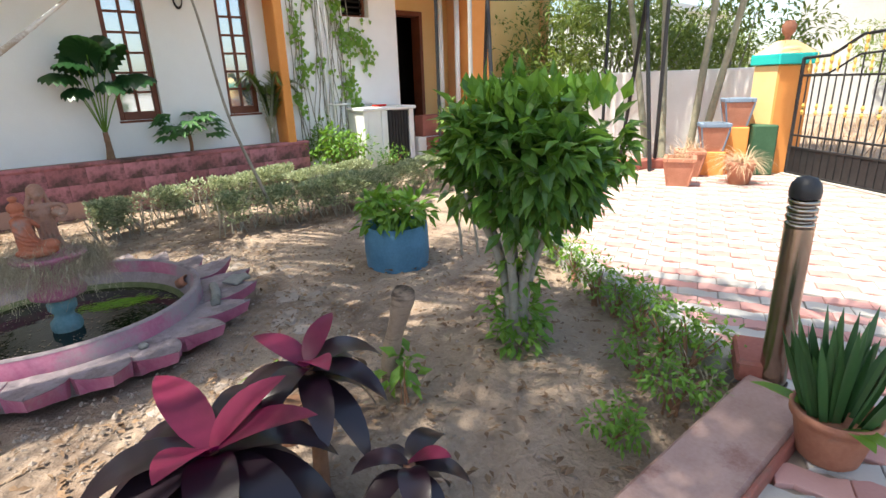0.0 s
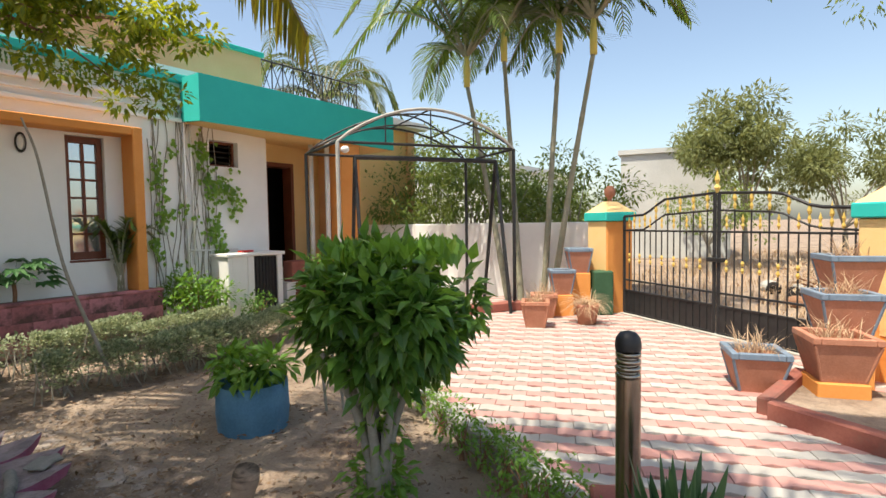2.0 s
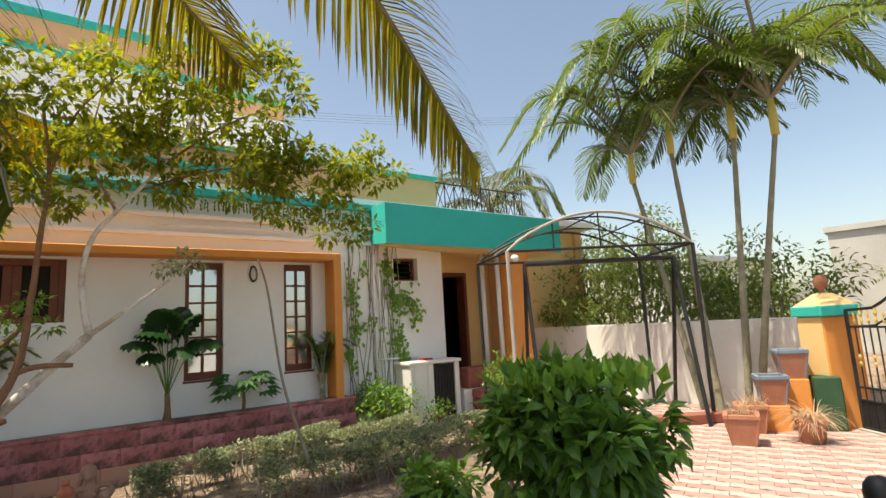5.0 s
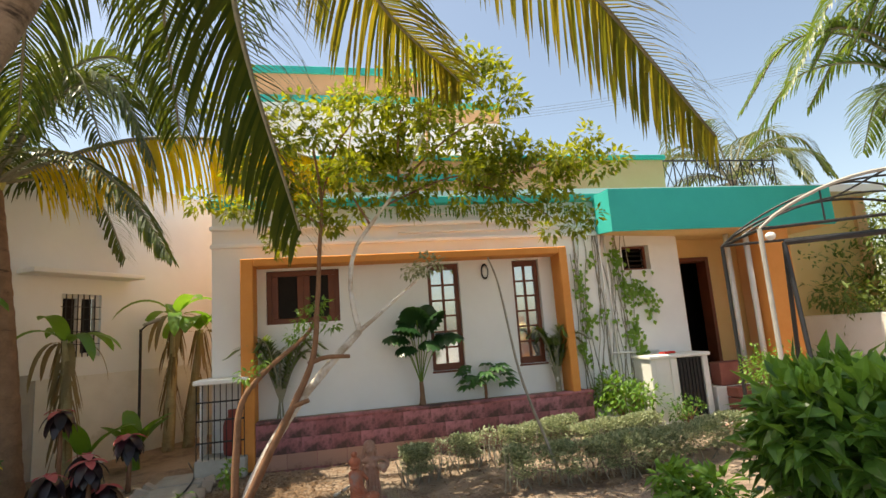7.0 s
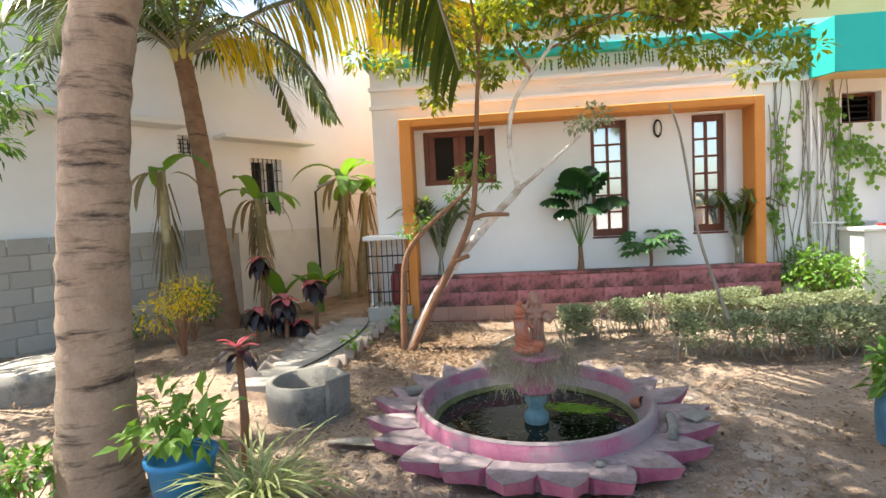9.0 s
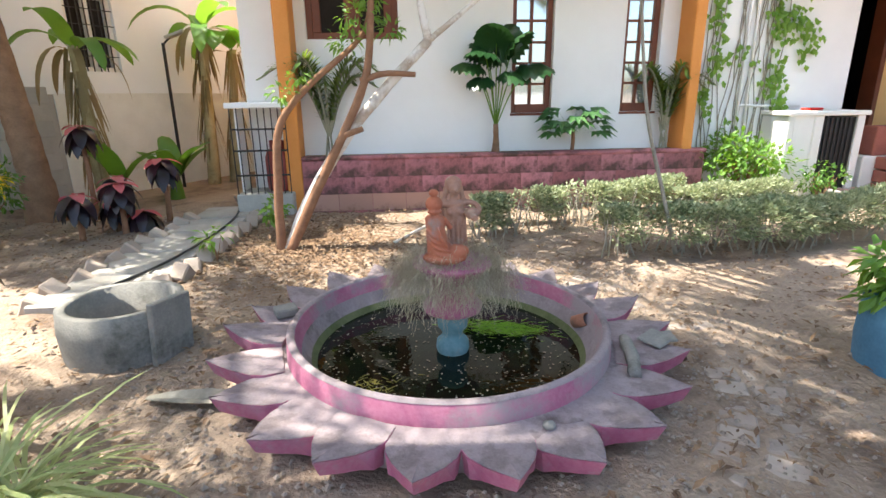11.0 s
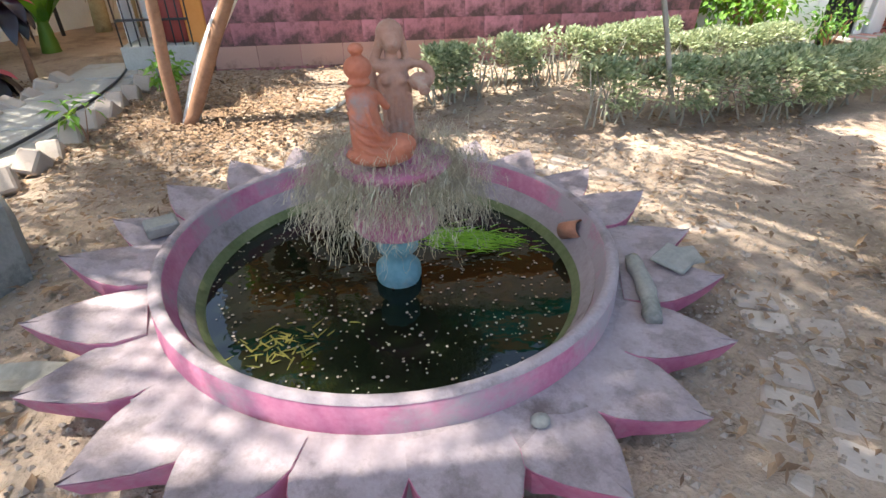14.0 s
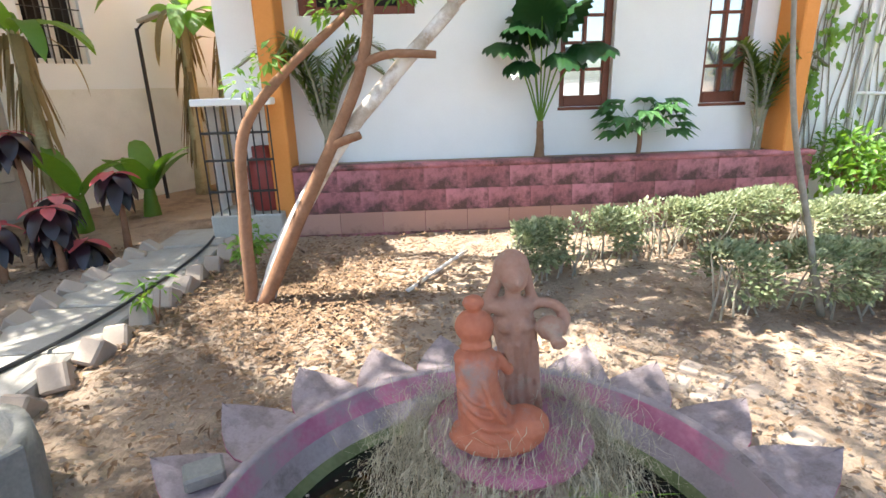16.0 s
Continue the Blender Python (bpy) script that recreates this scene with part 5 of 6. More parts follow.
# ---- planter plants on the plinth ----
fp = thing("fan_palm", "small fan palm with dark pleated round leaves", "palm", pose(.80, -.29, .62))
part("trunk", tube(curve([(0, 0, -.03), (.005, 0, .15), (0, 0, .34)], 4), [.05, .048, .045, .04, .038, .036, .034, .032, .03], 10, .12, rng), "trunk_dark", fp, "fibrous brown trunk", True)


def fan_leaf(tip, out, rad, seg=17):
    """Round pleated leaf blade, drooping outwards at the end of a stalk."""
    tip = Vector(tip)
    fwd = Vector(out).normalized()
    s = fwd.cross(Vector((0, -.25, 1))).normalized()
    nrm = s.cross(fwd).normalized()
    v, f = [tip], []
    for i in range(2 * seg + 1):
        a = radians(-160 + 320 * i / (2 * seg))
        rr = rad * (1.0 if i % 2 == 0 else .94) * (.84 + .16 * math.cos(a))
        mid = tip + (fwd * math.cos(a) + s * math.sin(a)) * rr * .55 + nrm * ((.016 if i % 2 else -.010) - .03 * (1 - math.cos(a)) * rad)
        end = tip + (fwd * math.cos(a) + s * math.sin(a)) * rr + nrm * ((.022 if i % 2 else -.016) - .22 * rad - .10 * rad * (1 - math.cos(a)))
        v += [mid, end]
        if i:
            k = 2 * i - 1
            f += [(0, k, k + 2), (k, k + 1, k + 3, k + 2)]
    return v, f


for i, (dx, dy, dz, rr, ox, oy, oz) in enumerate(((-.30, -.06, 1.00, .25, -1, -.35, -.10), (-.16, -.16, 1.10, .26, -.5, -.8, .1), (-.02, -.06, 1.22, .29, -.15, -.5, .7), (.16, -.08, 1.18, .28, .4, -.5, .6), (.34, -.10, .98, .32, 1, -.4, -.05), (.14, -.18, .90, .24, .5, -.8, -.35), (-.10, .02, 1.12, .24, -.6, .1, .5), (-.20, -.16, .84, .20, -.7, -.6, -.4), (.08, .02, 1.24, .24, .3, .1, .9))):
    st_ = part("stalk", tube(curve([(0, 0, .3), (dx * .5, dy * .5, .3 + (dz - .3) * .6), (dx, dy, dz)], 5), .007, 6), "leaf_light", fp, "pale leaf stalk")
    part("leaf", fan_leaf((dx, dy, dz), (ox, oy, oz), rr), "leaf_dark", st_, "pleated dark leaf", True)

pa = thing("papaya_plant", "young papaya plant with lobed leaves", "plant", pose(1.74, -.3, .62))
part("stem", tube(curve([(0, 0, -.03), (.01, 0, .12), (0, 0, .24)], 4), .022, 8), "bark_brown", pa, "pale stem")
lv = Leaves()
for i in range(22):
    a = i * 2.4
    el = -.2 + (i % 6) * .2
    c = Vector((math.cos(a) * .34 * math.cos(el), math.sin(a) * .16 - .06, .26 + .30 * math.sin(el) + .04))
    for k in range(7):
        b = -1.5 + k * .5
        dd = Vector((math.cos(a + b), math.sin(a + b) * .8, -.25))
        lv.add(c, dd, Vector((0, -.3, 1)), .20 if k in (2, 3, 4) else .14, .085)
    lv.strip(Vector((0, 0, .2)), c - Vector((0, 0, .2)), (c - Vector((0, 0, .2))).length, .008, 0, rng, 2)
part("leaves", lv.out(), "leaf_papaya", pa)


def small_palm(x, y, z, n, length, ll, seed, label, mat="leaf_areca", flat=1.0):
    r = random.Random(seed)
    t = thing("areca_palm", label, "palm", pose(x, y, z))
    for k in range(4):
        part("stem", tube([(r.uniform(-.06, .06), r.uniform(-.05, .05), -.03), (r.uniform(-.06, .06), r.uniform(-.05, .05), .4)], .013, 6), "ringed", t)
    for i in range(n):
        a = i * 2.4 + r.uniform(-.3, .3)
        q = r.uniform(.3, .75)
        L = length * r.uniform(.75, 1.1)
        c, s = math.cos(a) * q * L, math.sin(a) * q * L * flat
        s = min(s, .1)
        f1, f2 = frond([(0, 0, .25), (c * .3, s * .3, .25 + L * .5), (c * .7, s * .7, .25 + L * .78), (c * 1.1, s * 1.1, .25 + L * .66)], ll, 26, r, .5, .026)
        fr = part("frond", f1, "ringed", t)
        part("foliage", f2, mat, fr)
    return t


small_palm(2.90, -.27, .60, 8, .86, .22, 3, "small feathery palm in the planter corner", flat=.5)
small_palm(-1.15, -.27, .60, 9, 1.0, .22, 6, "small feathery palm in the planter by the pillar", flat=.5)
leafy_clump("shrub", "round light green shrub with broad leaves at the wall", 3.86, -.50, 0, .50, .42, 900, .10, .05, "leaf_light", 14, 16, "shrub", .48)
leafy_clump("shrub", "small green shrub near the utility box", 4.55, -.95, 0, .26, .25, 260, .07, .035, "leaf_bush", 16, 8)
leafy_clump("shrub", "tall flowering shrub with slender stems by the porch", 5.2, -2.0, 0, .45, .6, 800, .07, .035, "leaf_light", 18, 14, "shrub", .75)
leafy_clump("weed", "small green plant at the foot of the tree", -1.58, -1.45, 0, .2, .2, 140, .08, .04, "leaf_light", 19, 6, "weed")
leafy_clump("weed", "young shoot beside the path", -1.88, -2.30, .02, .13, .16, 34, .10, .045, "leaf_light", 23, 4, "weed")
leafy_clump("shrub", "yellowing spindly shrub by the wall", -4.05, -2.0, 0, .42, .42, 900, .07, .018, "leaf_yellow", 24, 14, "shrub", .55)
leafy_clump("shrub", "dark low shrub at the boundary wall", -5.4, -1.4, 0, .4, .22, 400, .07, .035, "leaf_bush", 25, 8)
leafy_clump("shrub", "green shrub behind the yellow one", -4.4, -1.2, 0, .35, .4, 400, .09, .04, "leaf_bush", 26, 8)

# creeper on the wall
cr = thing("wall_creeper", "green creeper climbing the white wall on thin stems", "climbing plant")
r = random.Random(33)
st_, lv = [], Leaves()
for k in range(22):
    x = r.choice([r.uniform(3.22, 3.75), r.uniform(3.9, 4.35), r.uniform(3.3, 4.4)])
    pts = [(x, -.115, .3)]
    z = .3
    while z < r.uniform(2.6, 3.5):
        z += .35
        x += r.uniform(-.07, .07)
        pts.append((x, -.118, z))
    st_.append(tube(curve(pts, 4), .006, 5))
part("stemwork", join(*st_), "bark_grey", cr, "thin grey stems")
for (cx, cz, rx, rz, nn) in ((3.50, 2.25, .10, .30, 40), (3.58, 1.72, .12, .28, 44), (3.45, 1.2, .1, .2, 24), (4.16, 2.62, .15, .26, 52), (4.28, 2.15, .16, .2, 50), (4.52, 2.1, .22, .22, 70), (4.70, 1.9, .14, .26, 44), (4.32, 1.5, .16, .26, 60), (4.42, 1.15, .12, .2, 34), (3.75, 2.6, .1, .2, 14), (3.9, 1.75, .12, .15, 14)):
    for _ in range(nn):
        p = Vector((cx + r.gauss(0, rx * .55), -.13 - r.uniform(0, .05), cz + r.gauss(0, rz * .55)))
        lv.add(p, Vector((r.uniform(-.6, .6), -.35, -1)), Vector((r.uniform(-.2, .2), -1, .3)), r.uniform(.055, .095), r.uniform(.05, .085))
part("leaves", lv.out(), "leaf_creeper", cr)
lv = Leaves()
for k in range(60):
    p = Vector((.3 + k * .058 + r.uniform(-.02, .02), -.22, 3.58 - r.uniform(0, .04)))
    for j in range(3):
        lv.add(p - Vector((0, 0, .05 * j)), Vector((r.uniform(-.3, .3), -.2, -1)), Vector((0, -1, .2)), .07, .032)
tagged(part("hanging_creeper", lv.out(), "leaf_bush"), "row of hanging dark creeper shoots under the roof edge", "creeper", kind="stuff")

# dry leaves and pebbles on the soil
r = random.Random(44)
lv = Leaves()
for k in range(16000):
    if k % 3 == 0:
        p = Vector((r.gauss(-1.2, .55), r.gauss(-1.9, .6), .01))
    else:
        p = Vector((r.uniform(-5.5, 3.0), r.uniform(-7.1, -.5), .008))
    if (p - PC).xy.length < 1.15 or inside(p.x, p.y, PAVE) or p.y > -.5:
        continue
    p.z += .025 * abs(noise.noise(p * 3))
    lv.add(p, Vector((r.uniform(-1, 1), r.uniform(-1, 1), r.uniform(-.05, .2))), Vector((0, 0, 1)) + unit(r) * .4, r.uniform(.018, .075), r.uniform(.008, .03))
tagged(part("leaf_litter", lv.out(), "litter"), "scattered dry brown leaves on the soil", "leaf litter", kind="stuff")
pv_, pf_ = [], []
for k in range(9000):
    a, rr = r.uniform(0, 6.283), r.uniform(1.0, 1.9)
    if k % 2:
        x, y = PC.x + rr * math.cos(a), PC.y + rr * math.sin(a)
    else:
        x, y = r.uniform(-5, 3), r.uniform(-7.1, -.5)
    if inside(x, y, PAVE) or (Vector((x, y, 0)) - PC).length < .95:
        continue
    s = r.uniform(.003, .014) * r.uniform(.5, 1.2)
    k0 = len(pv_)
    pv_ += [(x - s, y, .0), (x, y - s, .0), (x + s * 1.2, y, .0), (x, y + s, .0), (x + r.uniform(-.3, .3) * s, y, s * r.uniform(.6, 1.1))]
    pf_ += [(k0, k0 + 1, k0 + 4), (k0 + 1, k0 + 2, k0 + 4), (k0 + 2, k0 + 3, k0 + 4), (k0 + 3, k0, k0 + 4)]
tagged(part("pebbles", (pv_, pf_), "pebble"), "small pebbles and soil crumbs", "pebbles", kind="stuff")
tagged(part("fallen_branch", tube(curve([(-.45, -2.0, .02), (-.2, -1.58, .03), (.02, -1.18, .02)], 5), .014, 6), "bark"), "reddish fallen branch on the soil", "branch")
tagged(part("palm_husk", blade((-1.56, -4.40, .02), (1, -.15, .02), (0, 0, 1), .55, .12, .02, 6, .25), "bark_grey"), "grey dry palm spathe on the soil", "palm husk")


# ---- leaning garden tree ----
tr = thing("garden_tree", "slender leaning tree with pale peeling bark and airy yellow-green leaves", "tree", pose(-1.40, -2.02, 0))
tr.scale = (.965, .965, .975)
rng = random.Random(51)


def limb(pts, r0, r1, mat, label="", n=6):
    c = curve([(x + 1.38, y + 1.8, z) for x, y, z in pts], n)
    k = len(c)
    return part("limb", tube(c, [r0 + (r1 - r0) * i / (k - 1) for i in range(k)], 9, .07, rng), mat, tr, label, True)


limb([(-1.36, -1.8, -.05), (-1.15, -1.78, .42), (-.80, -1.8, .95), (-.42, -1.8, 1.38), (-.04, -1.8, 1.76)], .058, .040, "bark", "pale trunk with peeling bark")
limb([(-.04, -1.8, 1.74), (-.10, -1.8, 2.05), (-.12, -1.8, 2.38), (-.05, -1.82, 2.7), (.14, -1.84, 2.98), (.54, -1.9, 3.5), (.9, -1.9, 4.2)], .036, .014, "bark", "pale limb")
limb([(-.05, -1.8, 1.75), (.25, -1.82, 1.98), (.55, -1.84, 2.22), (.84, -1.86, 2.46)], .026, .012, "bark", "pale limb")
limb([(-1.42, -1.8, -.05), (-1.40, -1.78, .55), (-1.34, -1.76, 1.08), (-1.06, -1.75, 1.42), (-.62, -1.74, 1.78), (-.5, -1.7, 2.1)], .045, .016, "bark_brown", "brown limb")
limb([(-1.34, -1.84, -.02), (-1.05, -1.84, .55), (-.80, -1.86, 1.0), (-.57, -1.88, 1.5), (-.50, -1.86, 2.1), (-.46, -1.84, 2.7), (-.42, -1.8, 3.3), (-.5, -1.8, 4.0)], .048, .014, "bark_brown", "brown limb")
limb([(-.62, -1.88, 1.44), (-.42, -1.9, 1.5), (-.16, -1.9, 1.49)], .026, .022, "bark_brown", "cut stub")
limb([(-.80, -1.86, 1.0), (-.72, -1.9, 1.03), (-.62, -1.92, 1.06)], .028, .024, "bark_brown", "cut stub")
tips = []
for (a, b, c) in (((-.45, -1.8, 3.2), (-.9, -1.9, 3.9), (-1.0, -2.0, 4.3)), ((.14, -1.84, 2.98), (-.1, -1.6, 3.6), (0, -1.6, 4.4)), ((.3, -1.85, 3.2), (1.1, -2.0, 3.5), (1.9, -2.0, 3.55)), ((.54, -1.9, 3.5), (1.2, -1.8, 4.1), (1.9, -1.8, 4.5)), ((.9, -1.9, 4.2), (1.1, -1.9, 4.7), (1.7, -1.9, 5.1)), ((1.2, -1.95, 3.5), (1.9, -1.9, 3.3), (2.5, -1.8, 3.0)), ((1.9, -2, 3.55), (2.5, -1.9, 3.7), (2.9, -1.9, 3.6)), ((-.42, -1.8, 3.3), (-.2, -2.1, 3.9), (.3, -2.2, 4.5)), ((.5, -1.9, 3.5), (.5, -2.2, 4.0), (.7, -2.3, 4.7)), ((-.4, -1.8, 3.0), (-.7, -1.6, 3.2), (-1.2, -1.6, 3.4))):
    limb([a, b, c], .016, .006, "bark_brown")
    for q in (b, c):
        tips.append(Vector(q))
    tips.append(Vector(a).lerp(Vector(b), .6))
    tips.append(Vector(b).lerp(Vector(c), .5))
cl = []
for p in tips:
    for k in range(5):
        cl.append((p + Vector((1.38, 1.8, 0)) + Vector((rng.gauss(0, .26), rng.gauss(0, .26), rng.gauss(.02, .18))), rng.uniform(.09, .2)))
part("crown", crown_leaves(cl, rng, 10500, .115, .052, .8), "leaf_tree", tr, "airy yellow-green leaves")
part("leaves", crown_leaves([(Vector((.80 + 1.38, -.05, 2.5)), .2), (Vector((.62 + 1.38, -.05, 2.42)), .13)], rng, 230, .07, .032), "leaf_hedge", tr, "pale leaf cluster")
part("leaves", crown_leaves([(Vector((-.62 + 1.38, .05, 1.95)), .16), (Vector((-.75 + 1.38, .05, 1.75)), .13), (Vector((-.5 + 1.38, .05, 2.1)), .12), (Vector((-.35 + 1.38, 0, 1.85)), .1), (Vector((-1.3 + 1.38, .05, 1.35)), .1), (Vector((-1.15 + 1.38, 0, 1.5)), .1)], rng, 260, .09, .034), "leaf_light", tr, "fresh green shoots")


# ---- coconut palms ----
def trunk_rings(pts, r0, r1, mat, parent, n=10, flare=.35):
    c = curve(pts, n)
    k = len(c)
    rad = []
    for i in range(k):
        t = i / (k - 1)
        rad.append((r0 + (r1 - r0) * t) * (1 + flare * math.exp(-t * 14)) * (1 + .035 * ((i % 3) == 0) - .02 * ((i % 3) == 1)))
    return part("trunk", tube(c, rad, 18, .025, rng), mat, parent, "ringed rough trunk", True)


def palm_frond(parent, pts, ll, count, mat, droop=1.0, width=.036, spread=1.0, vee=.25, label=""):
    f1, f2 = frond(pts, ll, count, rng, droop, width, spread, .1, vee)
    fr = part("frond", f1, "ringed", parent, label)
    part("foliage", f2, mat, fr)


c1 = thing("coconut_palm", "tall coconut palm with a thick ringed trunk and drooping fronds", "palm", pose(-2.70, -5.0, 0))
O1 = Vector((-2.70, -5.0, 0))
trunk_rings([(0, 0, -.1), (.06, 0, .8), (.12, 0, 1.5), (.24, .02, 2.5), (.55, .02, 3.4), (1.0, .02, 4.4), (1.6, 0, 5.8)], .185, .14, "trunk_palm", c1, 12)
K1 = Vector((1.62, 0, 5.8))
# the last four are unseen fronds added to shade the soil and paving
ends = [((1.66, -4.5, 4.35), (2.72, -4.45, 3.05)), ((.15, -3.45, 4.8), (1.05, -2.85, 4.3)), ((-.92, -4.55, 3.85), (-.58, -4.06, 2.45)), ((-2.7, -3.5, 5.0), (-3.3, -2.5, 3.9)), ((-1.8, -3.3, 5.1), (-1.9, -2.3, 3.9)), ((-.3, -6.8, 5.7), (.0, -8.0, 4.7)), ((-1.2, -7.0, 5.8), (-1.4, -8.2, 4.9)), ((.6, -6.3, 5.6), (1.4, -7.2, 4.7)), ((-2.2, -6.7, 5.8), (-3.0, -7.6, 5.0))]
for k, (mid, end) in enumerate(ends):
    m, e = Vector(mid) - O1, Vector(end) - O1
    q = K1.lerp(m, .5) + Vector((0, 0, .35))
    # first two fronds take the copy with sunlight in its colour
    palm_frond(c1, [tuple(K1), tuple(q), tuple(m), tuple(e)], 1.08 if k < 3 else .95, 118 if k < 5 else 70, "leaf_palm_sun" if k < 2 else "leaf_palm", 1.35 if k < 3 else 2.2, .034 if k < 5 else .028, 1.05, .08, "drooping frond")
for i in range(7):
    a = i * 2.4 + .7
    d = Vector((math.cos(a), math.sin(a), 0))
    if d.x > .3:
        continue
    if d.y < -.2 and d.x > -.3:
        d.y *= .8
    el = [.95, .55, .2, -.1][i % 4]
    L = rng.uniform(2.6, 3.3)
    p1 = K1 + d * L * .35 + Vector((0, 0, L * .38 * el + .25))
    p2 = K1 + d * L * .7 + Vector((0, 0, L * .5 * el + .05))
    p3 = K1 + d * L * .95 + Vector((0, 0, L * .35 * el - .7))
    palm_frond(c1, [tuple(K1), tuple(p1), tuple(p2), tuple(p3)], .85, 40, "leaf_palm", 1.6, .026)
# palm added for the shade its crown throws on the pool
c4 = thing("coconut_palm", "coconut palm added beside the wall to shade the pool", "palm", pose(-5.7, -5.4, 0))
trunk_rings([(0, 0, -.1), (.35, .2, 1.6), (1.0, .7, 3.4), (2.1, 1.6, 5.9)], .17, .13, "trunk_palm", c4, 8)
K4 = Vector((2.1, 1.6, 5.9))
for i in range(9):
    a = i * 2.4
    d = Vector((math.cos(a), math.sin(a), 0))
    el = [1.0, .6, .25, -.05][i % 4]
    L = rng.uniform(2.0, 2.5)
    palm_frond(c4, [tuple(K4), tuple(K4 + d * L * .35 + Vector((0, 0, L * .38 * el + .2))), tuple(K4 + d * L * .7 + Vector((0, 0, L * .48 * el))), tuple(K4 + d * L * .95 + Vector((0, 0, L * .34 * el - .8)))], .75, 40, "leaf_palm", 1.6, .03)
# unseen palm added behind the viewpoint to shade the paving and kerb
c5 = thing("coconut_palm", "unseen coconut palm added to shade the paving", "palm", pose(-3.4, -10.2, 0))
trunk_rings([(0, 0, -.1), (.4, .2, 1.6), (1.2, .8, 3.6), (2.6, 1.7, 6.2)], .17, .13, "trunk_palm", c5, 8)
K5 = Vector((2.6, 1.7, 6.2))
for i in range(13):
    a = i * 2.4
    d = Vector((math.cos(a), math.sin(a), 0))
    el = [1.0, .6, .25, -.05][i % 4]
    L = rng.uniform(2.2, 2.8)
    palm_frond(c5, [tuple(K5), tuple(K5 + d * L * .35 + Vector((0, 0, L * .38 * el + .2))), tuple(K5 + d * L * .7 + Vector((0, 0, L * .48 * el))), tuple(K5 + d * L * .95 + Vector((0, 0, L * .34 * el - .8)))], .85, 50, "leaf_palm", 1.6, .045)
c2 = thing("coconut_palm", "young coconut palm with a brown trunk and arching fronds", "palm", pose(-4.30, -.45, 0))
trunk_rings([(0, 0, -.1), (-.05, 0, .9), (-.15, 0, 2.0), (-.27, 0, 3.0), (-.40, 0, 4.0)], .15, .12, "trunk_dark", c2, 12, .5)
K2 = Vector((-.39, 0, 3.95))
for i in range(7):
    a = i * .9
    part("boot", tube([tuple(K2 + Vector((math.cos(a) * .06, math.sin(a) * .06, -.15))), tuple(K2 + Vector((math.cos(a) * .2, math.sin(a) * .2, .25)))], [.05, .03], 6), "shaft", c2, "pale leaf base")
for i in range(17):
    a = i * 2.4
    d = Vector((math.cos(a), math.sin(a), 0))
    el = [1.3, .9, .5, .1][i % 4]
    L = rng.uniform(2.3, 2.9)
    p1 = K2 + d * L * .33 + Vector((0, 0, L * .42 * el + .22))
    p2 = K2 + d * L * .66 + Vector((0, 0, L * .52 * el + .05))
    p3 = K2 + d * L * .88 + Vector((0, 0, L * .4 * el - .75))
    palm_frond(c2, [tuple(K2), tuple(p1), tuple(p2), tuple(p3)], .85, 60, "leaf_palm", 1.6, .034)
palm_frond(c2, [tuple(K2), (1.3, -.35, 4.4), (2.9, -.7, 4.25), (4.1, -.85, 3.85)], 1.05, 110, "leaf_yellow", 1.6, .05, .25, -1.5, "yellowing frond")
palm_frond(c2, [tuple(K2), (.6, -.5, 4.2), (1.5, -.9, 3.6), (2.1, -1.1, 2.7)], .6, 50, "leaf_palm", 1.6, .04, 1, .1)


mg = thing("mango_tree", "dark leaved mango tree at the edge of the garden", "tree", pose(-5.9, -3.6, 0))
r = random.Random(88)
part("trunk", tube(curve([(0, 0, -.1), (.1, .1, 1.0), (.2, .0, 2.0)], 5), .09, 9, .06, r), "bark_grey", mg, "", True)
cl = []
for i in range(9):
    u = unit(r, -.3, .9)
    q = Vector((.3 + u.x * 1.1, u.y * 1.1, 2.7 + u.z * 1.1))
    part("limb", tube(curve([(.2, 0, 1.8), (.2 + u.x * .4, u.y * .4, 2.2), tuple(q)], 4), .03, 6), "bark_grey", mg)
    for k in range(4):
        cl.append((q + unit(r) * .35, r.uniform(.22, .4)))
part("crown", crown_leaves(cl, r, 1300, .17, .045, .9), "leaf_bush", mg, "dark drooping leaves")


# ---- areca palms by the gazebo ----
def areca(stems, label):
    t = thing("areca_palm", label, "palm", pose(*stems[0][0]))
    o = Vector(stems[0][0])
    for base, top, lean in stems:
        b, e = Vector(base) - o, Vector(top) - o
        m = b.lerp(e, .5) + Vector((lean, lean * .5, 0))
        c = curve([tuple(b - Vector((0, 0, .1))), tuple(m), tuple(e)], 14)
        part("stem", tube(c, [.058 - .0009 * i + (.004 if i % 3 == 0 else 0) for i in range(len(c))], 10), "ringed", t, "ringed grey-green stem", True)
        part("crownshaft", tube([tuple(e - Vector((0, 0, .05))), tuple(e + Vector((0, 0, .28))), tuple(e + Vector((0, 0, .6)))], [.058, .062, .03], 10), "shaft", t, "yellow-green crownshaft", True)
        K = e + Vector((0, 0, .5))
        for i in range(12):
            a = i * 2.4 + rng.uniform(-.2, .2)
            d = Vector((math.cos(a), math.sin(a), 0))
            el = [1.25, .9, .6, .25][i % 4]
            L = rng.uniform(1.9, 2.5)
            palm_frond(t, [tuple(K), tuple(K + d * L * .3 + Vector((0, 0, L * .42 * el + .12))), tuple(K + d * L * .66 + Vector((0, 0, L * .52 * el + .1))), tuple(K + d * L * .98 + Vector((0, 0, L * .35 * el - .45)))], .66, 48, "leaf_areca", 1.6, .034, 1.0, .45)
    return t


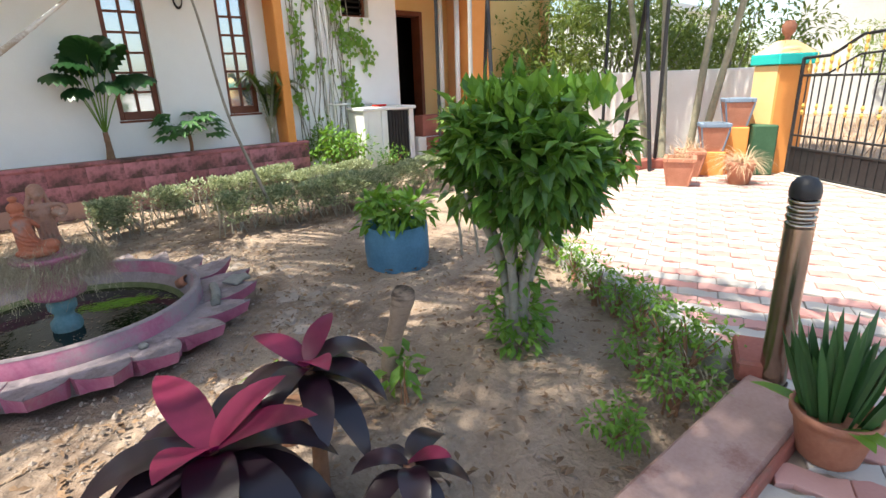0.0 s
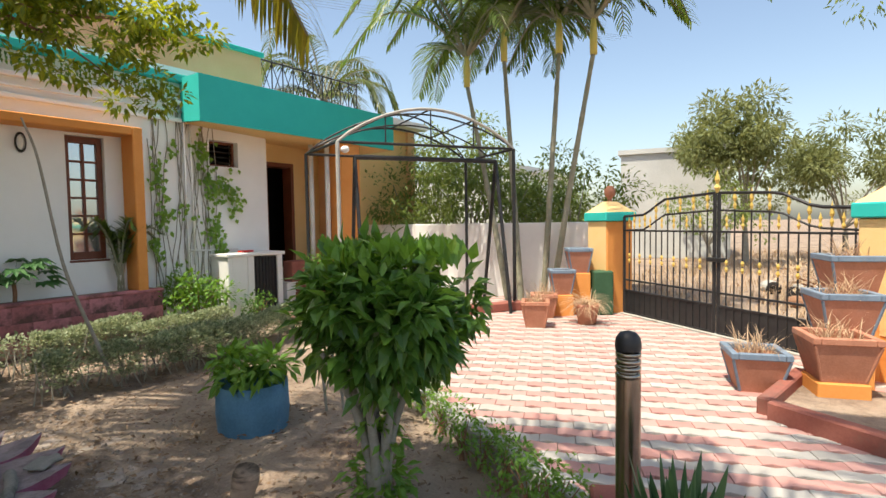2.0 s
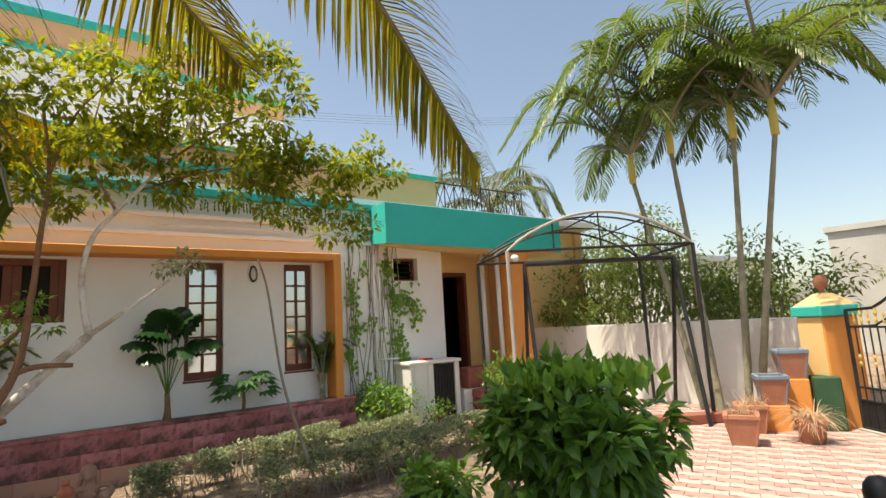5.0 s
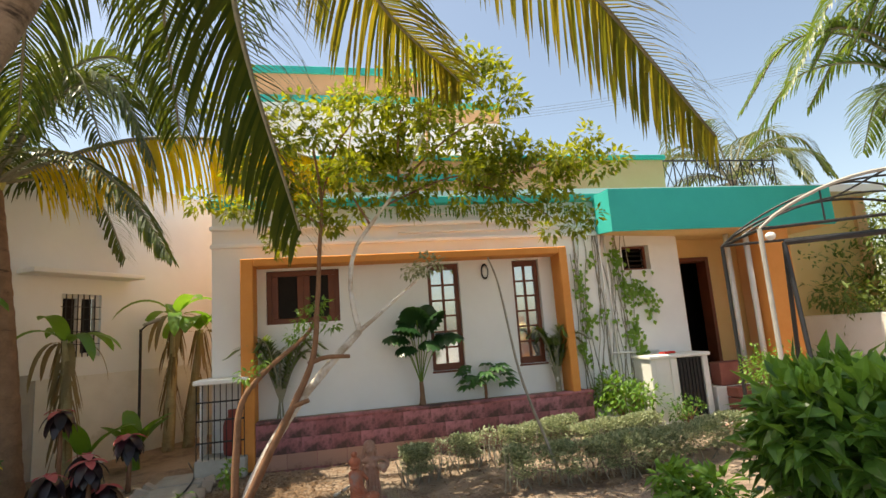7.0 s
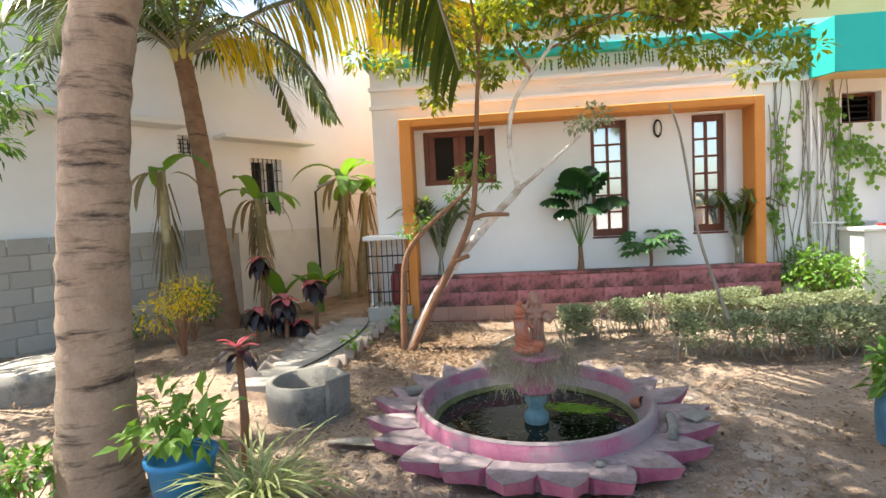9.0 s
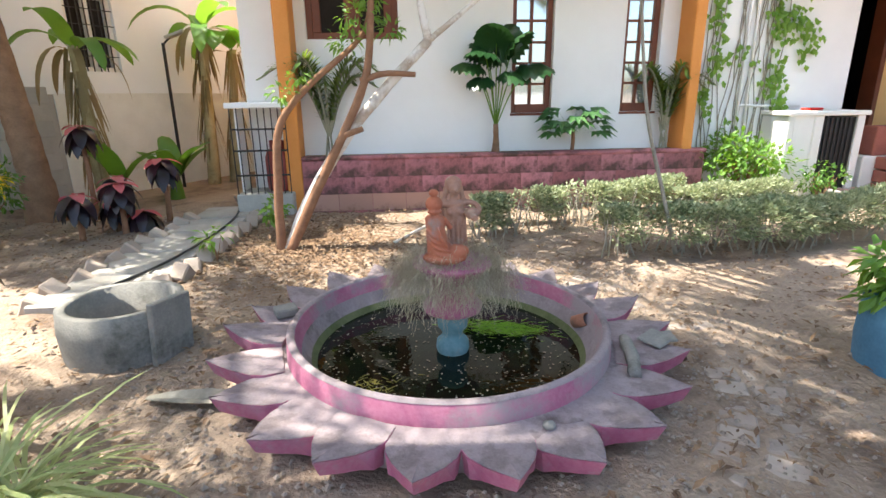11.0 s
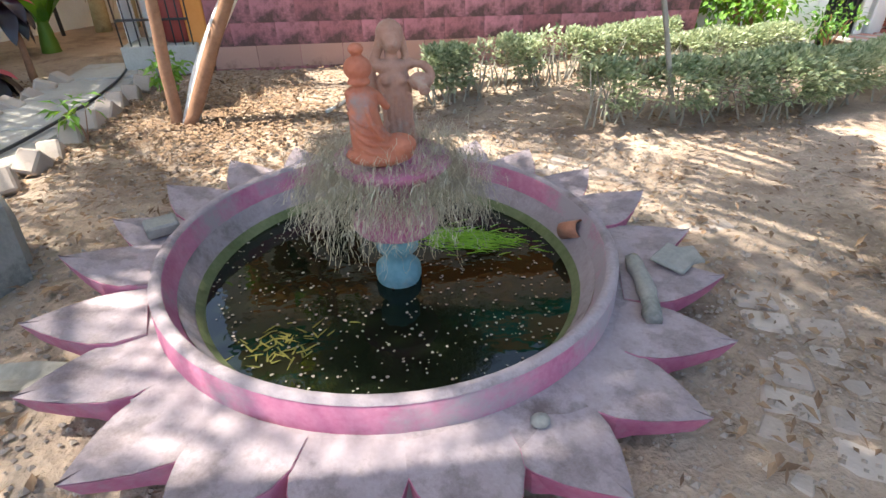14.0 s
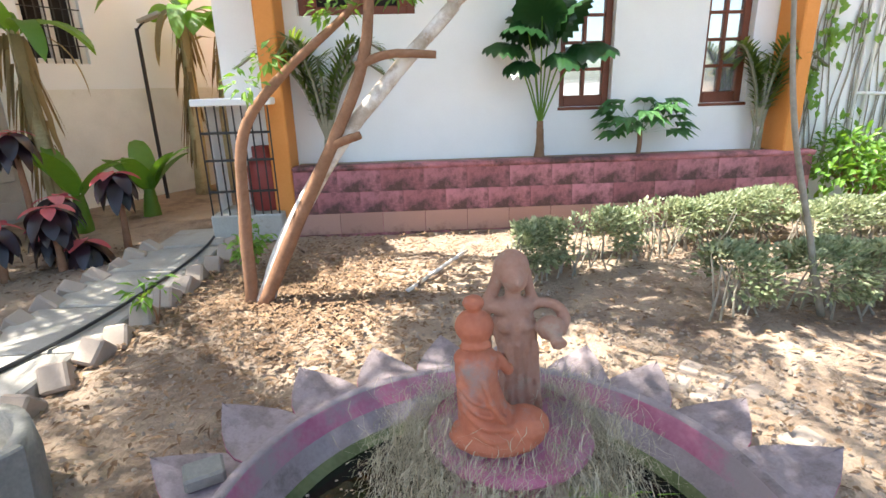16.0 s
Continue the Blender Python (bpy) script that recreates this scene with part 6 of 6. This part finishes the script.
areca([((7.75, -3.78, 0), (8.0, -3.34, 4.35), .05), ((7.85, -3.5, 0), (7.9, -2.62, 4.0), .1), ((7.95, -4.2, 0), (8.0, -4.95, 4.15), .06), ((8.0, -4.05, 0), (8.05, -4.35, 4.3), -.05)], "cluster of tall areca palms with ringed stems by the gate wall")
c3 = thing("coconut_palm", "coconut palm rising behind the house roof", "palm", pose(11.5, 5.5, 0))
trunk_rings([(0, 0, -.1), (.1, 0, 2.5), (.15, 0, 5.6)], .16, .13, "trunk_palm", c3, 8)
for i in range(18):
    a = i * 2.4
    d = Vector((math.cos(a), math.sin(a), 0))
    el = [1.1, .7, .2, -.2][i % 4]
    L = rng.uniform(2.4, 3.0)
    K = Vector((.15, 0, 5.6))
    palm_frond(c3, [tuple(K), tuple(K + d * L * .35 + Vector((0, 0, L * .4 * el + .2))), tuple(K + d * L * .7 + Vector((0, 0, L * .5 * el))), tuple(K + d * L * .9 + Vector((0, 0, L * .35 * el - .9)))], .7, 36, "leaf_palm", 1.4, .05)


# ---- bananas ----
def banana(x, y, h, n, seed, label, dry=3, L=1.3, W=.34, lean=.1):
    r = random.Random(seed)
    t = thing("banana_plant", label, "banana plant", pose(x, y, 0))
    part("stem", tube(curve([(0, 0, -.05), (lean * .5, 0, h * .5), (lean, 0, h)], 5), [.10 - .005 * i for i in range(11)], 10, .06, r), "banana_stem" if h > 1 else "leaf_light", t, "pale sheathed stem", True)
    if h > 1:
        lv = Leaves()
        for i in range(46):
            z = h * r.uniform(.3, 1.0)
            a = r.uniform(0, 6.283)
            lv.strip(Vector((lean * z / h + math.cos(a) * .09, math.sin(a) * .09, z)), Vector((math.cos(a) * .25, math.sin(a) * .25, -1)), r.uniform(.3, .8), r.uniform(.02, .06), .3, r, 4)
        part("dry_sheath", lv.out(), "leaf_oldbanana", t, "torn dry leaf strips")
    for i in range(n):
        a = i * 2.4 + r.uniform(-.3, .3)
        d = Vector((math.cos(a) * .55, math.sin(a) * .55, (r.uniform(.7, 1.7) if h < 1 else r.uniform(.35, 1.0)) if i < n - dry else .35))
        part("leaf", blade((lean, 0, h - .1), d, (0, 0, 1), L * r.uniform(.8, 1.1), W * r.uniform(.8, 1.1) * (.42 if i >= n - dry else 1), (r.uniform(.9, 1.7) if h < 1 else r.uniform(1.8, 2.8)) if i < n - dry else 4.2, 9, .2, lambda s: 0.06 if s < .12 else math.sin(math.pi * min(1, .08 + s * .92)) ** .5), "leaf_banana" if i < n - dry else "leaf_oldbanana", t, "" if i < n - dry else "dry hanging leaf", True)
    return t


banana(-3.25, 2.0, 2.3, 11, 3, "tall banana plant with dry hanging leaves", 4, 1.1, .26)
banana(-3.0, 2.25, 2.0, 6, 4, "banana plant with a pale dry stem", 3, 1.2, .36, .2)
banana(-4.05, .35, 1.9, 11, 5, "banana plant with torn drooping leaves by the wall", 5, .95, .22, -.05)
banana(-3.75, .15, .35, 5, 6, "young banana plant with bright upright leaves", 0, .8, .22, .02)
banana(-3.35, .75, .3, 6, 7, "young banana plant with broad bright leaves", 0, .8, .24, .02)
banana(-4.95, -.75, 2.3, 5, 9, "banana plant with torn leaves near the wall", 3, 1.0, .3, 0)
pole = thing("garden_lamp_post", "thin black post with a slanted lamp head", "lamp post", pose(-3.62, 1.75, 0))
part("post", tube([(0, 0, -.05), (0, 0, 2.05)], .022, 8), "black", pole)
part("arm", tube([(0, 0, 2.03), (.12, -.05, 2.12)], .014, 6), "black", pole)
part("lamp_head", moved(box(-.14, .14, -.07, .07, -.02, .02, .008), pose(.2, -.05, 2.16, 0, -20, 0)), "concrete", pole, "grey lamp head")
bp_ = thing("blue_pot", "bright blue plastic pot with a light green plant", "potted plant", pose(-2.08, -5.16, 0))
part("flower_pot", lathe([(.0005, 0), (.13, 0), (.165, .27), (.178, .28), (.178, .31), (.16, .31), (.15, .25), (.0005, .24)], 26), "bluetub", bp_, "blue plastic pot", True)
part("plant", crown_leaves([(Vector((math.cos(k * 1.3) * .14, math.sin(k * 1.3) * .14, .42 + .06 * (k % 3))), .13) for k in range(8)], rng, 110, .13, .06), "leaf_light", bp_, "light green leaves")
sd = thing("spider_plant", "clump of arching cream striped grass-like leaves", "plant", pose(-1.70, -5.14, 0))
lv = Leaves()
for k in range(190):
    a = rng.uniform(0, 6.283)
    lv.strip(Vector((rng.gauss(0, .06), rng.gauss(0, .06), 0)), Vector((math.cos(a), math.sin(a), rng.uniform(.5, 2.2))), rng.uniform(.35, .62), rng.uniform(.012, .02), rng.uniform(1.2, 2.2), rng, 6)
part("leaves", lv.out(), "leaf_spider", sd)
for k, (x, y, s) in enumerate(((-2.5, -4.55, .16), (-2.85, -5.3, .2))):
    leafy_clump("weed", "leafy green plant among the pots", x, y, 0, s, s * 1.1, 150, .10, .04, "leaf_bush" if k % 2 else "leaf_light", 90 + k, 7, "weed")

# ---- gazebo of iron rods, and the swing frame ----
gz = thing("garden_gazebo", "rusty black iron rod gazebo with an arched top", "gazebo")
FL, FR, BL, BR = Vector((4.72, -2.6, 0)), Vector((7.0, -4.05, 0)), Vector((5.25, -1.3, 0)), Vector((7.85, -2.6, 0))
for p in (FR, BL, BR):
    part("post", tube([p + Vector((0, 0, .05)), p + Vector((0, 0, 2.6))], .027, 8), "black", gz)
part("post", tube([FL + Vector((0, 0, .05)), FL + Vector((0, 0, 2.6))], .03, 8), "concrete", gz, "pale weathered post")


def arch(a, b, h, rad=.018, n=16):
    pts = []
    for i in range(n + 1):
        t = i / n
        pts.append(a.lerp(b, t) + Vector((0, 0, 2.6 + h * math.sin(math.pi * t) ** .8)))
    return tube(pts, rad, 6)


part("arch_rib", arch(FL, FR, .52, .022), "concrete", gz, "pale arched rib")
part("arch_rib", arch(BL, BR, .5), "black", gz)
part("arch_rib", arch(FL, BR, .58, .014), "black", gz)
part("arch_rib", arch(FR, BL, .58, .014), "black", gz)
part("arch_rib", arch(FL.lerp(BL, .5), FR.lerp(BR, .5), .42, .012), "black", gz)
for a, b in ((FL, FR), (FR, BR), (BR, BL), (BL, FL)):
    part("rail", tube([a + Vector((0, 0, 2.6)), b + Vector((0, 0, 2.6))], .02, 6), "black", gz)
for t in (.25, .5, .75):
    p = FL.lerp(FR, t)
    part("strut", tube([p + Vector((0, 0, 2.6)), p + Vector((0, 0, 2.6 + .52 * math.sin(math.pi * t) ** .8))], .012, 6), "black", gz)
    q = BL.lerp(BR, t)
    part("strut", tube([p + Vector((0, 0, 2.6 + .52 * math.sin(math.pi * t) ** .8)), q + Vector((0, 0, 2.6 + .5 * math.sin(math.pi * t) ** .8))], .012, 6), "black", gz)
part("bulb_holder", ball((4.80, -2.66, 2.50), (.06, .06, .05)), "pipe", gz, "white lamp holder", True)
sw = thing("swing_frame", "black iron swing frame with splayed legs", "swing frame")
SA, SB = Vector((5.02, -2.62, 2.42)), Vector((6.88, -3.8, 2.42))
part("beam", tube([SA, SB], .035, 10), "black", sw)
for p, s in ((SA, 1), (SB, 1)):
    for o in (Vector((.28, .42, 0)), Vector((-.24, -.38, 0))):
        part("leg", tube([p, Vector((p.x + o.x, p.y + o.y, .1))], .028, 8), "black", sw)

# ---- gate, piers ----
GD = Vector((-.558, -.83, 0)).normalized()
GA = math.degrees(math.atan2(GD.y, GD.x))
G0 = Vector((7.466, -5.579, .0))
gate = thing("entrance_gate", "black iron double gate with gold spear tips", "gate", Matrix.Translation(G0) @ pose(0, 0, 0, 0, 0, GA))


def gtop(x):
    pts = [(0, 1.53), (.45, 1.55), (.80, 1.74), (1.6, 1.78), (2.4, 1.74), (2.75, 1.58), (3.2, 1.56)]
    for (a, za), (b, zb) in zip(pts, pts[1:]):
        if a <= x <= b:
            return za + (zb - za) * (x - a) / (b - a)
    return 1.56


for x0, x1 in ((.03, 1.60), (1.66, 3.22)):
    lf = part("gate_leaf", tube([(x0, 0, .15), (x0, 0, gtop(x0))], .022, 8), "black", gate, "gate leaf of black iron bars")
    part("stile", tube([(x1, 0, .15), (x1, 0, gtop(x1))], .022, 8), "black", lf)
    part("kick_panel", box(x0, x1, -.004, .004, .16, .46), "black", lf, "black sheet panel")
    for z in (.15, .47, .62, 1.33):
        part("rail", box(x0, x1, -.014, .014, z - .012, z + .012, .003), "black", lf)
    part("top_rail", tube([(x0 + (x1 - x0) * i / 12, 0, gtop(x0 + (x1 - x0) * i / 12)) for i in range(13)], .018, 6), "black", lf)
    part("upper_rail", tube([(x0 + (x1 - x0) * i / 12, 0, max(1.33, gtop(x0 + (x1 - x0) * i / 12) - .20)) for i in range(13)], .012, 6), "black", lf)
    nb = 15
    for k in range(1, nb):
        x = x0 + (x1 - x0) * k / nb
        part("bar", tube([(x, 0, .16), (x, 0, 1.33 if k % 2 else gtop(x) - .1)], .0085, 6), "black", lf)
        part("rib", box(x - .008, x + .008, -.014, -.004, .17, .46), "black", lf)
        if k % 2 == 0:
            part("spear", lathe([(.006, gtop(x) - .19), (.018, gtop(x) - .14), (.008, gtop(x) - .1), (.022, gtop(x) - .06), (.0008, gtop(x) + .06)], 8, x), "gold", lf, "gold spear tip")
        else:
            part("scroll", lathe([(.004, .86), (.02, .90), (.006, .94), (.02, .98), (.004, 1.02)], 8, x), "gold", lf, "gold collar")
            part("scroll", lathe([(.004, 1.36), (.018, 1.40), (.008, 1.43), (.016, 1.47), (.001, 1.53)], 8, x), "gold", lf, "gold spear tip")
part("lock", box(1.52, 1.74, -.05, .03, .98, 1.03, .008), "black", gate, "sliding bolt")
part("finial", lathe([(.01, 1.78), (.035, 1.84), (.012, 1.88), (.03, 1.93), (.001, 2.04)], 8, 1.63), "gold", gate, "gold finial")
tagged(part("gate_track", box(.0, 3.2, -.06, .06, .118, .14, .004), "concrete", at=Matrix.Translation(G0) @ pose(0, 0, 0, 0, 0, GA)), "pale concrete gate sill", "sill", kind="structure")


def pier(c, label):
    t = thing("gate_pier", label, "gate pier", Matrix.Translation(c) @ pose(0, 0, 0, 0, 0, GA), kind="structure")
    part("shaft", box(-.23, .23, -.23, .23, 0, 1.47, .015), "orange", t)
    # yellower plate gives the sunward face its brightness by colour
    part("yellow_panel", box(-.215, .215, -.236, -.231, .5, 1.46, .002), "cream", t, "yellower face plate standing in for the sunlit side")
    part("band", box(-.27, .27, -.27, .27, 1.47, 1.60, .012), "teal", t, "teal painted band")
    part("cap", ([(-.25, -.25, 1.602), (.25, -.25, 1.602), (.25, .25, 1.602), (-.25, .25, 1.602), (-.07, -.07, 1.76), (.07, -.07, 1.76), (.07, .07, 1.76), (-.07, .07, 1.76)], [(0, 1, 5, 4), (1, 2, 6, 5), (2, 3, 7, 6), (3, 0, 4, 7), (4, 5, 6, 7)]), "cream", t, "yellow pyramid cap")
    part("urn", lathe([(.04, 1.76), (.03, 1.80), (.075, 1.86), (.085, 1.93), (.06, 1.97), (.05, 1.99), (.001, 2.0)], 16), "pot", t, "weathered urn", True)
    return t


pier(G0 - GD * .30, "orange and yellow gate pier with a teal band")
pier(G0 + GD * 3.5, "orange and yellow gate pier with a teal band beside the stacked pots")
tagged(part("compound_wall", moved(box(3.75, 30, -.1, .1, 0, 1.3), Matrix.Translation(G0) @ pose(0, 0, 0, 0, 0, GA)), "offwhite"), "whitewashed compound wall beyond the gate pier", "wall", kind="structure")


# ---- square pots ----
def square_pot(x, y, z, s, h, rot, label, rim="bluegrey", plant="", seed=1):
    t = thing("square_pot", label, "plant pot", pose(x, y, z, 0, 0, rot), "square pots")
    b = s * .68
    v = []
    for q, zz in ((b / 2, 0), (s / 2, h - .05), (s / 2 - .03, h - .05), (s / 2 - .035, h - .08)):
        v += [(-q, -q, zz), (q, -q, zz), (q, q, zz), (-q, q, zz)]
    f = [(3, 2, 1, 0)]
    for k in range(3):
        f += [(4 * k + i, 4 * k + (i + 1) % 4, 4 * k + 4 + (i + 1) % 4, 4 * k + 4 + i) for i in range(4)]
    f.append((12, 13, 14, 15))
    part("body", (v, f), "potbox", t)
    e = s / 2 + .012
    part("rim", join(box(-e, e, -e, -e + .05, h - .05, h, .006), box(-e, e, e - .05, e, h - .05, h, .006), box(-e, -e + .05, -e + .052, e - .052, h - .05, h, .006), box(e - .05, e, -e + .052, e - .052, h - .05, h, .006)), rim, t, "painted rim")
    for sx, sy in ((-1, -1), (1, -1), (1, 1), (-1, 1)):
        part("corner_strip", tube([(sx * b / 2, sy * b / 2, .01), (sx * (s / 2 - .002), sy * (s / 2 - .002), h - .055)], .012, 6), rim, t, "painted corner strip")
    r = random.Random(seed)
    if plant:
        lv = Leaves()
        for _ in range(110 if plant == "leaf_drygrass" else 50):
            a = r.uniform(0, 6.283)
            lv.strip(Vector((r.uniform(-.3, .3) * s, r.uniform(-.3, .3) * s, h - .07)), Vector((math.cos(a), math.sin(a), r.uniform(.6, 3))), r.uniform(.15, .34), .006, r.uniform(.6, 2.2), r, 4)
        part("plant", lv.out(), plant, t, "dry grassy plant")
    return t


square_pot(5.95, -4.92, .118, .34, .34, 25, "square terracotta pot with drying plants", "potbox", "leaf_drygrass", 2)
square_pot(6.62, -4.72, .118, .34, .34, 30, "square terracotta pot on the ground by the steps", "potbox", "leaf_drygrass", 3)
square_pot(6.95, -4.85, .42, .34, .36, 32, "square terracotta pot on an orange block")
square_pot(7.22, -5.0, .72, .34, .36, 32, "square terracotta pot on a tall orange block")
for k, (x, y, h) in enumerate(((6.95, -4.85, .42), (7.22, -5.0, .72))):
    tagged(part("pot_stand", moved(box(-.15, .15, -.15, .15, .1, h - .002, .01), pose(x, y, 0, 0, 0, 32)), "orange"), "orange painted block stand", "stand")
tagged(part("green_bin", moved(box(-.14, .14, -.14, .14, .118, .75, .015), pose(7.3, -5.32, 0, 0, 0, 32)), material("green_board", (.02, .07, .03), (.04, .1, .05), .7)), "dark green board behind the pots", "board")
rp = thing("round_pot", "round red pot with a spray of dry grass", "potted plant", pose(6.45, -5.42, .118))
part("flower_pot", lathe([(.0005, 0), (.11, 0), (.16, .24), (.16, .27), (.14, .27), (.0005, .22)], 20), "potbox", rp, "", True)
lv = Leaves()
for k in range(260):
    a = rng.uniform(0, 6.283)
    lv.strip(Vector((rng.gauss(0, .05), rng.gauss(0, .05), .22)), Vector((math.cos(a), math.sin(a), rng.uniform(.2, 1.6))), rng.uniform(.25, .48), .007, rng.uniform(1.2, 2.8), rng, 5)
part("plant", lv.out(), "leaf_drygrass", rp, "dry grass")
square_pot(4.62, -7.50, .118, .40, .32, 20, "square red pot with dry grass on the paving", "bluegrey", "leaf_drygrass", 5)
square_pot(4.72, -8.02, .26, .42, .34, 20, "large square terracotta pot on a block", "potbox", "leaf_drygrass", 6)
square_pot(5.10, -8.06, .52, .42, .36, 20, "large square terracotta pot with a blue-grey rim on a tall block", "bluegrey", "leaf_drygrass", 7)
square_pot(5.45, -8.12, .80, .42, .36, 20, "square terracotta pot standing highest beside the pier", "bluegrey", "leaf_drygrass", 8)
for x, y, h in ((4.72, -8.02, .26), (5.10, -8.06, .52), (5.45, -8.12, .80)):
    tagged(part("pot_stand", moved(box(-.17, .17, -.17, .17, .1, h - .002, .01), pose(x, y, 0, 0, 0, 20)), "orange"), "orange painted block stand", "stand")
bed = thing("planter_bed", "small raised bed edged with red painted kerbs", "planter", kind="structure")
for a, b in (((3.97, -7.62), (4.98, -7.80)), ((3.95, -7.66), (3.58, -8.35)), ((3.58, -8.4), (4.9, -8.7))):
    part("kerb_stone", along(a, b, .10, .10, .24), "redkerb", bed)
part("bed_soil", ([(3.98, -7.66, .15), (3.62, -8.33, .15), (4.88, -8.62, .15), (4.95, -7.85, .15)], [(0, 1, 2, 3)]), "soil", bed, "dry soil")

# ---- beyond the walls ----
def tree(x, y, h, rad, n, mat, seed, label, ll=.14, lw=.05, flat=.8, trunk=.35):
    r = random.Random(seed)
    t = thing("tree", label, "tree", pose(x, y, 0))
    part("trunk", tube(curve([(0, 0, -.2), (.1, .05, h * trunk * .6), (0, .1, h * trunk)], 5), [.09 * h / 4 * (1 - .05 * i) for i in range(11)], 8, .08, r), "bark_grey", t, "", True)
    cl = []
    for i in range(9):
        u = unit(r, -.2, 1)
        e = Vector((u.x * rad * .75, u.y * rad * .75, h * .62 + u.z * h * .34))
        part("limb", tube(curve([(0, .1, h * trunk * .8), tuple(Vector((0, 0, h * trunk)).lerp(e, .5) + unit(r) * .1), tuple(e)], 5), [.04 * h / 4 * (1 - .07 * j) for j in range(11)], 6), "bark_grey", t)
        for k in range(6):
            cl.append((e + Vector((r.gauss(0, rad * .28), r.gauss(0, rad * .28), r.gauss(0, h * .10))), rad * r.uniform(.13, .30)))
    part("crown", crown_leaves(cl, r, n, ll, lw, flat), mat, t, "airy leaves")
    return t


r = random.Random(71)
for k in range(13):
    x, y = 9.4 + r.uniform(0, 3.4), -3.6 + k * .85 + r.uniform(-.3, .3)
    tree(x, y, r.uniform(2.6, 3.7), r.uniform(1.0, 1.5), 2600, "leaf_far", 100 + k, "dense green tree behind the compound wall", .15, .055, .9, .25)
tree(18.5, -6.0, 4.6, 2.1, 8500, "leaf_acacia", 130, "olive thorn tree in the field", .22, .07)
tree(22, -8.6, 3.9, 2.4, 8500, "leaf_acacia", 131, "olive thorn tree in the field", .22, .07)
tree(27, -11.8, 3.6, 2.6, 8500, "leaf_acacia", 132, "olive thorn tree far off in the field", .22, .07)
tree(31, -19, 3.6, 2.8, 8500, "leaf_acacia", 133, "olive thorn tree far off in the field", .22, .07)
tree(16, -5.4, 2.6, 1.1, 1800, "leaf_far", 134, "green tree beside the far wall")
tree(11.6, -11.2, 8.2, 2.6, 5200, "leaf_far", 135, "tall feathery tree beyond the gate wall", .13, .045, .8, .55)
far = thing("far_building", "grey rendered building beyond the field", "house", pose(24, -3.4, 0, 0, 0, 12))
part("wall", box(-3, 3, -1.2, 2.6, 0, 4.0), "greyfield", far)
part("roof", box(-3.1, 3.1, -1.3, 2.7, 4.0, 4.18), "greyfield", far)
far2 = thing("far_house", "white house beyond the compound wall", "house", pose(14.5, 1.2, 0))
part("wall", box(-2, 2, -2.2, 2, 0, 2.9), "white", far2)
part("roof", box(-2.1, 2.1, -2.3, 2.1, 2.9, 3.05), "white", far2)
lv = Leaves()
for k in range(14000):
    x, y = r.uniform(8.6, 26), r.uniform(-26, -4)
    if (Vector((x, y, 0)) - G0).dot(Vector((.83, -.558, 0))) < .5:
        continue
    lv.strip(Vector((x, y, 0)), Vector((r.uniform(-.6, .6), r.uniform(-.6, .6), 1)), r.uniform(.1, .32), .02, .8, r, 2)
tagged(part("dry_grass", lv.out(), "leaf_drygrass"), "dry straw-coloured field grass", "grass", kind="stuff")
for k in range(26):
    x, y = 10.5 + r.uniform(-.5, 2.4), -8.6 + r.uniform(-2.2, 1.6)
    c = ("leaf_yellow", "dark", "flower", "concrete", "offwhite", "bark_brown")[k % 6]
    tagged(part("rubble", ball((0, 0, .08), (r.uniform(.1, .22), r.uniform(.1, .2), r.uniform(.07, .16)), 8), c, at=pose(x, y, 0, 0, 0, r.uniform(0, 180))), "heaped rubbish and rubble in the field", "rubble", "field rubble")
leafy_clump("shrub", "low brown scrub in the field", 11.5, -8.2, 0, 1.1, .3, 700, .12, .04, "leaf_drygrass", 150, 10)
leafy_clump("shrub", "low brown scrub in the field", 10.6, -9.6, 0, .9, .3, 700, .12, .04, "leaf_drygrass", 151, 10)
tagged(part("yellow_post", box(10.4, 10.6, -8.9, -8.7, 0, 1.2, .02), "cream"), "yellow painted marker post in the field", "post")
for k in range(4):
    tagged(part("power_line", tube(curve([(-6, 22 + k * .35, 13.4), (14, 12 + k * .35, 11.8), (34, 2 + k * .35, 13)], 8), .008, 5), "bluegrey"), "thin overhead power line", "power line")
